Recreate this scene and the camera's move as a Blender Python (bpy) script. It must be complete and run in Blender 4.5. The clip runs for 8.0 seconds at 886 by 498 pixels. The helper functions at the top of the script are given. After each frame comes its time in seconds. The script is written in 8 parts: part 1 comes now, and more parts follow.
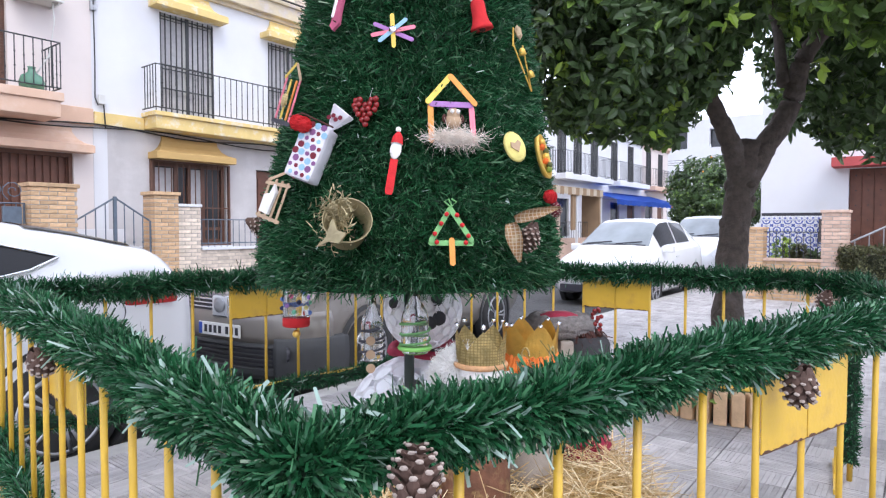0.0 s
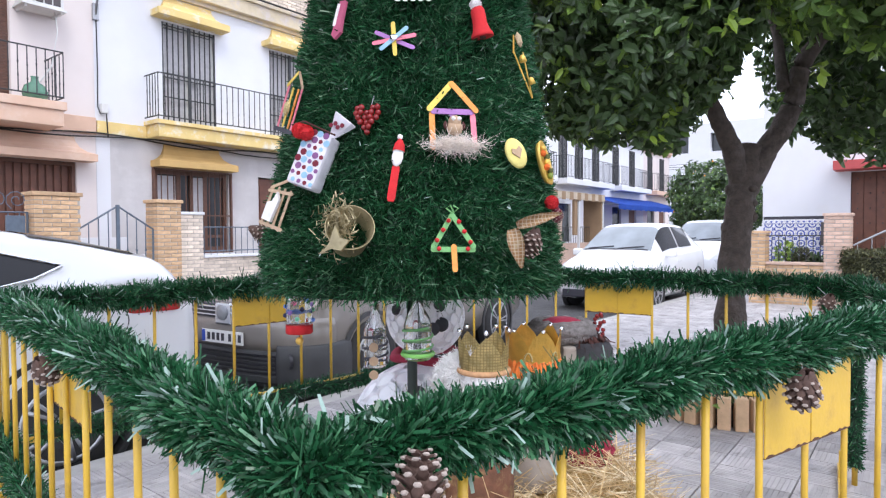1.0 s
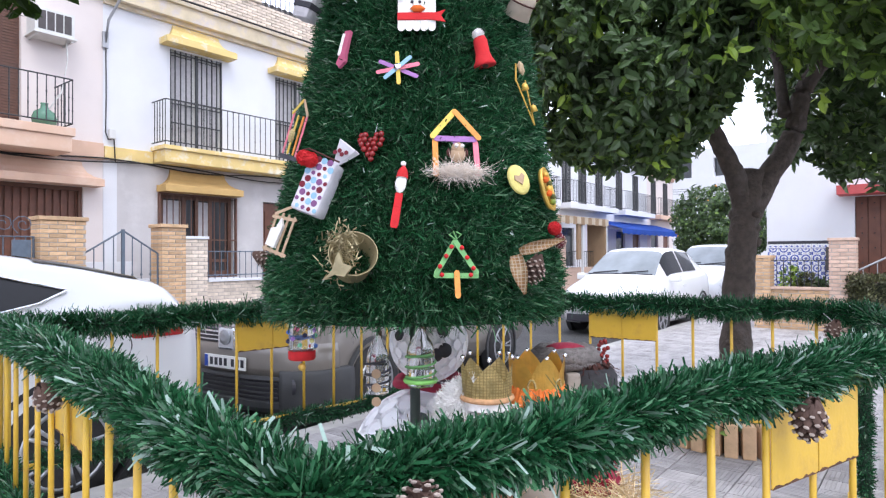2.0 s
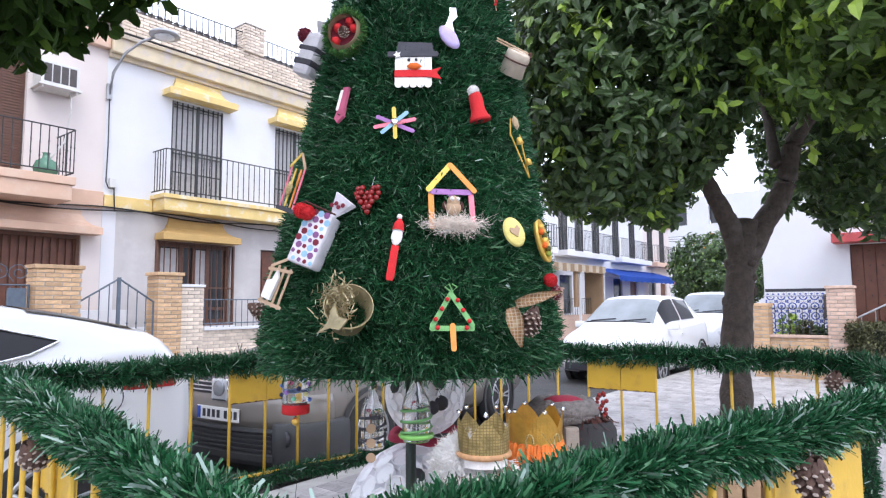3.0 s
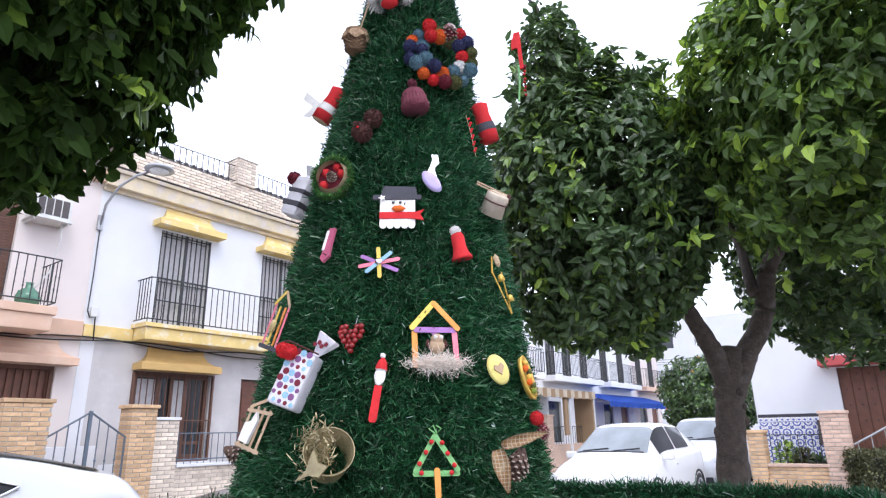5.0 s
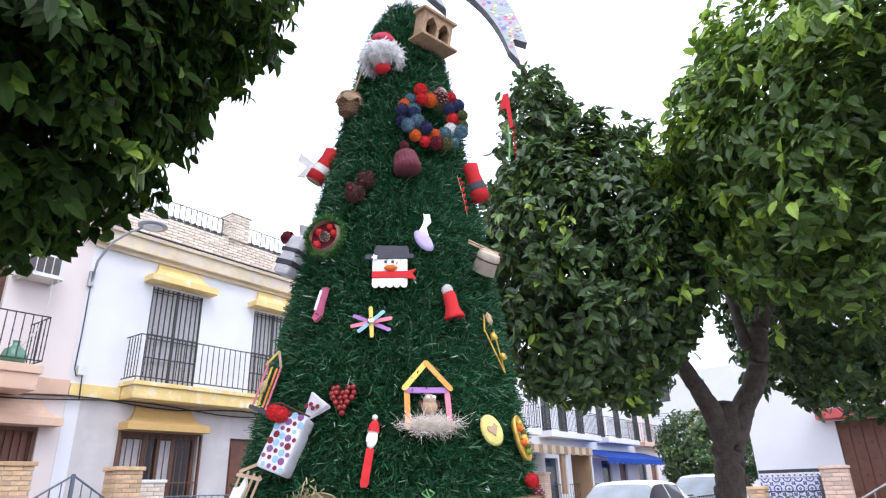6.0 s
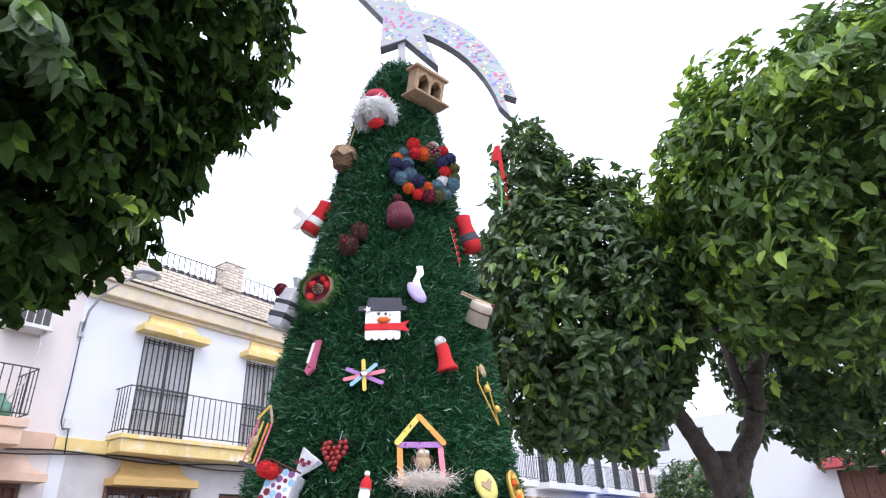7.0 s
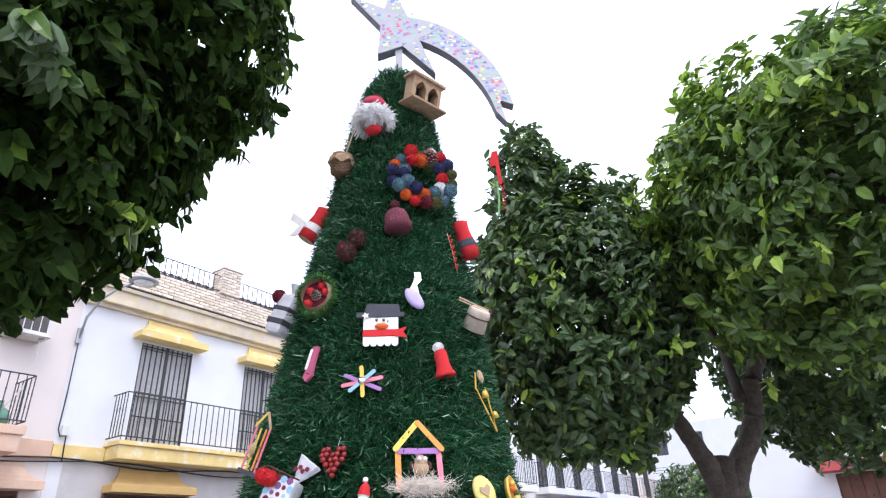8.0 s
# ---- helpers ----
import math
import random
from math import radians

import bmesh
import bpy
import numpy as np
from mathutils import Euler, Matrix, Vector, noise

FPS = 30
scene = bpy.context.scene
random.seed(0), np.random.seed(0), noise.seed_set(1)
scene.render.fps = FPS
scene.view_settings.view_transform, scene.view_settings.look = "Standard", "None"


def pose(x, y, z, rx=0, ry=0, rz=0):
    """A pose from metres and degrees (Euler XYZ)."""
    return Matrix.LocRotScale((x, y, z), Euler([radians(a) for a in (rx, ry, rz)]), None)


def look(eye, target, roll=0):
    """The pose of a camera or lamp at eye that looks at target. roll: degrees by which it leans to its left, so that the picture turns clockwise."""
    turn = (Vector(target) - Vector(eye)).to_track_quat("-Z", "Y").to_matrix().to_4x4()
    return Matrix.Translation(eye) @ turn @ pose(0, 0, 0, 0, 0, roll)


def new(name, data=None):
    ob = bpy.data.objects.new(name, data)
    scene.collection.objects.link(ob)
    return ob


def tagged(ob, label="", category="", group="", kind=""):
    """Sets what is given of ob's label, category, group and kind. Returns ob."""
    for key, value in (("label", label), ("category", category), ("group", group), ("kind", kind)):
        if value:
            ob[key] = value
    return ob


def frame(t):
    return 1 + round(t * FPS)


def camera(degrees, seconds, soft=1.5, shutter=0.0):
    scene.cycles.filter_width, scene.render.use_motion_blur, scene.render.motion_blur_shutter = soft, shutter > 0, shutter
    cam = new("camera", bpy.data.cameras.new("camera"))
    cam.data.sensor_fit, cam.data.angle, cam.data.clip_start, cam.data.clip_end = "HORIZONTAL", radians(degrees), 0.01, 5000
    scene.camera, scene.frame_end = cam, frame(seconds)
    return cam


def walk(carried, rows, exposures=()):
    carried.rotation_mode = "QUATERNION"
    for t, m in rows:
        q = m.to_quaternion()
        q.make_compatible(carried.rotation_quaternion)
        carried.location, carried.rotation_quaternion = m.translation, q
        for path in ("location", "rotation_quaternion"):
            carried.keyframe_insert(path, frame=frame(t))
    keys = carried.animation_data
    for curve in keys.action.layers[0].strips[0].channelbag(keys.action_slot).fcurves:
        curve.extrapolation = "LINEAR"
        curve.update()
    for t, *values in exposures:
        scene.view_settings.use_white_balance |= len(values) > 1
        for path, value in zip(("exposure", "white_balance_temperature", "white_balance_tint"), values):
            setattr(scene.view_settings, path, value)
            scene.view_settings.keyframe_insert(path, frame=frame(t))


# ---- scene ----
cam = camera(71.6, 8.0, soft=1.25)
PATH = [
    (0, (0.047, 0.038, 1.354), (1.622, 1.268, 1.278), 0.1),
    (0.5, (0.044, 0.036, 1.355), (1.618, 1.268, 1.285), -0.1),
    (1, (0.041, 0.034, 1.356), (1.613, 1.27, 1.299), -0.3),
    (2.5, (0.04, 0.027, 1.37), (1.603, 1.271, 1.461), -0.2),
    (3, (0.042, 0.024, 1.38), (1.606, 1.258, 1.554), -0.3),
    (3.5, (0.038, 0.019, 1.389), (1.601, 1.24, 1.642), -0.6),
    (4, (0.032, 0.011, 1.402), (1.588, 1.214, 1.765), -0.6),
    (4.5, (0.03, 0.006, 1.413), (1.577, 1.183, 1.883), -0.7),
    (6, (0.01, -0.016, 1.438), (1.517, 1.078, 2.168), -1.7),
    (6.5, (0.004, -0.025, 1.443), (1.494, 1.045, 2.24), -1.8),
    (7, (-0.006, -0.036, 1.447), (1.465, 1.003, 2.316), -2.3),
    (7.5, (-0.016, -0.048, 1.446), (1.447, 0.976, 2.345), -2.3),
    (8, (-0.013, -0.044, 1.448), (1.457, 0.986, 2.331), -2.6),
]
walk(cam, [(t, look(eye, target, roll)) for t, eye, target, roll in PATH])

# ---- light ----
world = bpy.data.worlds.new("overcast_sky")
scene.world = world
world.use_nodes = True
wn, wl = world.node_tree.nodes, world.node_tree.links
sky = wn.new("ShaderNodeTexSky")
sky.sky_type, sky.sun_disc = "NISHITA", False
sky.sun_elevation, sky.sun_rotation = radians(48), radians(215)
sky.dust_density = 6.0
haze = wn.new("ShaderNodeMixRGB")
haze.inputs[0].default_value = 0.88
haze.inputs[2].default_value = (20.4, 21.6, 26.3, 1)
wl.new(sky.outputs[0], haze.inputs[1])
wl.new(haze.outputs[0], wn["Background"].inputs[0])
wn["Background"].inputs[1].default_value = 0.104
sun = new("sun", bpy.data.lights.new("sun", "SUN"))
sun.data.energy, sun.data.angle, sun.data.color = 1.3, radians(25), (1.0, 0.98, 0.96)
sun.matrix_world = look((-6, -9, 13), (0, 0, 0))


# ---- materials ----
def mat(name, base, rough=0.6, metal=0.0, var=0.12, scale=6.0, bump=0.15, bscale=80.0, stain=None, amount=0.5, sscale=2.5,
        island=0.0, objvar=0.0, trans=0.0, alpha=1.0, coat=0.0, spec=0.5):
    """Principled surface with two scales of variation, optional stains and variation by piece."""
    m = bpy.data.materials.new(name)
    m.use_nodes = True
    n, l = m.node_tree.nodes, m.node_tree.links
    p = n["Principled BSDF"]
    p.inputs["Roughness"].default_value, p.inputs["Metallic"].default_value = rough, metal
    p.inputs["Specular IOR Level"].default_value = spec
    p.inputs["Coat Weight"].default_value = coat
    p.inputs["Transmission Weight"].default_value, p.inputs["Alpha"].default_value = trans, alpha
    co = n.new("ShaderNodeTexCoord")
    big = n.new("ShaderNodeTexNoise")
    big.inputs["Scale"].default_value, big.inputs["Detail"].default_value = scale, 5
    l.new(co.outputs["Object"], big.inputs["Vector"])
    ramp = n.new("ShaderNodeMapRange")
    ramp.inputs[1].default_value, ramp.inputs[2].default_value = 0.3, 0.7
    ramp.inputs[3].default_value, ramp.inputs[4].default_value = 1 - var, 1 + var
    l.new(big.outputs[0], ramp.inputs[0])
    value = ramp.outputs[0]
    for on, node, socket in ((island, "ShaderNodeNewGeometry", "Random Per Island"), (objvar, "ShaderNodeObjectInfo", "Random")):
        if on:
            src = n.new(node)
            rng = n.new("ShaderNodeMapRange")
            rng.inputs[3].default_value, rng.inputs[4].default_value = 1 - on, 1 + on
            l.new(src.outputs[socket], rng.inputs[0])
            mul = n.new("ShaderNodeMath")
            mul.operation = "MULTIPLY"
            l.new(value, mul.inputs[0])
            l.new(rng.outputs[0], mul.inputs[1])
            value = mul.outputs[0]
    tint = n.new("ShaderNodeVectorMath")
    tint.operation = "SCALE"
    tint.inputs[0].default_value = base
    l.new(value, tint.inputs["Scale"])
    colour = tint.outputs[0]
    if stain:
        spots = n.new("ShaderNodeTexNoise")
        spots.inputs["Scale"].default_value, spots.inputs["Detail"].default_value = sscale, 7
        spots.inputs["Roughness"].default_value = 0.65
        l.new(co.outputs["Object"], spots.inputs["Vector"])
        cut = n.new("ShaderNodeMapRange")
        cut.inputs[1].default_value, cut.inputs[2].default_value = 0.52, 0.66
        cut.inputs[4].default_value = amount
        l.new(spots.outputs[0], cut.inputs[0])
        mix = n.new("ShaderNodeMixRGB")
        mix.inputs[2].default_value = (*stain, 1)
        l.new(cut.outputs[0], mix.inputs[0])
        l.new(colour, mix.inputs[1])
        colour = mix.outputs[0]
    l.new(colour, p.inputs["Base Color"])
    if bump:
        fine = n.new("ShaderNodeTexNoise")
        fine.inputs["Scale"].default_value, fine.inputs["Detail"].default_value = bscale, 4
        l.new(co.outputs["Object"], fine.inputs["Vector"])
        b = n.new("ShaderNodeBump")
        b.inputs["Strength"].default_value, b.inputs["Distance"].default_value = bump, 0.01
        l.new(fine.outputs[0], b.inputs["Height"])
        l.new(b.outputs[0], p.inputs["Normal"])
    return m


def leafy(name, base, young, rough, share, through_light=0.25, island=0.35):
    """Leaf or tinsel surface: every island has its own tone, some are much lighter."""
    m = mat(name, base, rough, var=0.2, scale=3.0, bump=0.0, island=island)
    n, l = m.node_tree.nodes, m.node_tree.links
    p = n["Principled BSDF"]
    old = p.inputs["Base Color"].links[0].from_socket
    geo = n.new("ShaderNodeNewGeometry")
    step = n.new("ShaderNodeMapRange")
    step.inputs[1].default_value, step.inputs[2].default_value = 1 - share, 1 - share + 0.04
    l.new(geo.outputs["Random Per Island"], step.inputs[0])
    mix = n.new("ShaderNodeMixRGB")
    mix.inputs[2].default_value = (*young, 1)
    l.new(step.outputs[0], mix.inputs[0])
    l.new(old, mix.inputs[1])
    l.new(mix.outputs[0], p.inputs["Base Color"])
    if through_light:
        tr = n.new("ShaderNodeBsdfTranslucent")
        l.new(mix.outputs[0], tr.inputs[0])
        ms = n.new("ShaderNodeMixShader")
        ms.inputs[0].default_value = through_light
        l.new(p.outputs[0], ms.inputs[1])
        l.new(tr.outputs[0], ms.inputs[2])
        l.new(ms.outputs[0], n["Material Output"].inputs[0])
    return m


WHITE_WALL = mat("whitewash", (0.67, 0.68, 0.71), 0.9, var=0.03, scale=1.5, bump=0.25, bscale=40, stain=(0.62, 0.6, 0.56), amount=0.25, sscale=1.2)
GREY_WALL = mat("grey_render", (0.5, 0.48, 0.48), 0.9, var=0.08, scale=1.5, bump=0.25, bscale=40, stain=(0.62, 0.6, 0.6), amount=0.6, sscale=1.1)
PINK_WALL = mat("pink_plaster", (0.67, 0.605, 0.58), 0.9, var=0.04, scale=1.5, bump=0.25, bscale=40, stain=(0.6, 0.52, 0.46), amount=0.2, sscale=1.5)
PEACH = mat("peach_paint", (0.62, 0.42, 0.31), 0.8, var=0.06, scale=3, bump=0.2, stain=(0.7, 0.55, 0.45), amount=0.4)
YELLOW_PAINT = mat("peeling_yellow_paint", (0.72, 0.54, 0.22), 0.8, var=0.1, scale=3, bump=0.3, stain=(0.74, 0.69, 0.58), amount=0.9, sscale=4.5)
OCHRE = mat("ochre_paint", (0.52, 0.34, 0.13), 0.8, var=0.08, scale=3, bump=0.2)
CORNICE = mat("weathered_cornice", (0.6, 0.51, 0.36), 0.9, var=0.15, scale=3, bump=0.3, stain=(0.56, 0.5, 0.48), amount=0.95, sscale=3.2)
IRON = mat("black_iron", (0.03, 0.032, 0.035), 0.5, var=0.2, scale=20, bump=0.1)
BLUE_IRON = mat("grey_blue_iron", (0.1, 0.13, 0.17), 0.5, var=0.15, scale=12)
SHUTTER = mat("dark_shutter", (0.07, 0.06, 0.06), 0.6, var=0.15, scale=10)
BROWN_WOOD = mat("brown_window_wood", (0.12, 0.055, 0.035), 0.5, var=0.2, scale=12, bump=0.2)
GLASS_DARK = mat("window_glass", (0.04, 0.045, 0.05), 0.08, var=0.3, scale=1.5, bump=0)
CURTAIN = mat("pale_curtain", (0.5, 0.49, 0.5), 0.9, var=0.1, scale=10)
BRICK_TAN = mat("tan_brick", (0.55, 0.37, 0.22), 0.85, var=0.15, scale=14, bump=0.3, objvar=0.2, island=0.15)
BRICK_PALE = mat("pale_cream_brick", (0.66, 0.57, 0.48), 0.85, var=0.18, scale=9, bump=0.4, objvar=0.18, island=0.18)
BRICK_PINK = mat("pinkish_brick", (0.6, 0.43, 0.34), 0.85, var=0.12, scale=14, bump=0.3, objvar=0.15, island=0.15)
MORTAR = mat("mortar", (0.42, 0.38, 0.34), 0.95, var=0.15, scale=10, bump=0.3)
PAVE = mat("grey_paving_tile", (0.39, 0.372, 0.37), 0.75, var=0.22, scale=3, bump=0.5, stain=(0.2, 0.185, 0.175), amount=0.75, sscale=4.0, objvar=0.16, island=0.1)
GROUT = mat("paving_joint", (0.17, 0.165, 0.16), 0.95, var=0.2, scale=5)
KERB = mat("kerb_concrete", (0.4, 0.39, 0.37), 0.85, var=0.15, scale=6, bump=0.3, objvar=0.1)
ASPHALT = mat("asphalt", (0.055, 0.055, 0.057), 0.9, var=0.2, scale=2, bump=0.6, bscale=150, stain=(0.1, 0.1, 0.1), amount=0.4)
YELLOW_STEEL = mat("yellow_enamel", (0.62, 0.39, 0.04), 0.42, var=0.07, scale=9, bump=0.08, stain=(0.3, 0.16, 0.05), amount=0.35, sscale=9)
RUST = mat("rust", (0.09, 0.04, 0.025), 0.9, var=0.3, scale=30, bump=0.4)
TINSEL = leafy("green_tinsel", (0.023, 0.105, 0.042), (0.12, 0.27, 0.14), 0.22, 0.12, 0.33, 0.6)
TINSEL_NEAR = leafy("green_garland_tinsel", (0.015, 0.084, 0.033), (0.08, 0.23, 0.11), 0.24, 0.15, 0.15, 0.5)
FOIL = mat("pale_foil_strip", (0.27, 0.38, 0.33), 0.3, metal=0.0, var=0.1, bump=0)
LEAF = leafy("orange_leaf", (0.086, 0.147, 0.057), (0.19, 0.31, 0.065), 0.3, 0.13, 0.33, 0.4)
LEAF_LIGHT = leafy("young_orange_leaf", (0.13, 0.225, 0.04), (0.36, 0.52, 0.08), 0.33, 0.4, 0.38, 0.35)
LEAF_MID = leafy("mid_orange_leaf", (0.12, 0.205, 0.055), (0.27, 0.43, 0.08), 0.3, 0.2, 0.36, 0.4)
# Orange leaf recoloured darker: the left crown's shade is put into the colour
LEAF_SHADED = leafy("shaded_orange_leaf", (0.034, 0.068, 0.014), (0.12, 0.2, 0.03), 0.5, 0.08, 0.5, 0.45)
LEAF_SHADED.node_tree.nodes["Principled BSDF"].inputs["Specular IOR Level"].default_value = 0.12
HEDGE = leafy("hedge_leaf", (0.09, 0.095, 0.045), (0.16, 0.17, 0.07), 0.5, 0.2, 0.2, 0.4)
BARK = mat("orange_bark", (0.07, 0.055, 0.045), 0.9, var=0.3, scale=22, bump=1.0, bscale=45, stain=(0.12, 0.105, 0.095), amount=0.5, sscale=9)
CAR_WHITE = mat("white_car_paint", (0.78, 0.79, 0.8), 0.25, var=0.015, scale=2, bump=0, coat=0.6)
CAR_GREY = mat("warm_grey_car_paint", (0.2, 0.18, 0.16), 0.32, metal=0.25, var=0.03, scale=2, bump=0, coat=0.6)
CAR_GLASS = mat("car_glass", (0.012, 0.013, 0.016), 0.06, var=0.2, scale=2, bump=0, spec=0.3)
# Pale version of the car glass: sky reflection mixed into the base colour
CAR_GLASS_PALE = mat("windscreen_sky_tint", (0.2, 0.23, 0.25), 0.06, var=0.2, scale=2, bump=0, spec=0.8)
TYRE = mat("tyre_rubber", (0.025, 0.025, 0.026), 0.8, var=0.2, scale=15, bump=0.3)
PLASTIC_DARK = mat("dark_car_plastic", (0.045, 0.047, 0.05), 0.55, var=0.1, scale=10)
ALLOY = mat("alloy_rim", (0.4, 0.41, 0.43), 0.3, metal=0.8, var=0.08, scale=10, bump=0)
CHROME = mat("chrome", (0.75, 0.76, 0.78), 0.12, metal=1.0, var=0.05, bump=0)
LAMP_RED = mat("red_lamp_glass", (0.45, 0.02, 0.02), 0.15, var=0.1, bump=0)
LAMP_CLEAR = mat("clear_lamp_glass", (0.7, 0.72, 0.74), 0.1, var=0.1, scale=20, bump=0.1)
PLATE_WHITE = mat("plate_white", (0.78, 0.78, 0.76), 0.4, var=0.02, bump=0)
BAR_DARK = mat("dark_mark", (0.03, 0.03, 0.04), 0.5, var=0.05, bump=0)
EU_BLUE = mat("plate_blue", (0.02, 0.07, 0.4), 0.4, var=0.05, bump=0)
CANVAS_BLUE = mat("blue_canvas", (0.02, 0.1, 0.5), 0.8, var=0.1, scale=3, bump=0.2)
CANVAS_STRIPE = mat("striped_canvas", (0.5, 0.42, 0.32), 0.9, var=0.15, scale=3, bump=0.2)
CANVAS_BROWN = mat("brown_canvas", (0.3, 0.2, 0.12), 0.9, var=0.1, scale=3, bump=0.2)
RED_PAINT = mat("red_paint", (0.42, 0.07, 0.07), 0.7, var=0.1, scale=4)
DOOR_WOOD = mat("brown_door_wood", (0.13, 0.05, 0.03), 0.5, var=0.2, scale=8, bump=0.2)
TILE_WHITE = mat("glazed_white_tile", (0.72, 0.73, 0.75), 0.2, var=0.05, scale=10, bump=0.05, objvar=0.05)
TILE_BLUE = mat("cobalt_glaze", (0.1, 0.13, 0.38), 0.2, var=0.2, scale=14, bump=0.05)
METAL_GREY = mat("galvanised_metal", (0.36, 0.37, 0.39), 0.45, metal=0.5, var=0.1, scale=8)
CABLE = mat("black_cable", (0.025, 0.025, 0.025), 0.7, var=0.1)
AC_WHITE = mat("white_appliance_plastic", (0.62, 0.62, 0.6), 0.5, var=0.08, scale=6)
GREEN_GLASS = mat("green_demijohn_glass", (0.16, 0.36, 0.25), 0.1, var=0.15, scale=6, bump=0, trans=0.35)
ROOF_TILE = mat("terracotta_tile", (0.4, 0.2, 0.12), 0.85, var=0.2, scale=5, bump=0.3)
SHEET = mat("corrugated_sheet", (0.36, 0.34, 0.33), 0.8, var=0.2, scale=4, bump=0.3)

# ---- builders ----
ROOT = {}
C52, S52 = math.cos(radians(-52)), math.sin(radians(-52))


def plan(right, ahead, z=0.0):
    """World place of a spot given along and across the first line of sight."""
    return Vector((C52 * right - S52 * ahead, S52 * right + C52 * ahead, z))


def thing(name, label, category, at=(0, 0, 0), turn=0.0, group="", kind=""):
    ob = new(name)
    ob.empty_display_size = 0.1
    ob.matrix_basis = Matrix.Translation(at) @ Matrix.Rotation(radians(turn), 4, "Z")
    ROOT[ob.name] = ob.matrix_basis.copy()
    return tagged(ob, label, category, group, kind)


def link(name, mesh, material, parent=None, label="", smooth=False):
    if material and not mesh.materials:
        mesh.materials.append(material)
    if smooth:
        mesh.polygons.foreach_set("use_smooth", [True] * len(mesh.polygons))
    ob = new(name, mesh)
    if parent:
        ob.parent = parent
        ROOT[ob.name] = ROOT.get(parent.name, Matrix())
    if label:
        ob["label"] = label
    return ob


def part(name, bm, material, parent, label="", smooth=False, absolute=False):
    """One mesh object under a thing or a part; absolute: the mesh is drawn in world places."""
    if absolute and parent:
        bm.transform(ROOT[parent.name].inverted())
    bmesh.ops.recalc_face_normals(bm, faces=bm.faces)
    me = bpy.data.meshes.new(name)
    bm.to_mesh(me)
    bm.free()
    return link(name, me, material, parent, label, smooth)


def box(bm, x0, x1, y0, y1, z0, z1, bevel=0.0):
    m = Matrix.Translation(((x0 + x1) / 2, (y0 + y1) / 2, (z0 + z1) / 2)) @ Matrix.Diagonal((abs(x1 - x0), abs(y1 - y0), abs(z1 - z0), 1))
    vs = bmesh.ops.create_cube(bm, size=1, matrix=m)["verts"]
    if bevel:
        es = list({e for v in vs for e in v.link_edges})
        bmesh.ops.bevel(bm, geom=es, offset=bevel, segments=2, affect="EDGES", profile=0.6)
    return bm


def boxes(*items, bevel=0.0):
    bm = bmesh.new()
    for it in items:
        box(bm, *it, bevel=bevel)
    return bm


def tube(bm, pts, r, sides=8, cap=True, r1=None):
    """A round bar along a line of places; r1: radius at its end."""
    pts = [Vector(p) for p in pts]
    rings, n = [], len(pts)
    up = Vector((0, 0, 1))
    for i, p in enumerate(pts):
        d = (pts[min(i + 1, n - 1)] - pts[max(i - 1, 0)]).normalized()
        a = d.cross(up if abs(d.z) < 0.95 else Vector((1, 0, 0))).normalized()
        b = d.cross(a).normalized()
        rr = r if r1 is None else r + (r1 - r) * i / (n - 1)
        if callable(rr):
            rr = rr(i / (n - 1))
        rings.append([bm.verts.new(p + (a * math.cos(2 * math.pi * k / sides) + b * math.sin(2 * math.pi * k / sides)) * rr) for k in range(sides)])
    for r0, r2 in zip(rings, rings[1:]):
        for k in range(sides):
            bm.faces.new((r0[k], r0[(k + 1) % sides], r2[(k + 1) % sides], r2[k]))
    if cap:
        bm.faces.new(rings[0][::-1])
        bm.faces.new(rings[-1])
    return bm


def tubes(lines, r, sides=8):
    bm = bmesh.new()
    for pts in lines:
        tube(bm, pts, r, sides)
    return bm


def spin(profile, sides=20, m=Matrix(), bm=None, close=True):
    """A turned form from (radius, height) pairs."""
    bm = bm or bmesh.new()
    rings = [[bm.verts.new(m @ Vector((r * math.cos(2 * math.pi * k / sides), r * math.sin(2 * math.pi * k / sides), z))) for k in range(sides)] for r, z in profile]
    for a, b in zip(rings, rings[1:]):
        for k in range(sides):
            bm.faces.new((a[k], a[(k + 1) % sides], b[(k + 1) % sides], b[k]))
    if close:
        bm.faces.new(rings[0][::-1])
        bm.faces.new(rings[-1])
    return bm


def prism(outline, depth, m=Matrix(), bm=None, bevel=0.0):
    """A flat outline (x, z) given thickness along y."""
    bm = bm or bmesh.new()
    front = [bm.verts.new(m @ Vector((x, -depth / 2, z))) for x, z in outline]
    back = [bm.verts.new(m @ Vector((x, depth / 2, z))) for x, z in outline]
    n = len(outline)
    fs = [bm.faces.new(front), bm.faces.new(back[::-1])]
    for k in range(n):
        fs.append(bm.faces.new((front[k], back[k], back[(k + 1) % n], front[(k + 1) % n])))
    return bm


def pierced(bm, x0, x1, y0, y1, z0, z1, holes):
    """A wall slab along x with rectangular openings (x0, x1, z0, z1) through it."""
    xs = sorted({x0, x1, *[v for h in holes for v in h[:2] if x0 < v < x1]})
    zs = sorted({z0, z1, *[v for h in holes for v in h[2:] if z0 < v < z1]})
    for a, b in zip(xs, xs[1:]):
        for c, d in zip(zs, zs[1:]):
            mx, mz = (a + b) / 2, (c + d) / 2
            if not any(h[0] < mx < h[1] and h[2] < mz < h[3] for h in holes):
                box(bm, a, b, y0, y1, c, d)
    bmesh.ops.remove_doubles(bm, verts=bm.verts, dist=1e-5)
    return bm


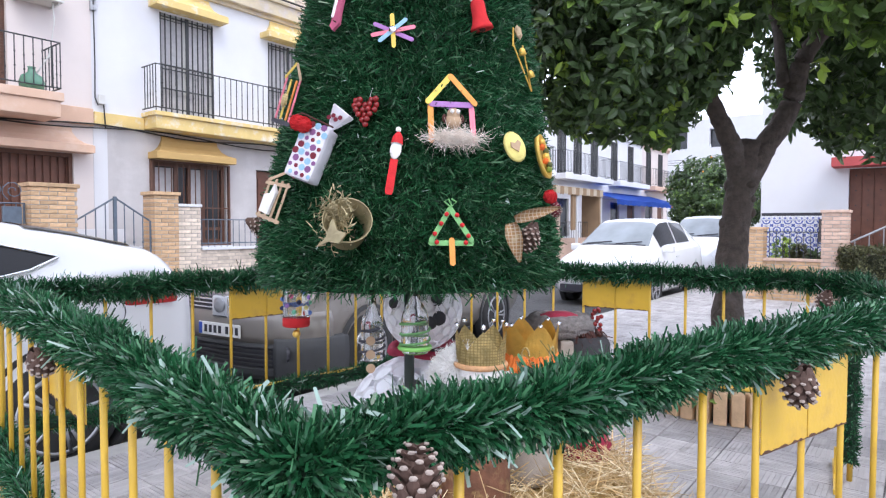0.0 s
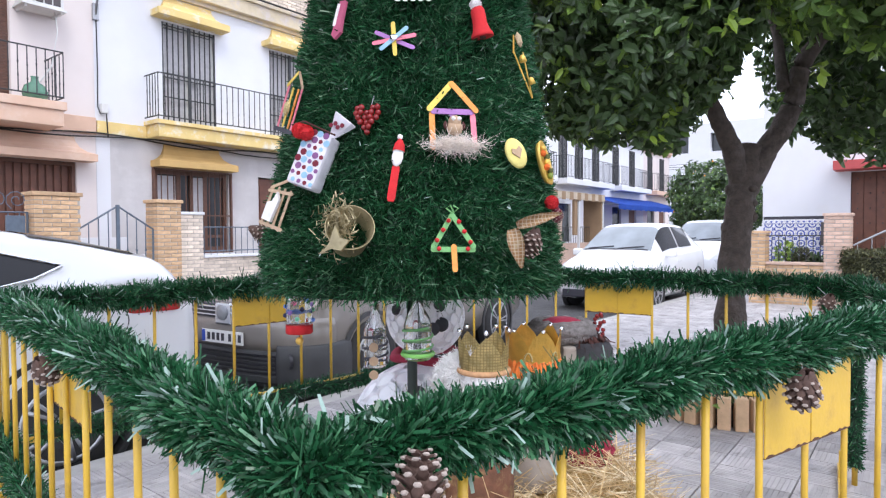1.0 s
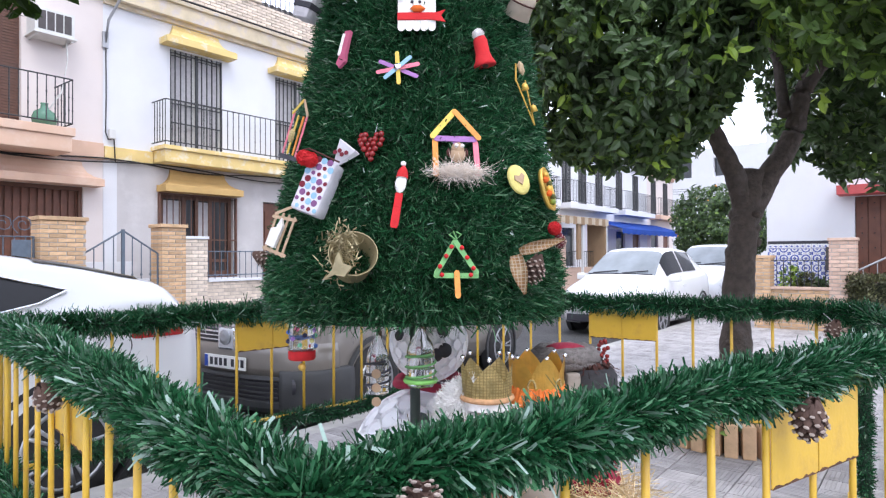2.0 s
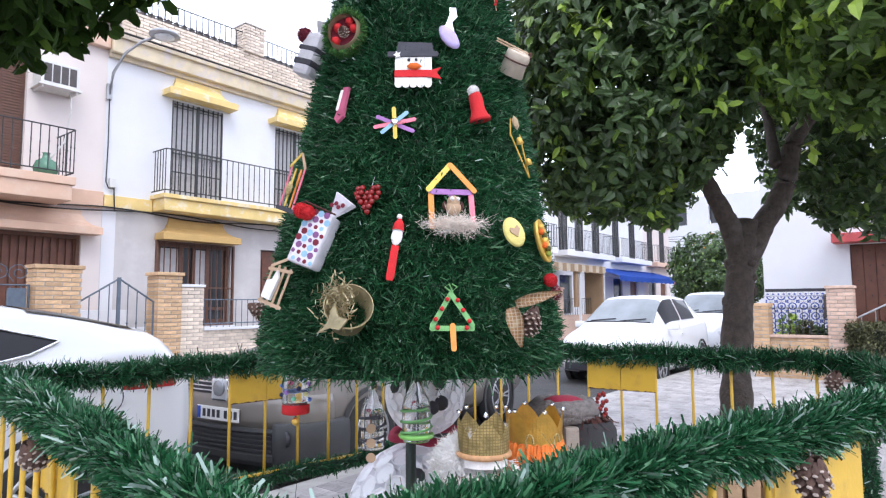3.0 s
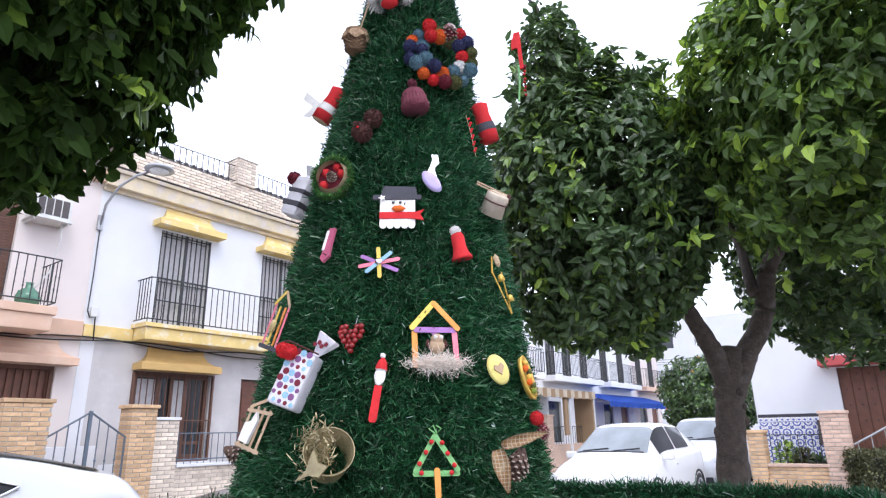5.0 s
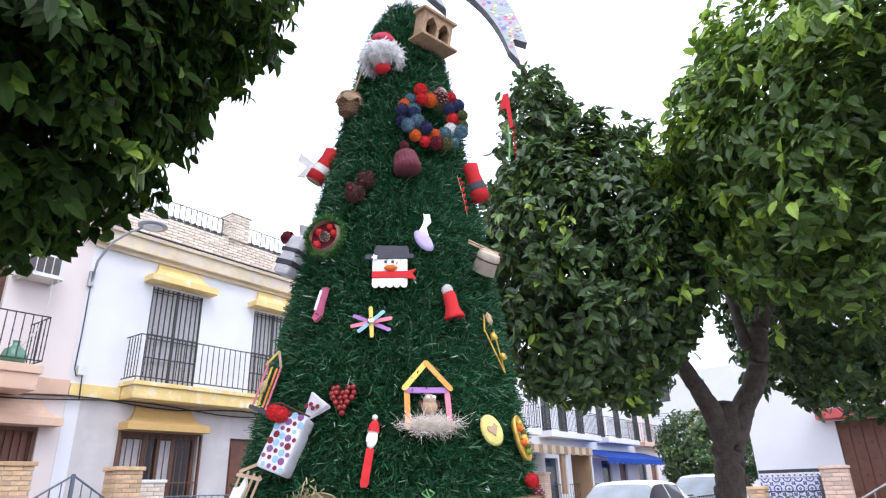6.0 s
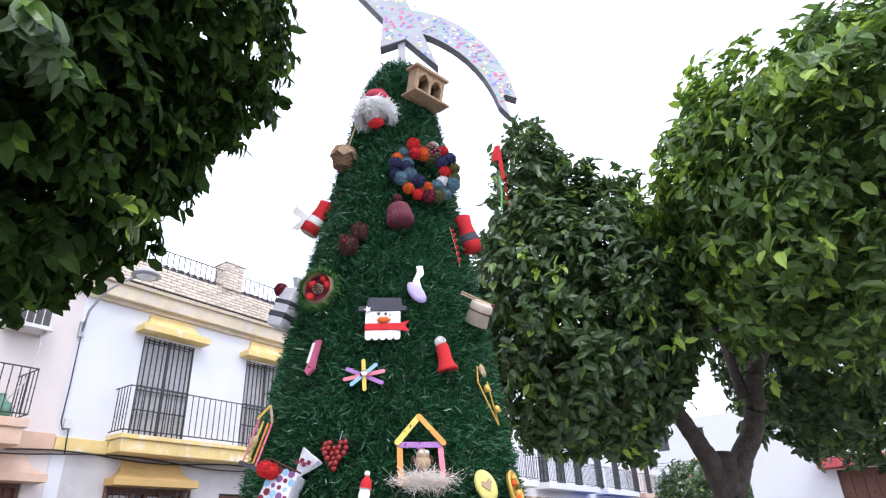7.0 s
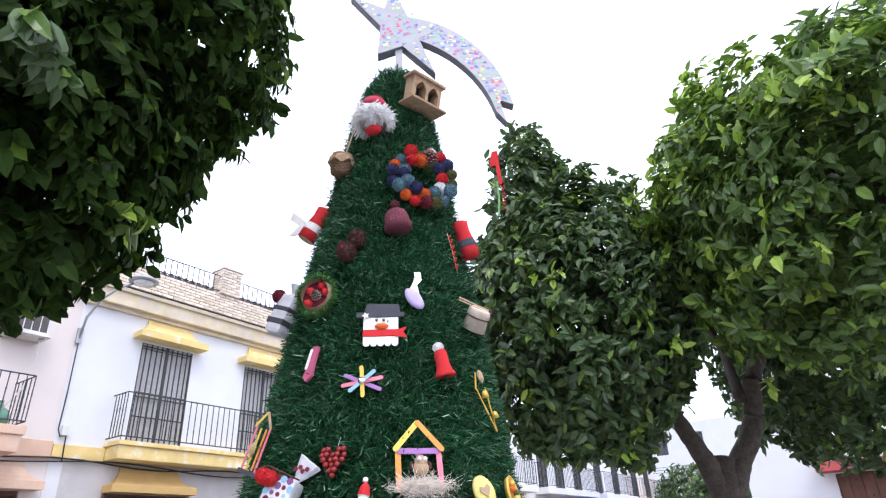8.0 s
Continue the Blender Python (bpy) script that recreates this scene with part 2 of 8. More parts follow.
def raw(name, verts, faces, material, parent, label="", smooth=False):
    me = bpy.data.meshes.new(name)
    me.from_pydata(verts, [], faces)
    me.update()
    return link(name, me, material, parent, label, smooth)


def unit(v):
    return v / np.maximum(np.linalg.norm(v, axis=1, keepdims=True), 1e-9)


def strips(p, d, length, width, rng, bend=0.25, blunt=0.3):
    """Vertices and faces of many narrow bent strips that start at p and point along d."""
    n = len(p)
    side = unit(np.cross(d, rng.normal(size=(n, 3))))
    nor = np.cross(d, side)
    length, width = length.reshape(-1, 1), width.reshape(-1, 1)
    k = rng.normal(size=(n, 1)) * bend
    mid = p + d * length * 0.55 + nor * length * k * 0.3
    tip = p + d * length * 0.97 + nor * length * k
    v = np.stack([p - side * width / 2, p + side * width / 2, mid - side * width / 2, mid + side * width / 2, tip - side * width * blunt, tip + side * width * blunt], 1).reshape(-1, 3)
    b = np.arange(n).reshape(-1, 1) * 6
    f = np.concatenate([b + [0, 1, 3, 2], b + [2, 3, 5, 4]], 1).reshape(-1, 4)
    return v, f


def leaves(p, d, nor, length, rng, wide=0.52):
    """Folded pointed leaves: p base, d along the leaf, nor its upper side."""
    side = unit(np.cross(d, nor))
    nor = np.cross(side, d)
    L = length.reshape(-1, 1)
    w = L * wide * rng.uniform(0.8, 1.15, (len(p), 1))
    droop = rng.uniform(0.02, 0.22, (len(p), 1)) * L
    m1, m2, tip = p + d * L * 0.3, p + d * L * 0.68 - nor * droop * 0.35, p + d * L - nor * droop
    up = nor * w * 0.16
    v = np.stack([p, m1 - side * w * 0.46 + up, m1, m1 + side * w * 0.46 + up, m2 - side * w * 0.4 + up, m2, m2 + side * w * 0.4 + up, tip], 1).reshape(-1, 3)
    b = np.arange(len(p)).reshape(-1, 1) * 8
    f4 = np.concatenate([b + [1, 2, 5, 4], b + [2, 3, 6, 5]], 1).reshape(-1, 4)
    f3 = np.concatenate([b + [0, 2, 1], b + [0, 3, 2], b + [4, 5, 7], b + [5, 6, 7]], 1).reshape(-1, 3)
    return v, f4.tolist() + f3.tolist()

# ---- ground ----
GROUND = -0.13
bm = boxes((-400, 400, -400, 400, GROUND - 0.5, GROUND))
ground = tagged(part("ground", bm, ASPHALT, None), "dark grey asphalt road and open ground", "ground", kind="structure")
bm = boxes((-14, 30, -30, 3.76, GROUND - 0.2, -0.012))
pavement = tagged(part("pavement", bm, GROUT, None), "pale grey paved square of ribbed tiles", "pavement", kind="structure")
bm = boxes((-30, 60, 8.7, 13.0, GROUND - 0.2, -0.02))
far_pavement = tagged(part("far_pavement", bm, PAVE, None), "grey pavement in front of the row of houses", "pavement", kind="structure")
bm = boxes((-30, 60, 8.55, 8.7, GROUND - 0.2, -0.015), bevel=0.015)
tagged(part("far_kerb", bm, KERB, None), "concrete kerb along the far pavement", "kerb", kind="structure")


# ---- barriers ----
STEP, SPAN, RAIL, LOW = 0.21, 12, 1.055, 0.42


def barrier_parts(ob):
    length = STEP * SPAN
    bm = tubes([[(0, 0, 0.0), (0, 0, RAIL - 0.05), (0.05, 0, RAIL), (length - 0.05, 0, RAIL), (length, 0, RAIL - 0.05), (length, 0, 0.0)], [(0, 0, LOW), (length, 0, LOW)]], 0.014, 10)
    part("frame", bm, YELLOW_STEEL, ob, smooth=True)
    for i in range(1, SPAN):
        part("bar", tubes([[(i * STEP, 0, LOW), (i * STEP, 0, RAIL)]], 0.0085, 8), YELLOW_STEEL, ob, smooth=True)
    mid = length / 2
    for side in (-1, 1):
        a, b = sorted((mid + side * 0.003, mid + side * STEP))
        plate = part("plate", boxes((a, b, -0.014, -0.010, 0.83, 1.05), bevel=0.001), YELLOW_STEEL, ob)
        rnd = random.Random(side)
        edge = [(a + (b - a) * k / 14, 0.8315 + 0.009 * rnd.random() ** 2) for k in range(15)]
        bm = prism([(a, 0.8295), (b, 0.8295)] + edge[::-1], 0.0055, Matrix.Translation((0, -0.012, 0)))
        part("rust_patch", bm, RUST, plate, "flaking rust along the lower edge")
    for x in (0.06, length - 0.06):
        part("foot", boxes((x - 0.015, x + 0.015, -0.25, 0.25, 0.0, 0.025), (x - 0.012, x + 0.012, -0.012, 0.012, 0.02, 0.17), bevel=0.003), YELLOW_STEEL, ob)


BARRIERS = []
for right, ahead, turn in ((-0.15, 0.87, 34.0), (-0.22, 0.88, 133.5), (-1.95, 2.75, 43.0), (0.03, 4.62, -32.0)):
    ob = thing("crowd_barrier", "yellow steel pedestrian barrier with upright bars and a plate", "barrier", plan(right, ahead), turn - 52, "barriers round the christmas tree")
    barrier_parts(ob)
    BARRIERS.append((right, ahead, turn))


def along(i, s):
    right, ahead, turn = BARRIERS[i]
    return right + math.cos(radians(turn)) * s, ahead + math.sin(radians(turn)) * s


# Core hides the rail; shade between the strips is put into its near-black green
TINSEL_CORE = mat("shaded_tinsel_core", (0.006, 0.03, 0.012), 0.8, var=0.4, scale=60, bump=0.8, bscale=150)


def garland(points, per_metre, seed, label, radius=0.075, material=TINSEL_NEAR, group="garlands on the barriers"):
    """A tinsel garland along places: an added thick dark core and countless strips that stand out of it."""
    rng = np.random.default_rng(seed)
    pts = np.array([tuple(p) for p in points])
    seg = np.linalg.norm(np.diff(pts, axis=0), axis=1)
    cum = np.concatenate([[0], np.cumsum(seg)])
    n = int(cum[-1] * per_metre)
    s = rng.uniform(0, cum[-1], n)
    p = np.stack([np.interp(s, cum, pts[:, k]) for k in range(3)], 1)
    t = np.stack([np.interp(np.minimum(s + 0.02, cum[-1]), cum, pts[:, k]) - np.interp(np.maximum(s - 0.02, 0), cum, pts[:, k]) for k in range(3)], 1)
    t = unit(t)
    out = unit(np.cross(t, rng.normal(size=(n, 3))))
    d = unit(out + rng.normal(0, 0.42, (n, 3)) + t * (0.35 * np.sin(s * 31 + seed)[:, None] + rng.normal(0, 0.35, (n, 1))) + [0, 0, -0.1])
    wob = 0.86 + 0.14 * np.sin(s * 17 + seed) * np.sin(s * 6.3 + 2 * seed)
    length = (radius - 0.012) * wob * rng.uniform(0.62, 1.02, n)
    width = np.where(rng.random(n) < 0.35, rng.uniform(0.001, 0.0022, n), rng.uniform(0.0026, 0.0066, n))
    ob = thing("tinsel_garland", label, "garland", points[0], group=group)
    off = np.array(tuple(points[0]))
    v, f = strips(p + out * 0.016 - off, d, length, width, rng, 0.45, 0.42)
    tagged(raw("tinsel", v, f.tolist(), material, ob, smooth=False), kind="stuff")
    m = int(n * 0.008)
    idx = rng.integers(0, n, m)
    v, f = strips(p[idx] + out[idx] * radius * 0.45 - off, unit(d[idx] + rng.normal(0, 0.5, (m, 3))), radius * rng.uniform(0.4, 0.85, m), rng.uniform(0.003, 0.0075, m), rng, 0.3, 0.4)
    tagged(raw("foil_strip", v, f.tolist(), FOIL, ob, "pale foil strips that also stand in for glints"), kind="stuff")
    part("core", tubes([[Vector(q) - Vector(points[0]) for q in points]], 0.03, 10), TINSEL_CORE, ob, "added core, shade between the strips painted dark green", smooth=True)


def swag(a, b, za, zb, sag, n=14):
    return [plan(a[0] + (b[0] - a[0]) * k / n, a[1] + (b[1] - a[1]) * k / n, za + (zb - za) * k / n - sag * 4 * (k / n) * (1 - k / n) + 0.008 * math.sin(k * 1.7)) for k in range(n + 1)]


L = STEP * SPAN
garland(swag(along(1, -0.05), along(1, L), 1.035, 1.05, -0.022), 20000, 11, "thick green tinsel garland wound along a barrier's top rail", 0.078)
garland(swag(along(0, -0.05), along(0, L), 1.038, 1.055, -0.026), 20000, 12, "thick green tinsel garland wound along a barrier's top rail", 0.078)
garland(swag(along(2, 0), along(2, L), 1.04, 1.06, 0.0), 7000, 13, "green tinsel garland wound along a barrier's top rail", 0.09)
garland(swag(along(3, 0), along(3, L), 1.05, 1.05, 0.0), 7000, 14, "green tinsel garland wound along a barrier's top rail", 0.09)
garland(swag(along(3, L), along(0, L), 1.05, 1.07, 0.06), 7000, 15, "green tinsel garland slung across the gap between barriers", 0.09)
garland(swag(along(2, 0.1), along(2, L - 0.1), 0.44, 0.42, 0.03), 4000, 16, "green tinsel garland tied low along a barrier", 0.07)
garland(swag(along(1, 0.9), along(1, L), 0.36, 0.5, 0.03), 4500, 17, "green tinsel garland tied low along a barrier", 0.08)
garland([plan(-0.2 - 0.01 * k, 0.87 + 0.012 * k, 0.99 - 0.05 * k) for k in range(6)], 9000, 19, "green tinsel garland bunched down the barriers' corner", 0.075)
e = along(3, L)
garland([plan(e[0], e[1], 1.0 - 0.09 * k) for k in range(11)], 4500, 18, "green tinsel garland hanging down a barrier's end post", 0.06)

# ---- christmas tree ----
AXIS = (-0.14, 2.60)
TREE_Z0, TREE_Z1 = 1.13, 3.80


def cone_radius(z):
    return np.interp(z, [1.1, 1.28, 2.4, 3.62, 3.80], [0.57, 0.575, 0.378, 0.15, 0.065])


tree = thing("christmas_tree", "tall cone-shaped artificial christmas tree of dark green tinsel", "christmas tree", plan(*AXIS), -52)
rng = np.random.default_rng(5)
n = 215000
zz = np.linspace(TREE_Z0, TREE_Z1, 200)
share = np.cumsum(cone_radius(zz) + 0.06)
z = np.interp(rng.uniform(share[0], share[-1], n), share, zz)
a = rng.uniform(0, 2 * np.pi, n)
coil = np.sin(2 * np.pi * (z / 0.115 + a / (2 * np.pi)))
r = cone_radius(z) * (1 - 0.03 * rng.random(n)) + 0.006 * coil
lean = 0.085 * (z - TREE_Z0) / (TREE_Z1 - TREE_Z0)
p = np.stack([r * np.cos(a) + lean, r * np.sin(a), z], 1)
out = np.stack([np.cos(a), np.sin(a), np.full(n, 0.1)], 1)
d = unit(out + rng.normal(0, 0.68, (n, 3)) + [0, 0, 0.12] * np.sin(9 * a + 31 * z)[:, None] + [0, 0, -0.3])
v, f = strips(p, d, rng.uniform(0.026, 0.056, n), np.where(rng.random(n) < 0.4, rng.uniform(0.001, 0.002, n), rng.uniform(0.0022, 0.0052, n)), rng, 0.4, 0.42)
tagged(raw("tinsel", v, f.tolist(), TINSEL, tree, "dense dark green tinsel"), kind="stuff")
# Small pale strips: the tinsel's glints put in as light-coloured pieces
idx = rng.integers(0, n, 260)
v, f = strips(p[idx] + out[idx] * 0.03, d[idx], rng.uniform(0.015, 0.03, 260), rng.uniform(0.003, 0.006, 260), rng, 0.1)
tagged(raw("foil_strip", v, f.tolist(), FOIL, tree, "pale foil strips that also stand in for glints"), kind="stuff")
# Added solid cone; shade deep in the tinsel is put into its colour
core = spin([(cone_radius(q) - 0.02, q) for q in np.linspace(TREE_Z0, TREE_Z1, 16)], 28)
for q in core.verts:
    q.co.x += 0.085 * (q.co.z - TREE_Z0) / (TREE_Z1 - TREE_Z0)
part("core", core, mat("shaded_tree_core", (0.006, 0.03, 0.012), 0.9, var=0.3, scale=30), tree)
part("pole", tubes([[(0, 0, 0), (0, 0, 1.2)]], 0.021, 12), mat("dark_green_pole", (0.02, 0.035, 0.028), 0.5, var=0.2), tree, "dark green steel pole", smooth=True)
part("base_plate", spin([(0.2, 0.0), (0.2, 0.02), (0.03, 0.03)], 24), IRON, tree)


# ---- orange trees ----
def crown(ob, centre, radii, clumps, seed, material, size, name="crown", gaps=0.25, per=9, fill=0.35, hang=0.0, above=-1.0):
    """Rosettes of leaves spread through the outer shell of an uneven crown."""
    rng = np.random.default_rng(seed)
    u = unit(rng.normal(size=(clumps, 3)))
    lump = np.array([noise.noise(Vector(q) * 2.1 + Vector((seed, 0, 0))) for q in u])
    small = np.array([noise.noise(Vector(q) * 5.5 + Vector((0, seed, 0))) for q in u])
    keep = (small > -gaps * 1.6) & (u[:, 2] + 0.3 * lump > above)
    u, lump = u[keep], lump[keep]
    m = len(u)
    shell = np.where(rng.random(m) < fill, rng.uniform(0.45, 0.85, m), rng.uniform(0.86, 1.03, m))
    c = np.array(centre) + u * np.array(radii) * (shell * (1 + 0.2 * lump))[:, None]
    tip = unit(u + rng.normal(0, 0.35, (m, 3)) + [0, 0, 0.15])
    p = np.repeat(c, per, 0) + rng.normal(0, 0.02, (m * per, 3))
    t = np.repeat(tip, per, 0)
    o = unit(np.cross(t, rng.normal(size=p.shape)))
    d = unit(o + t * rng.uniform(-0.15, 0.7, (m * per, 1)) + [0, 0, -0.3 - hang])
    nor = unit(t * (0.8 + hang) + [0, 0, 0.7 - 0.5 * hang] + rng.normal(0, 0.25, p.shape))
    v, f = leaves(p, d, nor, rng.uniform(0.7, 1.25, m * per) * size, rng)
    me = raw(name, v - np.array(tuple(ROOT[ob.name].translation)), f, material, ob, smooth=False)
    return tagged(me, kind="stuff")


def limb(ob, pts, r0, r1, name="limb", seed=1, knots=0.12):
    """A tapered, slightly knobbly piece of wood along places."""
    bm = bmesh.new()
    off = ROOT[ob.name].translation
    k = 44 if r0 > 0.07 else 16
    pts = [Vector(p) - off for p in pts]
    fine = []
    for i in range(k + 1):
        s = i / k * (len(pts) - 1)
        j = min(int(s), len(pts) - 2)
        fine.append(pts[j].lerp(pts[j + 1], s - j))
    for _ in range(5):
        fine = [fine[0]] + [(fine[i - 1] + fine[i] * 2 + fine[i + 1]) / 4 for i in range(1, k)] + [fine[-1]]
    tube(bm, fine, r0, 16, True, r1)
    for i, v in enumerate(list(bm.verts)):
        c = fine[min(i // 16, k)]
        q = noise.noise(v.co * 5 + Vector((seed, 0, 0))) + 0.6 * noise.noise(v.co * 15) + 0.35 * noise.noise(v.co * 34)
        v.co += (v.co - c) * q * knots * (1.5 if r0 > 0.07 else 0.8)
    rnd = random.Random(seed)
    for i in range(14 if name == "trunk" else 0):
        c, a = fine[rnd.randrange(4, k - 6)], rnd.choice((rnd.uniform(2.4, 4.0), rnd.uniform(0, 6.28)))
        at = c + Vector((math.cos(a - 0.9), math.sin(a - 0.9), 0)) * r0 * 0.88
        r = rnd.uniform(0.018, 0.036)
        bmesh.ops.create_icosphere(bm, subdivisions=2, radius=r, matrix=Matrix.Translation(at) @ Matrix.Diagonal((1, 1, rnd.uniform(0.8, 1.7), 1)))
    return part(name, bm, BARK, ob, smooth=True)


t1 = thing("orange_tree", "clipped bitter orange tree with dark dense crown in a brick ring", "tree", plan(2.16, 4.7, 0.16))
limb(t1, [plan(2.12, 4.72, 0.1), plan(2.15, 4.7, 0.54), plan(2.18, 4.7, 1.0), plan(2.21, 4.7, 1.4), plan(2.25, 4.7, 1.7), plan(2.3, 4.7, 1.99)], 0.112, 0.1, "trunk", 3)
limb(t1, [plan(2.25, 4.7, 1.62), plan(2.18, 4.68, 1.9), plan(2.06, 4.63, 2.1), plan(1.96, 4.6, 2.26), plan(1.8, 4.5, 2.6), plan(1.5, 4.4, 3.2)], 0.085, 0.042, seed=5)
limb(t1, [plan(2.26, 4.7, 1.62), plan(2.38, 4.68, 1.92), plan(2.5, 4.65, 2.1), plan(2.585, 4.63, 2.28), plan(2.61, 4.61, 2.55), plan(2.72, 4.57, 2.74), plan(2.88, 4.5, 2.92), plan(3.2, 4.4, 3.35)], 0.085, 0.052, seed=8)
limb(t1, [plan(1.95, 4.6, 2.3), plan(2.05, 4.75, 2.8), plan(2.2, 4.9, 3.4)], 0.045, 0.02, seed=9)
limb(t1, [plan(2.5, 4.62, 2.4), plan(2.6, 4.9, 2.9), plan(2.5, 5.1, 3.5)], 0.045, 0.02, seed=10)
crown(t1, plan(1.24, 4.2, 3.0), (0.82, 0.82, 1.03), 2300, 21, LEAF, 0.085, gaps=0.4)
crown(t1, plan(1.24, 4.2, 3.02), (0.84, 0.84, 1.06), 130, 26, LEAF_LIGHT, 0.085, "young_leaves", fill=0.0)
crown(t1, plan(0.93, 4.0, 3.98), (0.24, 0.24, 0.46), 150, 22, LEAF, 0.085, "upper_crown")
for k, (r, a, z) in enumerate(((0.66, 4.0, 4.15), (0.84, 3.95, 4.5), (1.0, 4.0, 4.52), (1.2, 4.1, 4.2), (0.6, 3.9, 3.85))):
    limb(t1, [plan(1.1, 4.1, 3.5), plan(0.5 * (1.1 + r) - 0.04, 4.05, 0.5 * (3.5 + z)), plan(r, a, z)], 0.012, 0.004, "twig", 60 + k)
    crown(t1, plan(0.5 * (1.1 + r), 4.04, 0.5 * (3.5 + z) + 0.12), (0.07, 0.07, 0.3), 9, 70 + k, LEAF, 0.08, "twig_leaves")
    crown(t1, plan(r, a, z - 0.05), (0.05, 0.05, 0.09), 5, 80 + k, LEAF, 0.08, "twig_leaves")
crown(t1, plan(3.0, 4.9, 3.7), (0.75, 0.75, 0.7), 700, 24, LEAF, 0.1, "middle_crown", gaps=0.4)
# Crown of a farther tree, added here as part of this one
crown(t1, plan(3.85, 5.2, 2.95), (1.1, 1.1, 1.0), 1500, 23, LEAF, 0.1, "far_tree_crown", gaps=0.4)

t2 = thing("orange_tree", "clipped bitter orange tree, young leaves and painted sky light on top", "tree", plan(3.1, 3.15, 0.0))
limb(t2, [plan(3.1, 3.15, 0.0), plan(3.1, 3.15, 1.0), plan(3.05, 3.1, 1.9), plan(2.95, 3.1, 2.6), plan(2.8, 3.05, 3.4)], 0.13, 0.05, "trunk", 13)
crown(t2, plan(2.78, 3.05, 3.2), (1.2, 1.2, 0.95), 2600, 31, LEAF_MID, 0.085, gaps=0.5)
# Upper half only: young leaves, with sky light also put into their brightness
crown(t2, plan(2.76, 3.02, 3.22), (1.23, 1.23, 1.0), 2400, 32, LEAF_LIGHT, 0.082, "young_leaves", fill=0.0, above=0.12)
crown(t2, plan(2.76, 3.02, 3.16), (1.22, 1.22, 1.03), 90, 33, LEAF_LIGHT, 0.095, "young_leaves", fill=0.0)

t3 = thing("orange_tree", "clipped bitter orange tree from below, shade painted into its crown", "tree", plan(-2.9, 2.0, 0.0))
limb(t3, [plan(-2.9, 2.0, 0.0), plan(-2.9, 2.0, 1.0), plan(-2.85, 2.0, 1.8), plan(-2.3, 2.0, 2.7), plan(-1.5, 2.0, 3.2)], 0.13, 0.03, "trunk", 14)
for k, (r, a, z) in enumerate(((-1.15, 1.75, 2.95), (-1.25, 1.6, 3.2), (-1.0, 1.9, 3.15), (-1.4, 1.5, 2.8), (-1.1, 2.2, 3.4))):
    limb(t3, [plan(-1.75, 2.1, 2.85), plan((r - 1.7) / 2, a + 0.15, z - 0.02), plan(r, a, z)], 0.011, 0.004, "twig", 90 + k)
limb(t3, [plan(-2.3, 2.0, 2.7), plan(-1.75, 2.2, 2.85), plan(-1.35, 2.1, 3.0)], 0.03, 0.008, seed=15)
crown(t3, plan(-1.8, 1.95, 3.09), (0.88, 0.88, 0.79), 1900, 41, LEAF_SHADED, 0.09, gaps=0.5, hang=0.8)
crown(t3, plan(-1.06, 2.05, 2.65), (0.05, 0.05, 0.05), 3, 45, LEAF_LIGHT, 0.085, "young_leaves", hang=1.0)
crown(t3, plan(-1.1, 1.38, 2.88), (0.1, 0.1, 0.08), 7, 46, LEAF, 0.1, "young_leaves", hang=1.0)
crown(t3, plan(-1.45, 2.05, 3.75), (0.92, 0.92, 0.78), 1700, 42, LEAF_SHADED, 0.09, "upper_crown", gaps=0.5, hang=0.8)


# ---- houses ----
FY = 11.9


def railing(ob, x0, x1, y, z0, z1, left=None, right=None, wall=FY, step=0.13, knob=True, material=IRON, bellied=0.0):
    """A balcony railing: two rails, posts and uprights with small knobs, with returns to the wall."""
    rail = part("railing", tubes([[(x0, y, z1), (x1, y, z1)], [(x0, y, z0 + 0.07), (x1, y, z0 + 0.07)]] + [[(x, y, z), (x, wall, z)] for x in (x0 if left else None, x1 if right else None) if x is not None for z in (z1, z0 + 0.07)], 0.012, 6), material, ob, "black iron balcony railing", absolute=True)
    spots = [(x0 + (x1 - x0) * k / max(1, round((x1 - x0) / step)), y) for k in range(round((x1 - x0) / step) + 1)]
    for x in (x0 if left else None, x1 if right else None):
        if x is not None:
            spots += [(x, y + (wall - y) * k / 5) for k in range(1, 5)]
    for i, (x, yy) in enumerate(spots):
        bm = tubes([[(x, yy, z0 + (0.0 if i % 9 == 0 else 0.07)), (x, yy, z1)]], 0.0095, 5)
        if knob:
            for h in (0.35, 0.62):
                zz = z0 + (z1 - z0) * (h if i % 2 else h + 0.05)
                spin([(0.008, -0.02), (0.016, 0), (0.008, 0.02)], 6, Matrix.Translation((x, yy, zz)), bm)
        part("baluster", bm, material, rail, absolute=True)
    return rail


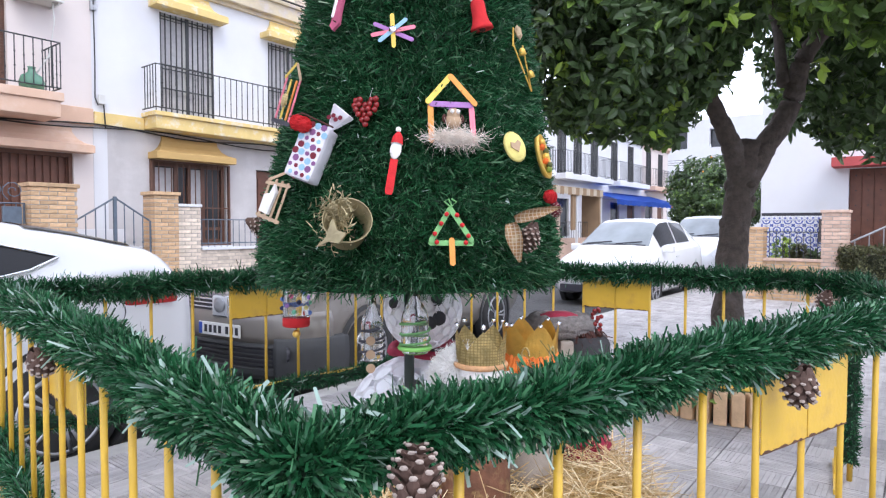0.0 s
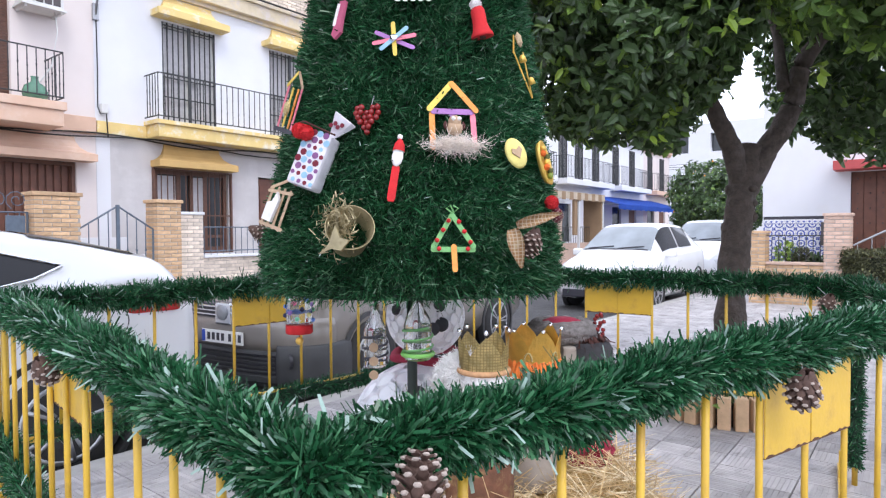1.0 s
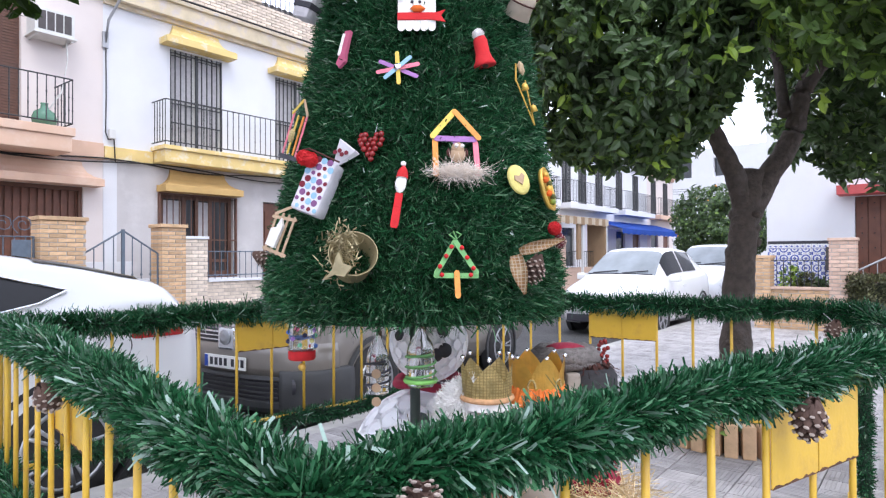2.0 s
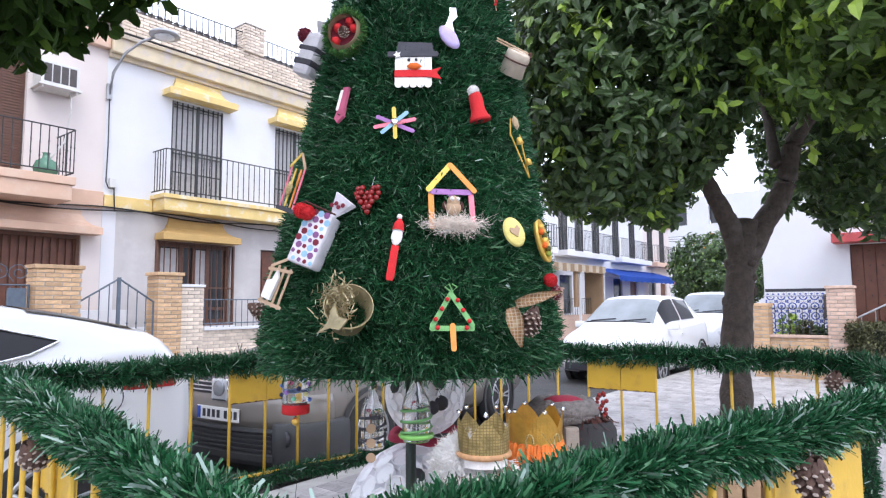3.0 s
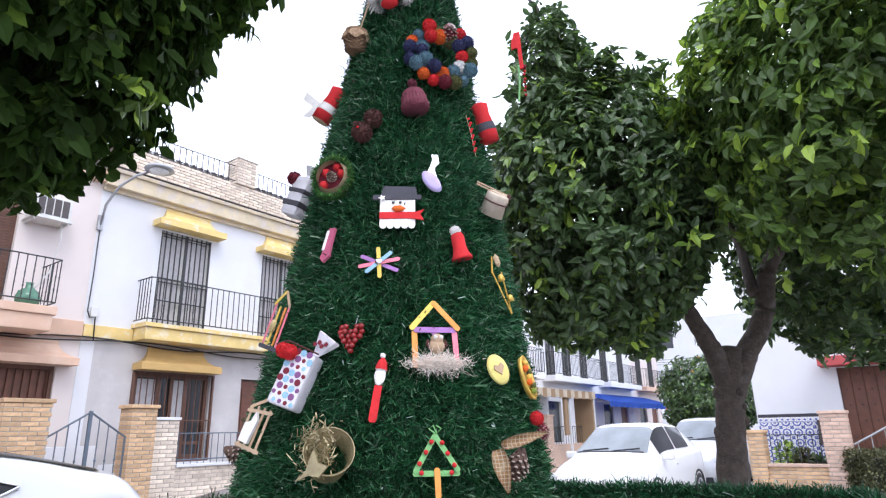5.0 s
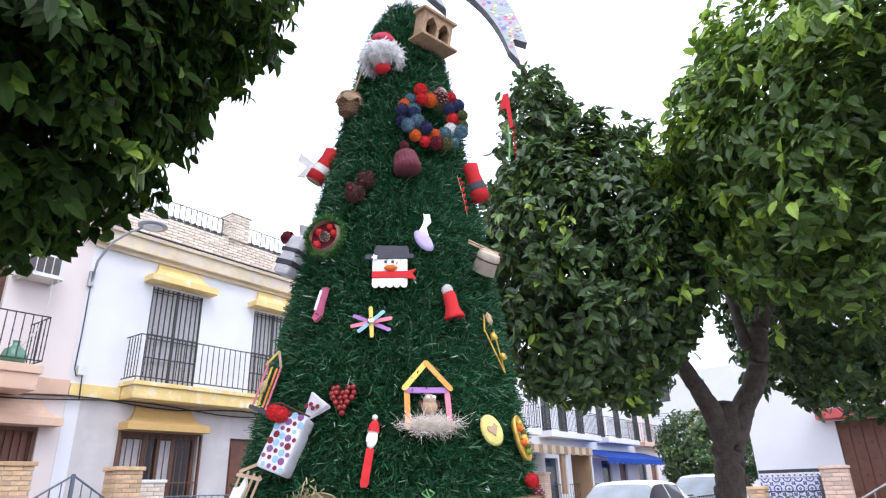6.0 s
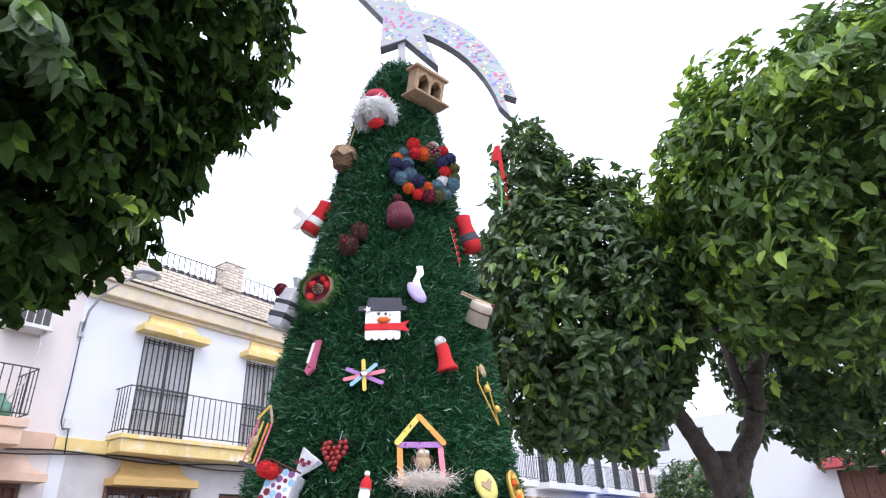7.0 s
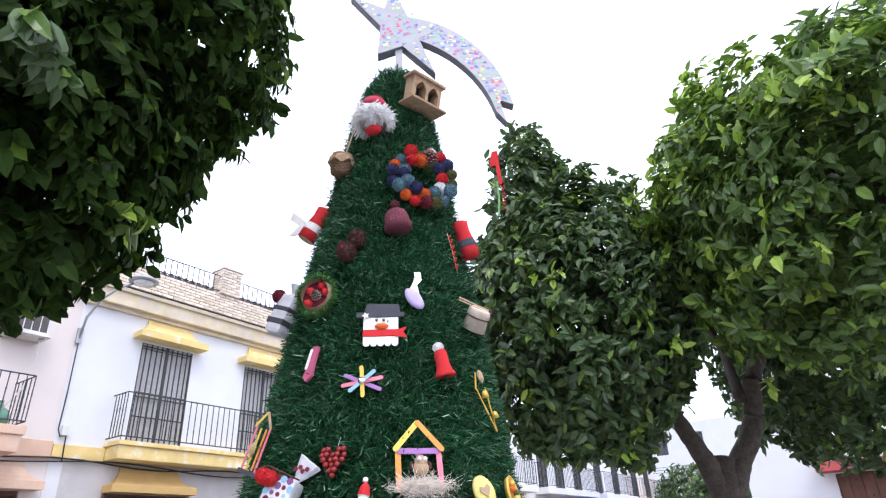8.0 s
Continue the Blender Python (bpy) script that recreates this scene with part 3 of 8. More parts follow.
def hood(ob, x0, x1, z0, z1, out, material, y=FY):
    """A flared plaster hood over a window."""
    bm = bmesh.new()
    prof = [(0.03, 1.0), (0.05, 0.8), (0.12, 0.55), (0.22, 0.38), (0.34, 0.3), (out, 0.27), (out, 0.0), (0.0, 0.0)]
    spread = [0.26, 0.25, 0.2, 0.12, 0.05, 0.0, 0.0, 0.0]
    rows = []
    for (o, h), s in zip(prof, spread):
        o = min(o, out)
        rows.append([bm.verts.new((x0 + s, y, z0 + (z1 - z0) * h)), bm.verts.new((x0 + s, y - o, z0 + (z1 - z0) * h)), bm.verts.new((x1 - s, y - o, z0 + (z1 - z0) * h)), bm.verts.new((x1 - s, y, z0 + (z1 - z0) * h))])
    for a, b in zip(rows, rows[1:]):
        for k in range(3):
            bm.faces.new((a[k], a[k + 1], b[k + 1], b[k]))
    bm.faces.new(rows[0])
    return part("hood", bm, material, ob, absolute=True)


def barred_door(ob, x0, x1, z0, z1, y=FY, name="balcony_door", grille=True):
    """A dark balcony door behind an iron grille with two leaves."""
    door = part(name, boxes((x0, x1, y + 0.1, y + 0.14, z0, z1)), GLASS_DARK, ob, "dark glazed door behind an iron grille", absolute=True)
    mid = (x0 + x1) / 2
    for a, b in ((x0 + 0.01, mid - 0.005), (mid + 0.005, x1 - 0.01)):
        part("leaf_frame", boxes((a, a + 0.06, y + 0.07, y + 0.1, z0 + 0.06, z1 - 0.08), (b - 0.06, b, y + 0.07, y + 0.1, z0 + 0.06, z1 - 0.08), (a, b, y + 0.07, y + 0.1, z0, z0 + 0.06), (a, b, y + 0.07, y + 0.1, z1 - 0.08, z1)), AC_WHITE, door, absolute=True)
        part("curtain", boxes((a + 0.065, b - 0.065, y + 0.086, y + 0.097, z0 + 0.08, z1 - 0.1)), CURTAIN, door, "pale curtain behind the glass", absolute=True)
    if grille:
        part("grille_frame", boxes(*[(x, x + w, y + 0.0, y + 0.025, z0, z1) for x, w in ((x0, 0.03), (mid - 0.03, 0.06), (x1 - 0.03, 0.03))], *[(x0 + 0.003, x1 - 0.003, y + 0.003, y + 0.022, z0 + (z1 - z0) * h, z0 + (z1 - z0) * h + 0.022) for h in (0.02, 0.27, 0.46, 0.5, 0.965)]), IRON, door, absolute=True)
        for k in range(1, 10):
            if k != 5:
                x = x0 + (x1 - x0) * k / 10
                part("grille_bar", tubes([[(x, y + 0.012, z0), (x, y + 0.012, z1)]], 0.0145, 5), IRON, door, absolute=True)
    return door


def brick_face(ob, x0, x1, y, z0, z1, material, size=(0.24, 0.055), gap=0.012, limit=300, core=True, y2=None, seed=1, axis="x"):
    """Courses of bricks over a mortar core; each brick a piece of its own up to the limit, the rest joined."""
    bw, bh = size
    if core:
        c = (x0 + 0.008, x1 - 0.008, y + 0.008, (y2 or y + 0.12) - 0.008, z0, z1 - 0.004)
        part("mortar", boxes(c) if axis == "x" else boxes((c[2], c[3], c[0], c[1], c[4], c[5])), MORTAR, ob, absolute=True)
    depth = (y2 - y) if y2 else 0.06
    cells = []
    rows = max(1, round((z1 - z0) / (bh + gap)))
    bh = (z1 - z0) / rows - gap
    for r in range(rows):
        z = z0 + r * (bh + gap) + gap / 2
        x = x0 - (bw / 2 if r % 2 else 0)
        while x < x1 - 0.01:
            a, b = max(x, x0), min(x + bw - gap, x1)
            if b - a > 0.03:
                cells.append((a, b, z))
            x += bw
    shared = {}
    rest = bmesh.new()
    inv = ROOT[ob.name].inverted()
    rnd = random.Random(seed)
    for i, (a, b, z) in enumerate(cells):
        jut = rnd.uniform(0, 0.004)
        if i < limit:
            key = round(b - a, 3)
            if key not in shared:
                bm = boxes((0, b - a, 0, depth, 0, bh)) if axis == "x" else boxes((0, depth, 0, b - a, 0, bh))
                es = [e for e in bm.edges]
                bmesh.ops.bevel(bm, geom=es, offset=0.004, segments=1, affect="EDGES")
                me = bpy.data.meshes.new("brick")
                bm.to_mesh(me)
                bm.free()
                me.materials.append(material)
                shared[key] = me
            br = new("brick", shared[key])
            br.parent = ob
            at = Vector((a, y - jut, z)) if axis == "x" else Vector((y - jut, a, z))
            br.matrix_basis = Matrix.Translation(inv @ at)
        else:
            if axis == "x":
                box(rest, a, b, y - jut, y + depth, z, z + bh)
            else:
                box(rest, y - jut, y + depth, a, b, z, z + bh)
    if len(cells) > limit:
        tagged(part("brickwork", rest, material, ob, absolute=True), kind="stuff")
    else:
        rest.free()


# the white and yellow house
hb = thing("terraced_house", "white two-storey terraced house with peeling yellow trim", "house", (4.95, FY, 0))
bm = pierced(bmesh.new(), 4.95, 11.6, FY, FY + 0.28, 3.2, 6.15, [(6.22, 7.37, 3.5, 5.52), (8.74, 9.89, 3.5, 5.52)])
part("upper_wall", bm, WHITE_WALL, hb, "bright whitewashed upper wall", absolute=True)
bm = pierced(bmesh.new(), 4.95, 11.6, FY, FY + 0.28, -0.02, 3.2, [(6.03, 7.63, 0.95, 2.63), (8.4, 9.4, 0.1, 2.6)])
part("lower_wall", bm, GREY_WALL, hb, "unpainted grey rendered lower wall", absolute=True)
part("lower_wall_patch", boxes((4.96, 5.2, FY - 0.004, FY + 0.01, 0.0, 3.15), (5.55, 6.02, FY - 0.006, FY + 0.01, 0.0, 0.95)), WHITE_WALL, hb, "strip of white paint", absolute=True)
part("back_wall", boxes((4.95, 11.6, FY + 3.0, FY + 3.2, -0.02, 6.1), (4.95, 11.6, FY + 0.28, FY + 3.0, 3.0, 3.2)), GREY_WALL, hb, absolute=True)
part("balcony_slab", boxes((5.83, 10.9, 11.35, FY, 3.42, 3.5), bevel=0.01), YELLOW_PAINT, hb, absolute=True)
part("balcony_edge", boxes((5.87, 10.86, 11.4, FY, 3.18, 3.42), bevel=0.02), YELLOW_PAINT, hb, "peeling yellow balcony edge", absolute=True)
part("band", boxes((4.96, 5.86, FY - 0.06, FY, 3.17, 3.4), bevel=0.01), YELLOW_PAINT, hb, "peeling yellow band course", absolute=True)
for nm, dd, za, zb in (("cornice_bed", 0.08, 6.02, 6.1), ("cornice", 0.2, 6.1, 6.38), ("cornice_lip", 0.26, 6.38, 6.44)):
    part(nm, boxes((4.95, 11.6, FY - dd, FY + (0.0 if za < 6.1 else 0.3), za, zb), bevel=0.012), CORNICE, hb, "weathered grey and yellow cornice", absolute=True)
part("gutter", tubes([[(5.0, FY - 0.27, 6.47), (11.6, FY - 0.27, 6.47)]], 0.022, 8), CABLE, hb, "dark cable and pipe along the roof edge", absolute=True)
part("roof", boxes((4.95, 11.6, FY + 0.3, FY + 3.2, 6.1, 6.4)), SHEET, hb, absolute=True)
hood(hb, 6.0, 7.53, 5.56, 6.0, 0.33, YELLOW_PAINT)
hood(hb, 8.53, 10.08, 5.56, 6.0, 0.33, YELLOW_PAINT)
hood(hb, 5.95, 7.66, 2.64, 3.1, 0.36, OCHRE)
barred_door(hb, 6.22, 7.37, 3.5, 5.52)
barred_door(hb, 8.74, 9.89, 3.5, 5.52)
railing(hb, 5.86, 10.86, 11.38, 3.5, 4.37, left=True, right=True)
win = part("window", boxes((6.06, 7.6, FY + 0.12, FY + 0.15, 0.98, 2.6)), GLASS_DARK, hb, "brown wooden window behind a brown iron grille", absolute=True)
part("frame", boxes(*[(x, x + 0.07, FY + 0.06, FY + 0.12, 0.97, 2.61) for x in (6.04, 6.5, 6.79, 7.1, 7.55)], (6.04, 7.62, FY + 0.065, FY + 0.115, 2.53, 2.61), (6.04, 7.62, FY + 0.065, FY + 0.115, 0.96, 1.06), (6.04, 7.62, FY + 0.065, FY + 0.115, 1.25, 1.31)), BROWN_WOOD, win, absolute=True)
part("blind", boxes((6.12, 6.5, FY + 0.1, FY + 0.115, 1.06, 2.5), (6.86, 7.1, FY + 0.1, FY + 0.115, 1.06, 2.5)), CURTAIN, win, "pale curtain", absolute=True)
for k in range(14):
    x = 6.0 + 1.66 * k / 13
    part("grille_bar", tubes([[(x, FY - 0.06, 0.93), (x, FY - 0.06, 2.62)]], 0.012, 5), BROWN_WOOD, win, absolute=True)
part("grille_frame", boxes(*[(5.98, 7.68, FY - 0.07, FY - 0.05, zz, zz + 0.025) for zz in (0.93, 1.7, 2.6)], (5.97, 6.0, FY - 0.07, FY, 0.93, 2.63), (7.66, 7.69, FY - 0.07, FY, 0.93, 2.63)), BROWN_WOOD, win, absolute=True)
part("sill", boxes((5.95, 7.72, FY - 0.1, FY + 0.05, 0.86, 0.925), bevel=0.008), WHITE_WALL, win, absolute=True)
part("door", boxes((8.42, 9.38, FY + 0.1, FY + 0.15, 0.1, 2.58), (8.5, 8.85, FY + 0.08, FY + 0.1, 0.3, 1.1), (8.95, 9.3, FY + 0.08, FY + 0.1, 0.3, 1.1), (8.5, 8.85, FY + 0.08, FY + 0.1, 1.25, 2.4), (8.95, 9.3, FY + 0.08, FY + 0.1, 1.25, 2.4)), DOOR_WOOD, hb, "brown panelled door", absolute=True)
# roof terrace behind the cornice
par = part("parapet", boxes((5.3, 11.6, FY + 0.28, FY + 0.34, 6.44, 7.2)), MORTAR, hb, "pale brick terrace parapet", absolute=True)
brick_face(par, 5.3, 11.6, FY + 0.24, 6.44, 7.2, BRICK_PALE, size=(0.26, 0.06), core=False, y2=FY + 0.285, limit=300)
part("terrace_rail", tubes([[(5.4, FY + 0.28, 7.62), (8.0, FY + 0.28, 7.66)], [(8.6, FY + 0.28, 7.66), (11.6, FY + 0.28, 7.66)], [(5.4, FY + 0.28, 7.28), (11.6, FY + 0.28, 7.28)]], 0.012, 6), IRON, hb, "black terrace railing", absolute=True)
for k in range(44):
    x = 5.45 + 0.14 * k
    if not 7.95 < x < 8.65:
        part("terrace_baluster", tubes([[(x, FY + 0.28, 7.2), (x, FY + 0.28, 7.64)]], 0.011, 5), IRON, hb, absolute=True)
pier = part("brick_pier", boxes((8.01, 8.51, FY + 0.19, FY + 0.6, 7.2, 7.84), (7.97, 8.55, FY + 0.15, FY + 0.63, 7.84, 7.87)), MORTAR, hb, "pale brick pier on the parapet", absolute=True)
brick_face(pier, 8.0, 8.52, FY + 0.17, 7.2, 7.84, BRICK_PALE, size=(0.26, 0.06), core=False, y2=FY + 0.2, seed=4)
brick_face(pier, FY + 0.18, FY + 0.6, 7.985, 7.2, 7.84, BRICK_PALE, size=(0.26, 0.06), core=False, y2=8.012, seed=5, axis="y")
bm = bmesh.new()
rows = [[bm.verts.new((5.4 + 0.03 * k, y, z + 0.055 * math.sin(k * 1.05))) for k in range(206)] for y, z in ((FY + 0.5, 7.38), (FY + 2.6, 7.52))]
for k in range(205):
    bm.faces.new((rows[0][k], rows[0][k + 1], rows[1][k + 1], rows[1][k]))
bmesh.ops.solidify(bm, geom=bm.faces[:], thickness=0.05)
part("terrace_roof", bm, SHEET, hb, "rippled grey terrace roof sheet", absolute=True)
part("antenna", tubes([[(6.6, FY + 1.2, 6.4), (6.6, FY + 1.2, 8.7)]], 0.012, 6), METAL_GREY, hb, absolute=True)

# the pink house
ha = thing("terraced_house", "pale pink two-storey terraced house with peach trim", "house", (-6.0, FY, 0))
bm = pierced(bmesh.new(), -6.0, 4.95, FY - 0.002, FY + 0.28, -0.02, 6.15, [(3.3, 4.62, 0.6, 2.62), (2.6, 3.66, 3.5, 5.6), (-1.5, -0.4, 3.5, 5.6), (-1.8, 0.2, 0.1, 2.6)])
part("wall", bm, PINK_WALL, ha, "pale pink plaster wall", absolute=True)
part("back_wall", boxes((-6.0, 4.95, FY + 3.0, FY + 3.2, -0.02, 6.1), (-6.0, 4.95, FY + 0.28, FY + 3.0, 3.0, 3.2)), PINK_WALL, ha, absolute=True)
part("band", boxes((4.22, 4.945, FY - 0.07, FY - 0.002, 3.14, 3.44), bevel=0.01), PEACH, ha, absolute=True)
part("balcony_slab", boxes((0.9, 4.2, 11.1, FY - 0.002, 3.36, 3.5), (0.94, 4.16, 11.14, FY - 0.002, 3.1, 3.36), bevel=0.015), PEACH, ha, "peach painted balcony slab", absolute=True)
part("cornice", boxes((-6.0, 4.94, FY - 0.14, FY + 0.3, 6.15, 6.42), bevel=0.02), PEACH, ha, absolute=True)
part("roof", boxes((-6.0, 4.94, FY + 0.3, FY + 3.2, 6.1, 6.4)), ROOF_TILE, ha, absolute=True)
railing(ha, 0.96, 4.16, 11.13, 3.5, 4.3, left=True, right=True)
hood(ha, 2.9, 4.84, 2.62, 3.08, 0.36, PEACH)
shut = part("balcony_door", boxes((2.6, 3.66, FY + 0.1, FY + 0.14, 3.5, 5.6)), BROWN_WOOD, ha, "brown roller-shutter balcony door", absolute=True)
for k in range(40):
    part("shutter_slat", boxes((2.62, 3.64, FY + 0.085, FY + 0.1, 3.55 + 0.05 * k, 3.585 + 0.05 * k)), BROWN_WOOD, shut, absolute=True)
win = part("window", boxes((3.3, 4.62, FY + 0.14, FY + 0.18, 0.6, 2.62)), DOOR_WOOD, ha, "dark brown slatted wooden door and window", absolute=True)
for k in range(11):
    x = 3.34 + 0.12 * k
    part("slat", boxes((x, x + 0.085, FY + 0.11, FY + 0.14, 0.62, 2.58), bevel=0.006), DOOR_WOOD, win, absolute=True)
part("frame", boxes((3.3, 3.36, FY + 0.05, FY + 0.11, 0.6, 2.62), (4.56, 4.62, FY + 0.05, FY + 0.11, 0.6, 2.62), (3.36, 4.56, FY + 0.05, FY + 0.11, 2.55, 2.62)), BROWN_WOOD, win, absolute=True)
part("far_door", boxes((-1.5, -0.4, FY + 0.1, FY + 0.14, 3.5, 5.6), (-1.8, 0.2, FY + 0.1, FY + 0.14, 0.1, 2.6)), DOOR_WOOD, ha, absolute=True)

ac = thing("air_conditioner", "white window air conditioner with dark grille on a bracket", "air conditioner", (4.03, FY, 5.05))
part("case", boxes((-0.3, 0.3, -0.4, 0.0, 0.05, 0.46), bevel=0.015), AC_WHITE, ac)
for k in range(4):
    part("louvre", boxes((-0.25 + 0.13 * k, -0.14 + 0.13 * k, -0.406, -0.4, 0.1, 0.41)), SHUTTER, ac)
part("bracket", boxes((-0.33, 0.33, -0.44, 0.0, 0.02, 0.05), (-0.28, -0.25, -0.4, 0, -0.02, 0.02), (0.25, 0.28, -0.4, 0, -0.02, 0.02)), AC_WHITE, ac)
part("drain_hose", tubes([[(0.2, -0.3, 0.02), (0.22, -0.32, -0.3), (0.1, -0.4, -0.9), (-0.25, -0.5, -1.45)]], 0.012, 6), AC_WHITE, ac, "pale drain hose", smooth=True)

jug = thing("demijohn", "round green glass demijohn standing on the balcony", "bottle", (3.82, 11.35, 3.5))
part("body", spin([(0.1, 0), (0.17, 0.04), (0.185, 0.13), (0.15, 0.23), (0.06, 0.29), (0.05, 0.36), (0.06, 0.38)], 20), GREEN_GLASS, jug, smooth=True)

lamp = thing("street_lamp", "grey wall-mounted street lamp with a flat round head", "street lamp", (4.98, FY, 5.3))
part("bracket", boxes((-0.05, 0.05, -0.06, 0, -0.1, 0.2), bevel=0.01), METAL_GREY, lamp)
part("arm", tubes([[(0, -0.04, 0.0), (0.02, -0.12, 0.4), (0.12, -0.35, 0.75), (0.28, -0.65, 0.95), (0.42, -0.9, 1.02)]], 0.025, 10), METAL_GREY, lamp, smooth=True)
head = part("head", spin([(0.05, 0.1), (0.16, 0.08), (0.25, 0.03), (0.27, 0.0), (0.26, -0.02)], 28, Matrix.Translation((0.5, -1.05, 1.03))), METAL_GREY, lamp, smooth=True)
part("lens", spin([(0.1, -0.05), (0.17, -0.02), (0.18, 0.0)], 24, Matrix.Translation((0.5, -1.05, 1.0))), LAMP_CLEAR, head, "clear round lamp glass", smooth=True)

cb = thing("facade_cable", "black cable drooping along the house fronts", "cable", (4.98, FY - 0.07, 3.1))
part("strand", tubes([[(-6 + 0.5 * k, -0.03, 0.02 - 0.05 * math.sin(k * 0.9)) for k in range(26)], [(-6 + 0.5 * k, -0.05, 0.0 - 0.06 * math.sin(k * 0.7 + 1)) for k in range(26)]], 0.014, 6), CABLE, cb, smooth=True)
part("drop_wire", tubes([[(0.0, 0.02, 2.3), (0.01, 0.02, 1.2), (0.0, 0.02, 0.55), (0.04, 0.0, 0.42), (0.14, 0.0, 0.44), (0.16, -0.01, 0.0)]], 0.011, 6), CABLE, cb, smooth=True)
part("junction_box", boxes((0.06, 0.18, 0.0, 0.06, 0.45, 0.62), bevel=0.008), AC_WHITE, cb, "small white junction box")

# front yards
WY = 10.35
yw = thing("front_wall", "pale brick front yard wall with an iron railing", "wall", (5.7, WY, -0.02))
brick_face(yw, 5.7, 6.12, WY, -0.02, 1.68, BRICK_PALE, y2=WY + 0.25)
brick_face(yw, 6.12, 9.6, WY + 0.02, -0.02, 0.9, BRICK_PALE, y2=WY + 0.22, limit=150)
part("coping", boxes((5.68, 6.14, WY - 0.03, WY + 0.28, 1.68, 1.73), (6.14, 9.6, WY - 0.02, WY + 0.26, 0.9, 0.95), bevel=0.008), WHITE_WALL, yw, absolute=True)
part("rail", tubes([[(6.14, WY + 0.1, 1.46), (9.6, WY + 0.1, 1.46)], [(6.14, WY + 0.1, 1.02), (9.6, WY + 0.1, 1.02)]], 0.012, 6), BLUE_IRON, yw, absolute=True)
for k in range(27):
    part("baluster", tubes([[(6.2 + 0.13 * k, WY + 0.1, 0.95), (6.2 + 0.13 * k, WY + 0.1, 1.46)]], 0.0075, 5), BLUE_IRON, yw, absolute=True)


def pillar(x0, x1, y, h, material, label, d=0.4):
    ob = thing("brick_pillar", label, "pillar", ((x0 + x1) / 2, y + d / 2, -0.02), group="brick gate pillars")
    brick_face(ob, x0, x1, y, -0.02, h - 0.06, material, y2=y + d)
    part("cap", boxes((x0 - 0.03, x1 + 0.03, y - 0.03, y + d + 0.03, h - 0.06, h), bevel=0.01), material, ob, absolute=True)
    return ob


pillar(3.42, 4.05, WY - 0.05, 1.98, BRICK_TAN, "tan brick gate pillar with a flat cap")
pillar(5.26, 5.69, WY - 0.03, 1.93, BRICK_TAN, "tan brick gate pillar with a flat cap")
gate = thing("iron_gate", "dark iron yard gate with a pointed top", "gate", (4.67, WY + 0.1, 0.02))
part("frame", tubes([[(-0.6, 0, 0.05), (-0.6, 0, 1.4), (0, 0, 1.78), (0.58, 0, 1.4), (0.58, 0, 0.05)], [(-0.6, 0, 0.1), (0.58, 0, 0.1)]], 0.018, 6), BLUE_IRON, gate)
part("centre_post", boxes((-0.025, 0.025, -0.02, 0.02, 0.05, 1.8)), BLUE_IRON, gate)
for k in range(-3, 4):
    if k:
        x = k * 0.15
        bm = tubes([[(x, 0, 0.1), (x, 0, 1.78 - abs(x) * 0.64)]], 0.009, 6)
        spin([(0.009, -0.025), (0.021, 0), (0.009, 0.025)], 8, Matrix.Translation((x, 0, 1.05)), bm)
        part("upright", bm, BLUE_IRON, gate)
bw = thing("yard_back_wall", "low white wall behind the iron gate", "wall", (4.67, FY - 0.4, -0.02))
part("body", boxes((-0.6, 0.6, -0.05, 0.05, 0, 1.3), bevel=0.01), WHITE_WALL, bw)
g2 = thing("iron_gate", "grey-blue iron gate with scrolled top", "gate", (2.9, WY + 0.1, 0.02))
part("frame", tubes([[(-0.7, 0, 0.05), (-0.7, 0, 1.65), (0.48, 0, 1.65), (0.48, 0, 0.05)], [(-0.7, 0, 0.6), (0.48, 0, 0.6)]], 0.02, 6), BLUE_IRON, g2)
part("letter_box", boxes((0.2, 0.44, -0.05, 0.0, 1.2, 1.6), bevel=0.008), BLUE_IRON, g2)
for c in (-0.3, 0.1, 0.35):
    part("scroll", tubes([[(c + (0.03 + 0.008 * k) * math.cos(k * 0.7), 0, 1.83 + (0.03 + 0.008 * k) * math.sin(k * 0.7)) for k in range(16)]], 0.008, 5), BLUE_IRON, g2)
for k in range(8):
    x = -0.6 + 0.14 * k
    part("upright", tubes([[(x, 0, 0.05), (x, 0, 1.65)]], 0.008, 5), BLUE_IRON, g2)


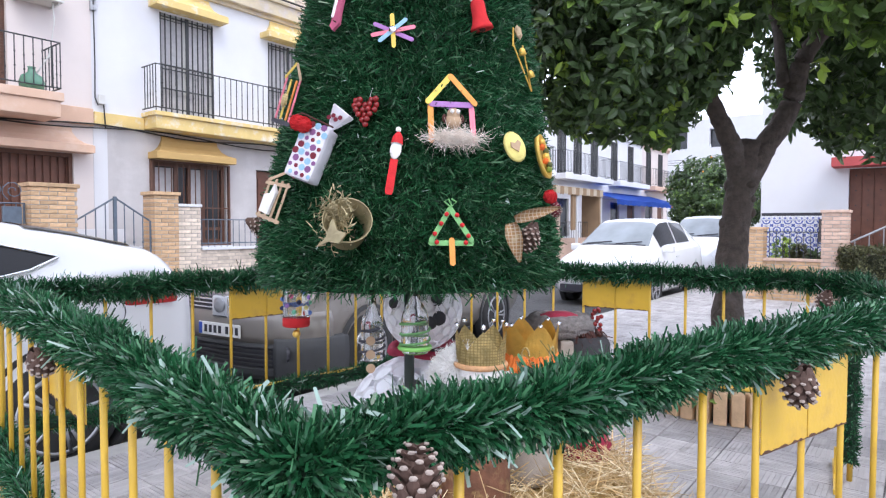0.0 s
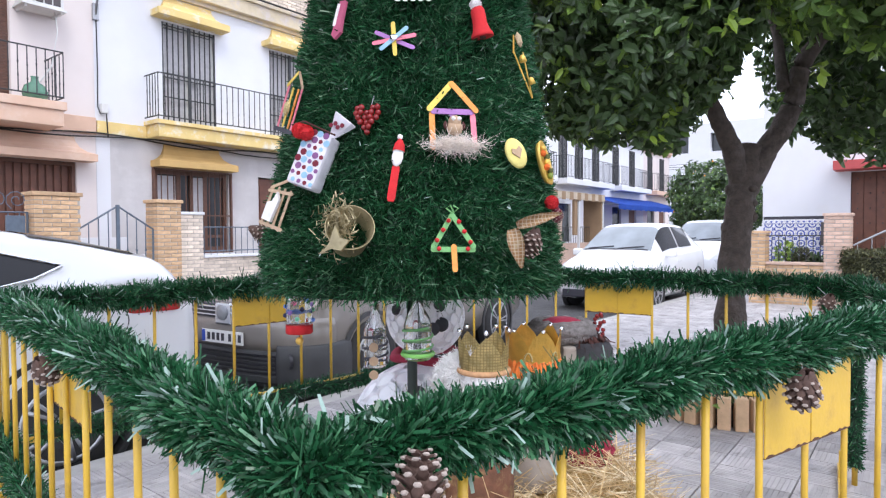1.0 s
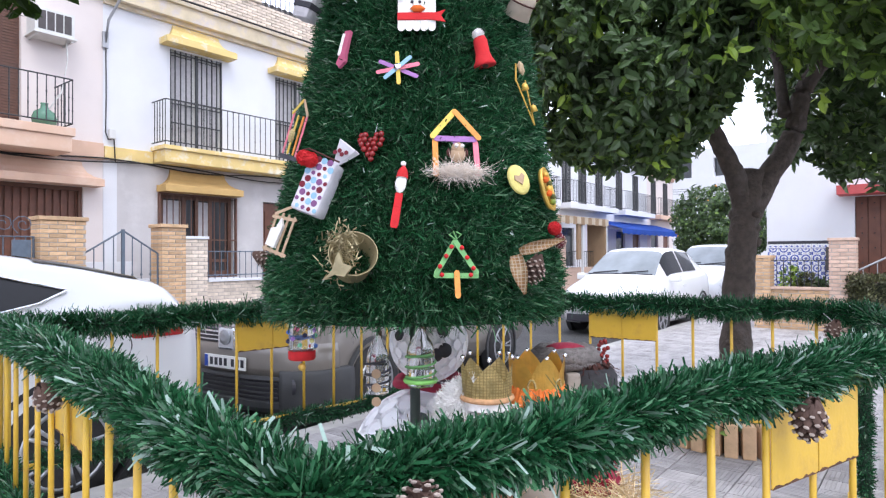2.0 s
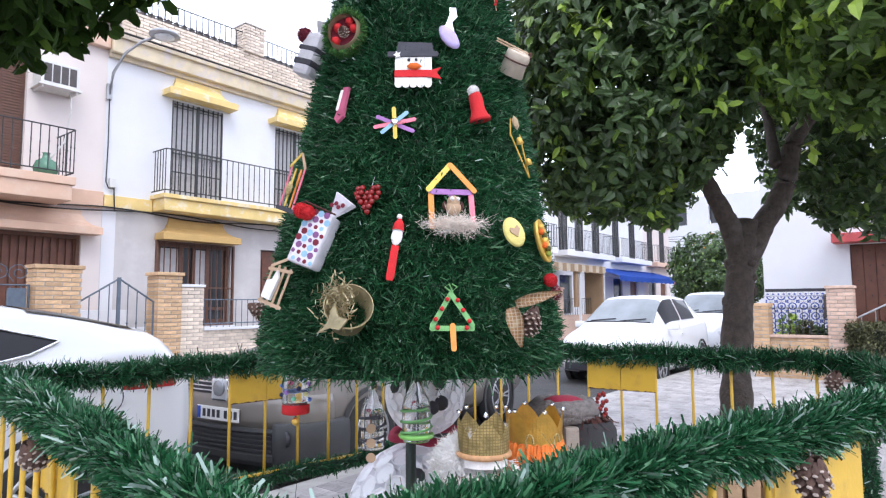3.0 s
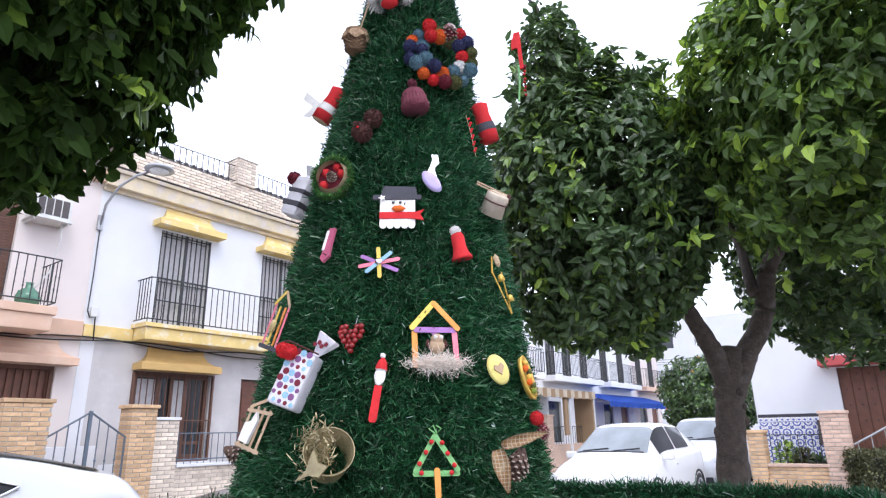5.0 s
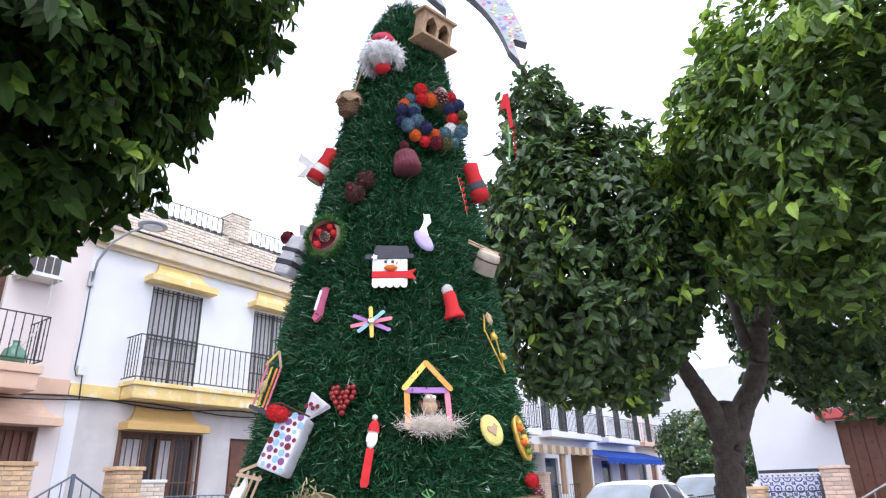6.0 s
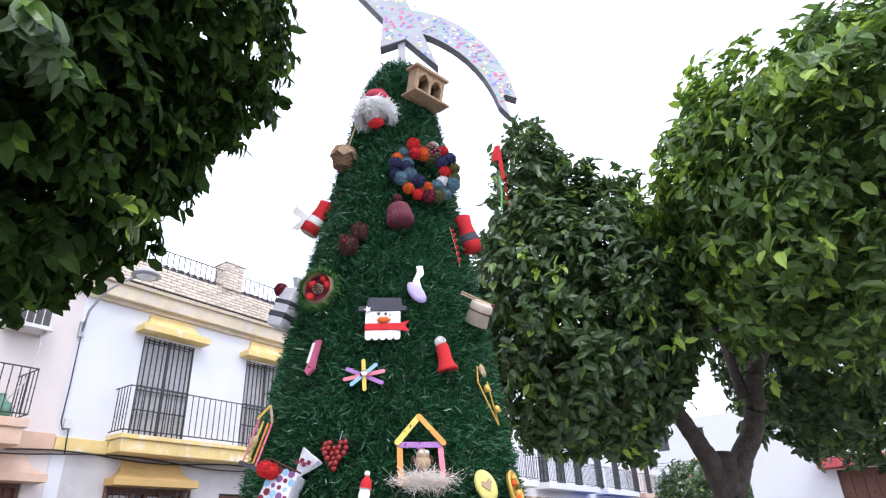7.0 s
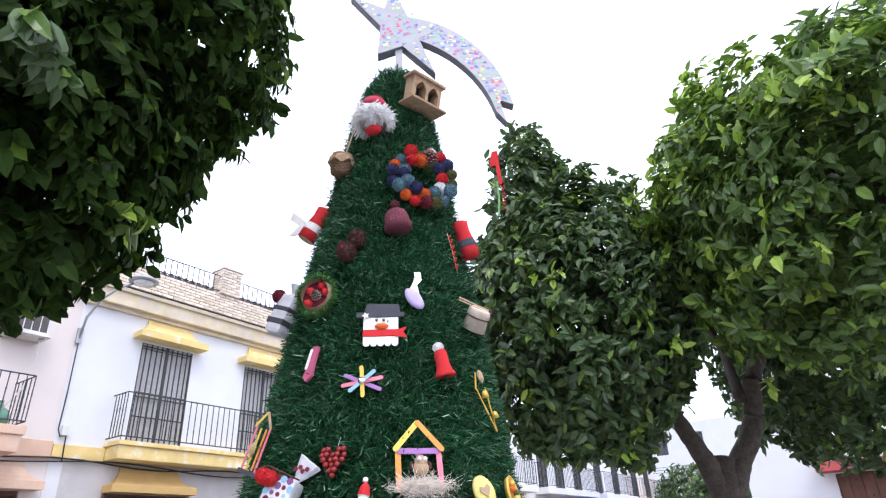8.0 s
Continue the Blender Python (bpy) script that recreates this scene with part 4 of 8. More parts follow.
def plain_house(x0, x1, seed, h, wall, label, doors, trim, lower="window"):
    """A further house of the row: pierced front, balcony, cornice, flat roof."""
    rnd = random.Random(seed)
    ob = thing("terraced_house", label, "house", (x0, FY, 0), group="row of houses along the street")
    holes = [(x, x + 0.8, 3.5, 5.4) for x in doors] + [(doors[0], doors[0] + 1.1, 0.9, 2.5), (doors[-1], doors[-1] + 1.0, 0.05, 2.4)]
    part("wall", pierced(bmesh.new(), x0, x1, FY, FY + 0.28, -0.02, h, holes), wall, ob, absolute=True)
    part("back_wall", boxes((x0, x1, FY + 3, FY + 3.2, -0.02, h), (x0, x1, FY + 0.28, FY + 3, 3.0, 3.2)), wall, ob, absolute=True)
    part("roof", boxes((x0, x1, FY + 0.28, FY + 3.2, h - 0.2, h)), ROOF_TILE, ob, absolute=True)
    part("cornice", boxes((x0, x1, FY - 0.18, FY + 0.28, h, h + 0.2), bevel=0.015), trim, ob, absolute=True)
    part("cornice_bed", boxes((x0, x1, FY - 0.1, FY, h - 0.12, h), bevel=0.01), trim, ob, absolute=True)
    part("parapet", boxes((x0, x1, FY + 0.1, FY + 0.28, h + 0.2, h + 0.2 + rnd.uniform(0.2, 0.6))), wall, ob, absolute=True)
    part("balcony_slab", boxes((x0 + 0.4, x1 - 0.4, FY - 0.6, FY, 3.25, 3.48), bevel=0.015), trim, ob, absolute=True)
    for x in doors:
        barred_door(ob, x, x + 0.8, 3.5, 5.4)
    part("window", boxes((doors[0], doors[0] + 1.1, FY + 0.1, FY + 0.14, 0.9, 2.5)), GLASS_DARK, ob, absolute=True)
    part("door", boxes((doors[-1], doors[-1] + 1.0, FY + 0.1, FY + 0.14, 0.05, 2.4)), DOOR_WOOD, ob, absolute=True)
    railing(ob, x0 + 0.45, x1 - 0.45, FY - 0.57, 3.48, 4.4, left=True, right=True, knob=False)
    return ob


plain_house(11.6, 16.8, 1, 6.1, WHITE_WALL, "white two-storey terraced house behind the tinsel tree", [12.6, 14.6], CORNICE)
plain_house(16.8, 22.0, 2, 6.0, WHITE_WALL, "white two-storey terraced house with black balconies", [17.8, 20.0], WHITE_WALL)
plain_house(22.0, 27.6, 3, 5.9, WHITE_WALL, "white terraced house with tall dark balcony doors", [22.8, 24.3, 26.0], WHITE_WALL)
plain_house(27.6, 32.4, 4, 5.7, WHITE_WALL, "white terraced house with a blue awning below", [28.3, 30.4], WHITE_WALL)
plain_house(32.4, 36.6, 5, 5.7, PINK_WALL, "pale terraced house at the end of the row", [33.0, 34.9], PEACH)
eh = thing("corner_building", "white three-storey building closing the street", "house", (46, 20, GROUND))
bm = pierced(bmesh.new(), -20, 0, 0, 0.3, 0, 9.0, [(-9 + 2.5 * k, -8 + 2.5 * k, z, z + 1.3) for k in range(4) for z in (1.2, 4.2, 7.0)])
bm.transform(Matrix.Rotation(radians(90), 4, "Z"))
part("wall", bm, WHITE_WALL, eh)
part("flank_wall", boxes((0.3, 12, -20, -19.7, 0, 9), (0.3, 12, -0.3, 0.0, 0, 9), (0.3, 12, -19.7, -0.3, 8.8, 9.0)), WHITE_WALL, eh)
for k in range(4):
    for zz in (1.2, 4.2, 7.0):
        part("window", boxes((0.12, 0.18, -9 + 2.5 * k, -8 + 2.5 * k, zz, zz + 1.3)), GLASS_DARK, eh)

aw = thing("blue_awning", "bright blue canvas awning over a ground-floor front", "awning", (29.0, FY, 0))
bm = bmesh.new()
n = 26
top = [bm.verts.new((25.4 - 29 + 8.4 * k / n, 0.0, 2.95)) for k in range(n + 1)]
low = [bm.verts.new((25.4 - 29 + 8.4 * k / n, -1.5, 2.5 + 0.02 * math.sin(k))) for k in range(n + 1)]
val = [bm.verts.new((25.4 - 29 + 8.4 * k / n, -1.52, 2.25 + 0.05 * (k % 2))) for k in range(n + 1)]
for r0, r1 in ((top, low), (low, val)):
    for k in range(n):
        bm.faces.new((r0[k], r0[k + 1], r1[k + 1], r1[k]))
bmesh.ops.solidify(bm, geom=bm.faces[:], thickness=0.01)
part("canvas", bm, CANVAS_BLUE, aw)
for x in (-3.5, 0.5, 4.7):
    part("arm", tubes([[(x, 0, 2.6), (x, -1.5, 2.48)]], 0.02, 6), METAL_GREY, aw)
sa = thing("striped_canopy", "striped beige canopy on white posts over a front yard", "awning", (20.5, FY, 0))
for k in range(16):
    x = -2.5 + 0.3 * k
    part("stripe", boxes((x, x + 0.296, -2.0, -0.03, 2.72, 2.735), (x, x + 0.296, -2.012, -2.0, 2.45 + 0.03 * (k % 2), 2.735)), CANVAS_STRIPE if k % 2 else CANVAS_BROWN, sa)
for x in (-2.4, 0.1, 2.2):
    part("post", boxes((x, x + 0.07, -1.98, -1.91, -0.02, 2.72)), WHITE_WALL, sa)
part("side_curtain", boxes((2.1, 2.3, -1.95, -1.2, 0.9, 2.7), bevel=0.02), CANVAS_BROWN, sa, "brown striped curtain gathered aside")
part("side_curtain", boxes((-0.2, 0.05, -1.95, -1.85, 1.2, 2.7), bevel=0.02), CANVAS_BROWN, sa, "brown striped curtain gathered aside")
wc = thing("overhead_cable", "thin dark cables strung across the street", "cable", (37, FY, 5.2))
for k in range(3):
    part("strand", tubes([[(-0.45, 0.05, 0.12 * k - 0.3), (3, -3, 0.25 * k - 0.2), (9.05, -9, 0.3 * k)]], 0.012, 5), CABLE, wc)
for x in (14.2, 17.8, 19.6):
    pillar(x, x + 0.45, WY - 0.03, 1.9, BRICK_PINK, "pinkish brick gate pillar in front of a house")
fw = thing("front_wall", "low brick yard wall with dark railings along the row", "wall", (24, WY, -0.02))
part("body", boxes((10.2, 14.2, WY, WY + 0.2, -0.02, 0.9), (14.65, 17.8, WY, WY + 0.2, -0.02, 0.9), (20.05, 36, WY, WY + 0.2, -0.02, 0.9), bevel=0.01), BRICK_PINK, fw, absolute=True)
part("rail", tubes([[(10.2, WY + 0.1, 1.5), (36, WY + 0.1, 1.5)]], 0.014, 6), IRON, fw, absolute=True)
for k in range(130):
    part("baluster", tubes([[(10.3 + 0.195 * k, WY + 0.1, 0.9), (10.3 + 0.195 * k, WY + 0.1, 1.5)]], 0.009, 4), IRON, fw, absolute=True)

# the house with the tiled wall
RX = 13.9
hr = thing("white_house", "white house with a red lintel, brown door and blue tile panel", "house", (RX, 2.65, 0))
bm = pierced(bmesh.new(), -8, 2.65, 0, 0.3, -0.02, 4.7, [(-1.2, 1.16, 0.2, 2.44), (-5, -3.4, 1.0, 2.4)])
bm.transform(Matrix.Translation((RX, 0, 0)) @ Matrix(((0, -1, 0, 0), (1, 0, 0, 0), (0, 0, 1, 0), (0, 0, 0, 1))) @ Matrix.Scale(-1, 4, (0, 1, 0)))
part("wall", bm, WHITE_WALL, hr, absolute=True)
part("flank_wall", boxes((RX + 0.3, RX + 9, 2.35, 2.65, -0.02, 4.7), (RX + 0.3, RX + 9, -8, 2.35, 4.5, 4.7), (RX + 8.7, RX + 9, -8, 2.35, -0.02, 4.5)), WHITE_WALL, hr, absolute=True)
part("parapet", boxes((RX - 0.08, RX + 0.3, -8, 2.7, 4.7, 4.82), bevel=0.01), WHITE_WALL, hr, absolute=True)
part("lintel", boxes((RX - 0.5, RX, -1.6, 1.4, 2.45, 2.62), bevel=0.01), RED_PAINT, hr, "red painted door canopy", absolute=True)
door = part("door", boxes((RX + 0.12, RX + 0.18, -1.2, 1.16, 0.2, 2.44)), DOOR_WOOD, hr, "brown studded wooden double door", absolute=True)
for k in range(12):
    y = -1.18 + 0.195 * k
    part("plank", boxes((RX + 0.095, RX + 0.12, y, y + 0.185, 0.22, 2.42), bevel=0.005), DOOR_WOOD, door, absolute=True)
bm = bmesh.new()
for k in range(12):
    for j in range(8):
        spin([(0.014, 0), (0.01, 0.012), (0.002, 0.016)], 6, Matrix.Translation((RX + 0.095, -1.09 + 0.195 * k, 0.35 + 0.28 * j)) @ Matrix.Rotation(radians(-90), 4, "Y"), bm)
tagged(part("stud", bm, IRON, door, "dark iron studs", absolute=True), kind="stuff")
part("step", boxes((RX - 0.9, RX, -1.4, 1.3, -0.02, 0.1), (RX - 0.55, RX, -1.4, 1.3, 0.1, 0.2), bevel=0.01), KERB, hr, absolute=True)
panel = part("tile_panel", boxes((RX - 0.02, RX, 1.58, 2.63, 0.3, 1.62)), BAR_DARK, hr, "blue and white patterned tile panel", absolute=True)
tw = 0.0955
for j in range(13):
    for i in range(11):
        part("tile", boxes((RX - 0.03, RX - 0.02, 1.582 + tw * i, 1.582 + tw * i + tw - 0.003, 0.32 + tw * j, 0.32 + tw * j + tw - 0.003)), TILE_WHITE, panel, absolute=True)
bm = bmesh.new()
for j in range(13):
    for i in range(11):
        cy, cz = 1.582 + tw * (i + 0.5), 0.32 + tw * (j + 0.5)
        at = Matrix.Translation((RX - 0.031, cy, cz)) @ Matrix.Rotation(radians(90), 4, "Z")
        if j == 12:
            prism([(-0.046, -0.04), (0.046, -0.04), (0.046, -0.03), (-0.046, -0.03)], 0.004, at, bm)
            prism([(-0.03, 0.0), (0.0, -0.02), (0.03, 0.0), (0.0, 0.02)], 0.004, at, bm)
            continue
        q = (i % 2) * 2 - 1, (j % 2) * 2 - 1
        ring = [(0.046 * q[0] - q[0] * r * math.cos(a), 0.046 * q[1] - q[1] * r * math.sin(a)) for r, aa in ((0.075, range(0, 91, 15)), (0.05, range(90, -1, -15))) for a in [radians(x) for x in aa]]
        prism(ring, 0.004, at, bm)
        prism([(0.046 * q[0], 0.046 * q[1]), (0.02 * q[0], 0.046 * q[1]), (0.03 * q[0], 0.03 * q[1]), (0.046 * q[0], 0.02 * q[1])], 0.004, at, bm)
        prism([(-0.046 * q[0], -0.046 * q[1]), (-0.02 * q[0], -0.046 * q[1]), (-0.012 * q[0], -0.012 * q[1]), (-0.046 * q[0], -0.02 * q[1])], 0.004, at, bm)
tagged(part("glaze_pattern", bm, TILE_BLUE, panel, "cobalt blue scrolled pattern", absolute=True), kind="stuff")
part("meter_box", boxes((RX - 0.12, RX - 0.035, 1.46, 1.62, 1.05, 1.5), bevel=0.01), SHUTTER, hr, absolute=True)
PX = 12.6
for y0, y1, h, m, lab in ((2.36, 2.63, 1.34, BRICK_TAN, "short tan brick pillar at a garden wall's end"), (1.04, 1.44, 1.64, BRICK_PINK, "tall pinkish brick pillar beside a door")):
    ob = thing("brick_pillar", lab, "pillar", (PX + 0.2, (y0 + y1) / 2, -0.02), group="brick gate pillars")
    brick_face(ob, y0, y1, PX, -0.02, h - 0.05, m, y2=PX + 0.4, axis="y", limit=200)
    part("cap", boxes((PX - 0.02, PX + 0.42, y0 - 0.02, y1 + 0.02, h - 0.05, h), bevel=0.008), m, ob, absolute=True)
gw = thing("garden_wall", "low tan brick garden wall with an iron railing", "wall", (PX + 0.1, 1.9, -0.02))
brick_face(gw, 1.44, 2.36, PX + 0.05, -0.02, 0.72, BRICK_TAN, y2=PX + 0.2, axis="y", limit=120)
part("coping", boxes((PX + 0.02, PX + 0.23, 1.44, 2.36, 0.72, 0.77), bevel=0.008), BRICK_PINK, gw, absolute=True)
part("rail", tubes([[(PX + 0.12, 1.44, 1.25), (PX + 0.12, 2.36, 1.25)]], 0.01, 6), IRON, gw, absolute=True)
for k in range(8):
    part("baluster", tubes([[(PX + 0.12, 1.5 + 0.11 * k, 0.77), (PX + 0.12, 1.5 + 0.11 * k, 1.25)]], 0.007, 5), IRON, gw, absolute=True)
rr = thing("stair_handrail", "grey iron handrail beside the door steps", "handrail", (PX + 0.2, 0.6, -0.02))
part("rail", tubes([[(0, 0.42, 1.1), (0.2, -0.3, 1.5), (0.5, -1.2, 1.9)]], 0.018, 6), METAL_GREY, rr)
for k in range(6):
    part("baluster", tubes([[(0.05 * k, 0.36 - 0.2 * k, 0.0), (0.05 * k, 0.36 - 0.2 * k, 1.13 + 0.1 * k)]], 0.009, 5), METAL_GREY, rr)


def bush(name, label, category, at, radii, count, size, seed, material, kind=""):
    rng = np.random.default_rng(seed)
    ob = thing(name, label, category, at)
    u = unit(rng.normal(size=(count, 3)))
    u[:, 2] = np.abs(u[:, 2]) if radii[2] > 0 else u[:, 2]
    p = u * np.abs(np.array(radii)) * rng.uniform(0.6, 1.05, (count, 1))
    d = unit(u + rng.normal(0, 0.6, u.shape))
    v, f = leaves(p, d, unit(u + [0, 0, 0.5]), rng.uniform(0.7, 1.2, count) * size, rng)
    tagged(raw("foliage", v, f, material, ob), kind="stuff")
    part("stem", tubes([[(0, 0, -0.01), (0.01, 0, abs(radii[2]) * 0.8)]], 0.012, 5), BARK, ob)
    return ob


for y, rx, rz, m, s in ((2.1, 0.22, 0.55, LEAF_LIGHT, 1), (1.85, 0.2, 0.4, HEDGE, 2), (1.6, 0.2, 0.3, LEAF, 3)):
    pot = thing("flower_pot", "terracotta pot behind the garden railing", "flower pot", (PX + 0.55, y, -0.02))
    part("pot", spin([(0.12, 0), (0.17, 0.5), (0.19, 0.52), (0.19, 0.6)], 16), ROOF_TILE, pot, smooth=True)
    bush("potted_plant", "leafy green potted plant", "plant", (PX + 0.55, y, 0.58), (rx, rx, rz), 260, 0.11, 50 + s, m)

# hedge: clipped box of small leaves
hg = thing("hedge", "clipped olive-green box hedge beside the paving", "hedge", plan(7.8, 10.85, 0.0), -52)
rng = np.random.default_rng(9)
n = 15000
p = rng.uniform([-0.95, -0.7, 0.0], [2.4, -0.05, 0.97], (n, 3))
face = rng.integers(0, 3, n)
p[face == 0, 2] = 0.95
p[face == 1, 1] = -0.68
p[face == 2, 0] = -0.93
p += rng.normal(0, 0.03, p.shape)
p[:, 2] = np.maximum(p[:, 2], 0.02)
d = unit(rng.normal(size=p.shape) + [-0.3, -0.4, 0.5])
v, f = leaves(p, d, unit(rng.normal(size=p.shape) + [0, 0, 1.0]), rng.uniform(0.035, 0.07, n), rng)
tagged(raw("foliage", v, f, HEDGE, hg), kind="stuff")
# Near-black filler behind the leaves; the hedge's inner shade is its colour
part("inner_shade_block", boxes((-0.85, 2.3, -0.6, -0.1, 0, 0.86)), mat("hedge_shade", (0.02, 0.025, 0.012), 0.95, var=0.4, scale=20), hg)

# distant orange tree with fruit
ft = thing("orange_tree", "round street orange tree full of small fruit", "tree", plan(9.75, 22.0, GROUND))
limb(ft, [plan(9.75, 22, GROUND), plan(9.75, 22, 1.0), plan(9.7, 22, 2.2)], 0.12, 0.07, "trunk", 33)
crown(ft, plan(9.7, 22, 2.45), (1.65, 1.65, 1.4), 2000, 51, LEAF, 0.14, per=8)
bm = bmesh.new()
rnd = random.Random(4)
for k in range(28):
    u = Vector((rnd.gauss(0, 1), rnd.gauss(0, 1), rnd.gauss(0, 1))).normalized()
    bmesh.ops.create_icosphere(bm, subdivisions=1, radius=0.035, matrix=Matrix.Translation(plan(9.7, 22, 2.45) + Vector((u.x * 1.62, u.y * 1.62, u.z * 1.36))))
tagged(part("oranges", bm, mat("orange_peel", (0.8, 0.3, 0.03), 0.5), ft, "small ripe oranges", absolute=True), kind="stuff")


# ---- cars ----
SHELL = {}


def on_side(ob, q, h, side, out=0.009):
    """A spot on a car's glasshouse: share of length, share of height, which side."""
    s, belt, top, hw, rw, length = SHELL[ob.name]
    b, t, w, r = (float(np.interp(q, s, c)) for c in (belt, top, hw, rw))
    return Vector((q * length, side * (w * 0.92 + (r - w * 0.92) * h + out), b + 0.012 + (t - b - 0.03) * h ** 0.9 + out * 0.3))


def side_window(ob, low, high, q0, q1, name, material, n=26, rows=6):
    """Curved pane between two lines (share of length, height) on both sides of a car."""
    for side in (-1, 1):
        bm = bmesh.new()
        grid = []
        for i in range(n + 1):
            q = q0 + (q1 - q0) * i / n
            a, b = np.interp(q, [p[0] for p in low], [p[1] for p in low]), np.interp(q, [p[0] for p in high], [p[1] for p in high])
            grid.append([bm.verts.new(on_side(ob, q, a + (b - a) * k / rows, side)) for k in range(rows + 1)])
        for r0, r1 in zip(grid, grid[1:]):
            for k in range(rows):
                bm.faces.new((r0[k], r0[k + 1], r1[k + 1], r1[k]))
        part(name, bm, material, ob, smooth=True)


def car(label, at, turn, length, width, height, paint, stations, glass, wheel_x, wheel_r, nose="", cladding=False):
    """A car heading along -x: lofted body, glazing, wheels and lamps. stations: share of length, sill, belt, top, half width, roof half width."""
    ob = thing("car", label, "car", at, turn, "parked cars")
    st = np.array(stations)
    ns = 56
    s = np.linspace(0, 1, ns)
    cols = [np.interp(s, st[:, 0], st[:, k]) for k in range(1, 6)]
    for k in range(5):
        c = np.concatenate([[cols[k][0]] * 2, cols[k], [cols[k][-1]] * 2])
        cols[k] = (c[:-4] + 2 * c[1:-3] + 3 * c[2:-2] + 2 * c[3:-1] + c[4:]) / 9
    x = s * length
    sill, belt, top, hw, rw = cols
    sec = []
    for i in range(ns):
        sl, b, t, w, r = sill[i], belt[i], top[i], hw[i], rw[i]
        half = [(w * 0.55, sl), (w * 0.9, sl + 0.02), (w * 0.98, sl + 0.1), (w, sl + (b - sl) * 0.4), (w * 0.995, sl + (b - sl) * 0.65), (w * 0.97, b - 0.05), (w * 0.94, b), (w * 0.92, b + 0.012)]
        for q in (0.15, 0.35, 0.55, 0.75, 0.9):
            half.append((w * 0.92 + (r - w * 0.92) * q, b + 0.012 + (t - b - 0.03) * (q ** 0.9)))
        half += [(r * 0.98, t - 0.025), (r * 0.9, t - 0.006), (r * 0.5, t + 0.012), (0, t + 0.016)]
        sec.append([(x[i], -y, z) for y, z in half] + [(x[i], y, z) for y, z in half[-2::-1]])
    m = len(sec[0])
    verts = [v for row in sec for v in row]
    faces = []
    for i in range(ns - 1):
        for j in range(m - 1):
            faces.append((i * m + j, i * m + j + 1, (i + 1) * m + j + 1, (i + 1) * m + j))
    faces.append([j for j in range(m)][::-1])
    faces.append([(ns - 1) * m + j for j in range(m)])
    SHELL[ob.name] = (s, belt, top, hw, rw, length)
    body = raw("body", verts, faces, paint, ob, smooth=True)
    me = body.data
    nor = np.zeros(len(me.vertices) * 3)
    me.vertices.foreach_get("normal", nor)
    nor = nor.reshape(-1, 3)
    co = np.array(verts)
    mid_top = (ns // 2) * m + m // 2
    flip = 1.0 if nor[mid_top][2] > 0 else -1.0
    top_j = m // 2
    for gname, s0, s1, j0, j1, gm in glass:
        for mirror in ((0, 1) if j1 < top_j else (0,)):
            keep, vs, fs = {}, [], []
            for i in range(ns - 1):
                if not s0 <= (s[i] + s[i + 1]) / 2 <= s1:
                    continue
                for j in range(j0, j1):
                    quad = (i * m + j, i * m + j + 1, (i + 1) * m + j + 1, (i + 1) * m + j)
                    if mirror:
                        quad = tuple((q // m) * m + (m - 1 - q % m) for q in quad)[::-1]
                    for q in quad:
                        if q not in keep:
                            keep[q] = len(vs)
                            vs.append(co[q] + nor[q] * flip * 0.007)
                    fs.append([keep[q] for q in quad])
            if fs:
                raw(gname, vs, fs, gm, ob, smooth=True)
    for wx in wheel_x:
        for side in (-1, 1):
            y = side * (width / 2 - 0.075)
            base = Matrix.Translation((wx, y, wheel_r)) @ Matrix.Rotation(radians(-90 * side), 4, "X")
            # Black ring on cars without cladding puts the wheel well's shade in as colour
            arch = part("wheel_arch", spin([(wheel_r + 0.07, 0.0), (wheel_r + 0.07, 0.083), (wheel_r + 0.035, 0.085), (wheel_r + 0.03, 0.0)], 32, base), PLASTIC_DARK if cladding else TYRE, ob, "dark wheel arch")
            wheel = part("wheel", spin([(wheel_r * 0.66, -0.13), (wheel_r * 0.94, -0.13), (wheel_r, -0.09), (wheel_r, 0.05), (wheel_r * 0.95, 0.085), (wheel_r * 0.68, 0.09)], 32, base), TYRE, ob, "black tyre on a silver alloy rim", smooth=True)
            bm = spin([(wheel_r * 0.69, 0.06), (wheel_r * 0.69, 0.095), (wheel_r * 0.62, 0.095), (wheel_r * 0.6, 0.0)], 32, base, close=False)
            part("rim", bm, ALLOY, wheel, smooth=True)
            part("brake_disc", spin([(wheel_r * 0.62, -0.02), (wheel_r * 0.62, 0.0)], 24, base), PLASTIC_DARK, wheel)
            for k in range(5):
                for off in (-0.14, 0.14):
                    a = 2 * math.pi * k / 5 + off
                    bm = tubes([[(0.05 * math.cos(a), 0.05 * math.sin(a), 0.075), (wheel_r * 0.66 * math.cos(a), wheel_r * 0.66 * math.sin(a), 0.085)]], 0.016, 6)
                    bm.transform(base)
                    part("spoke", bm, ALLOY, wheel, smooth=True)
            part("hub", spin([(0.06, 0.03), (0.06, 0.09), (0.02, 0.1)], 16, base), ALLOY, wheel)
    return ob


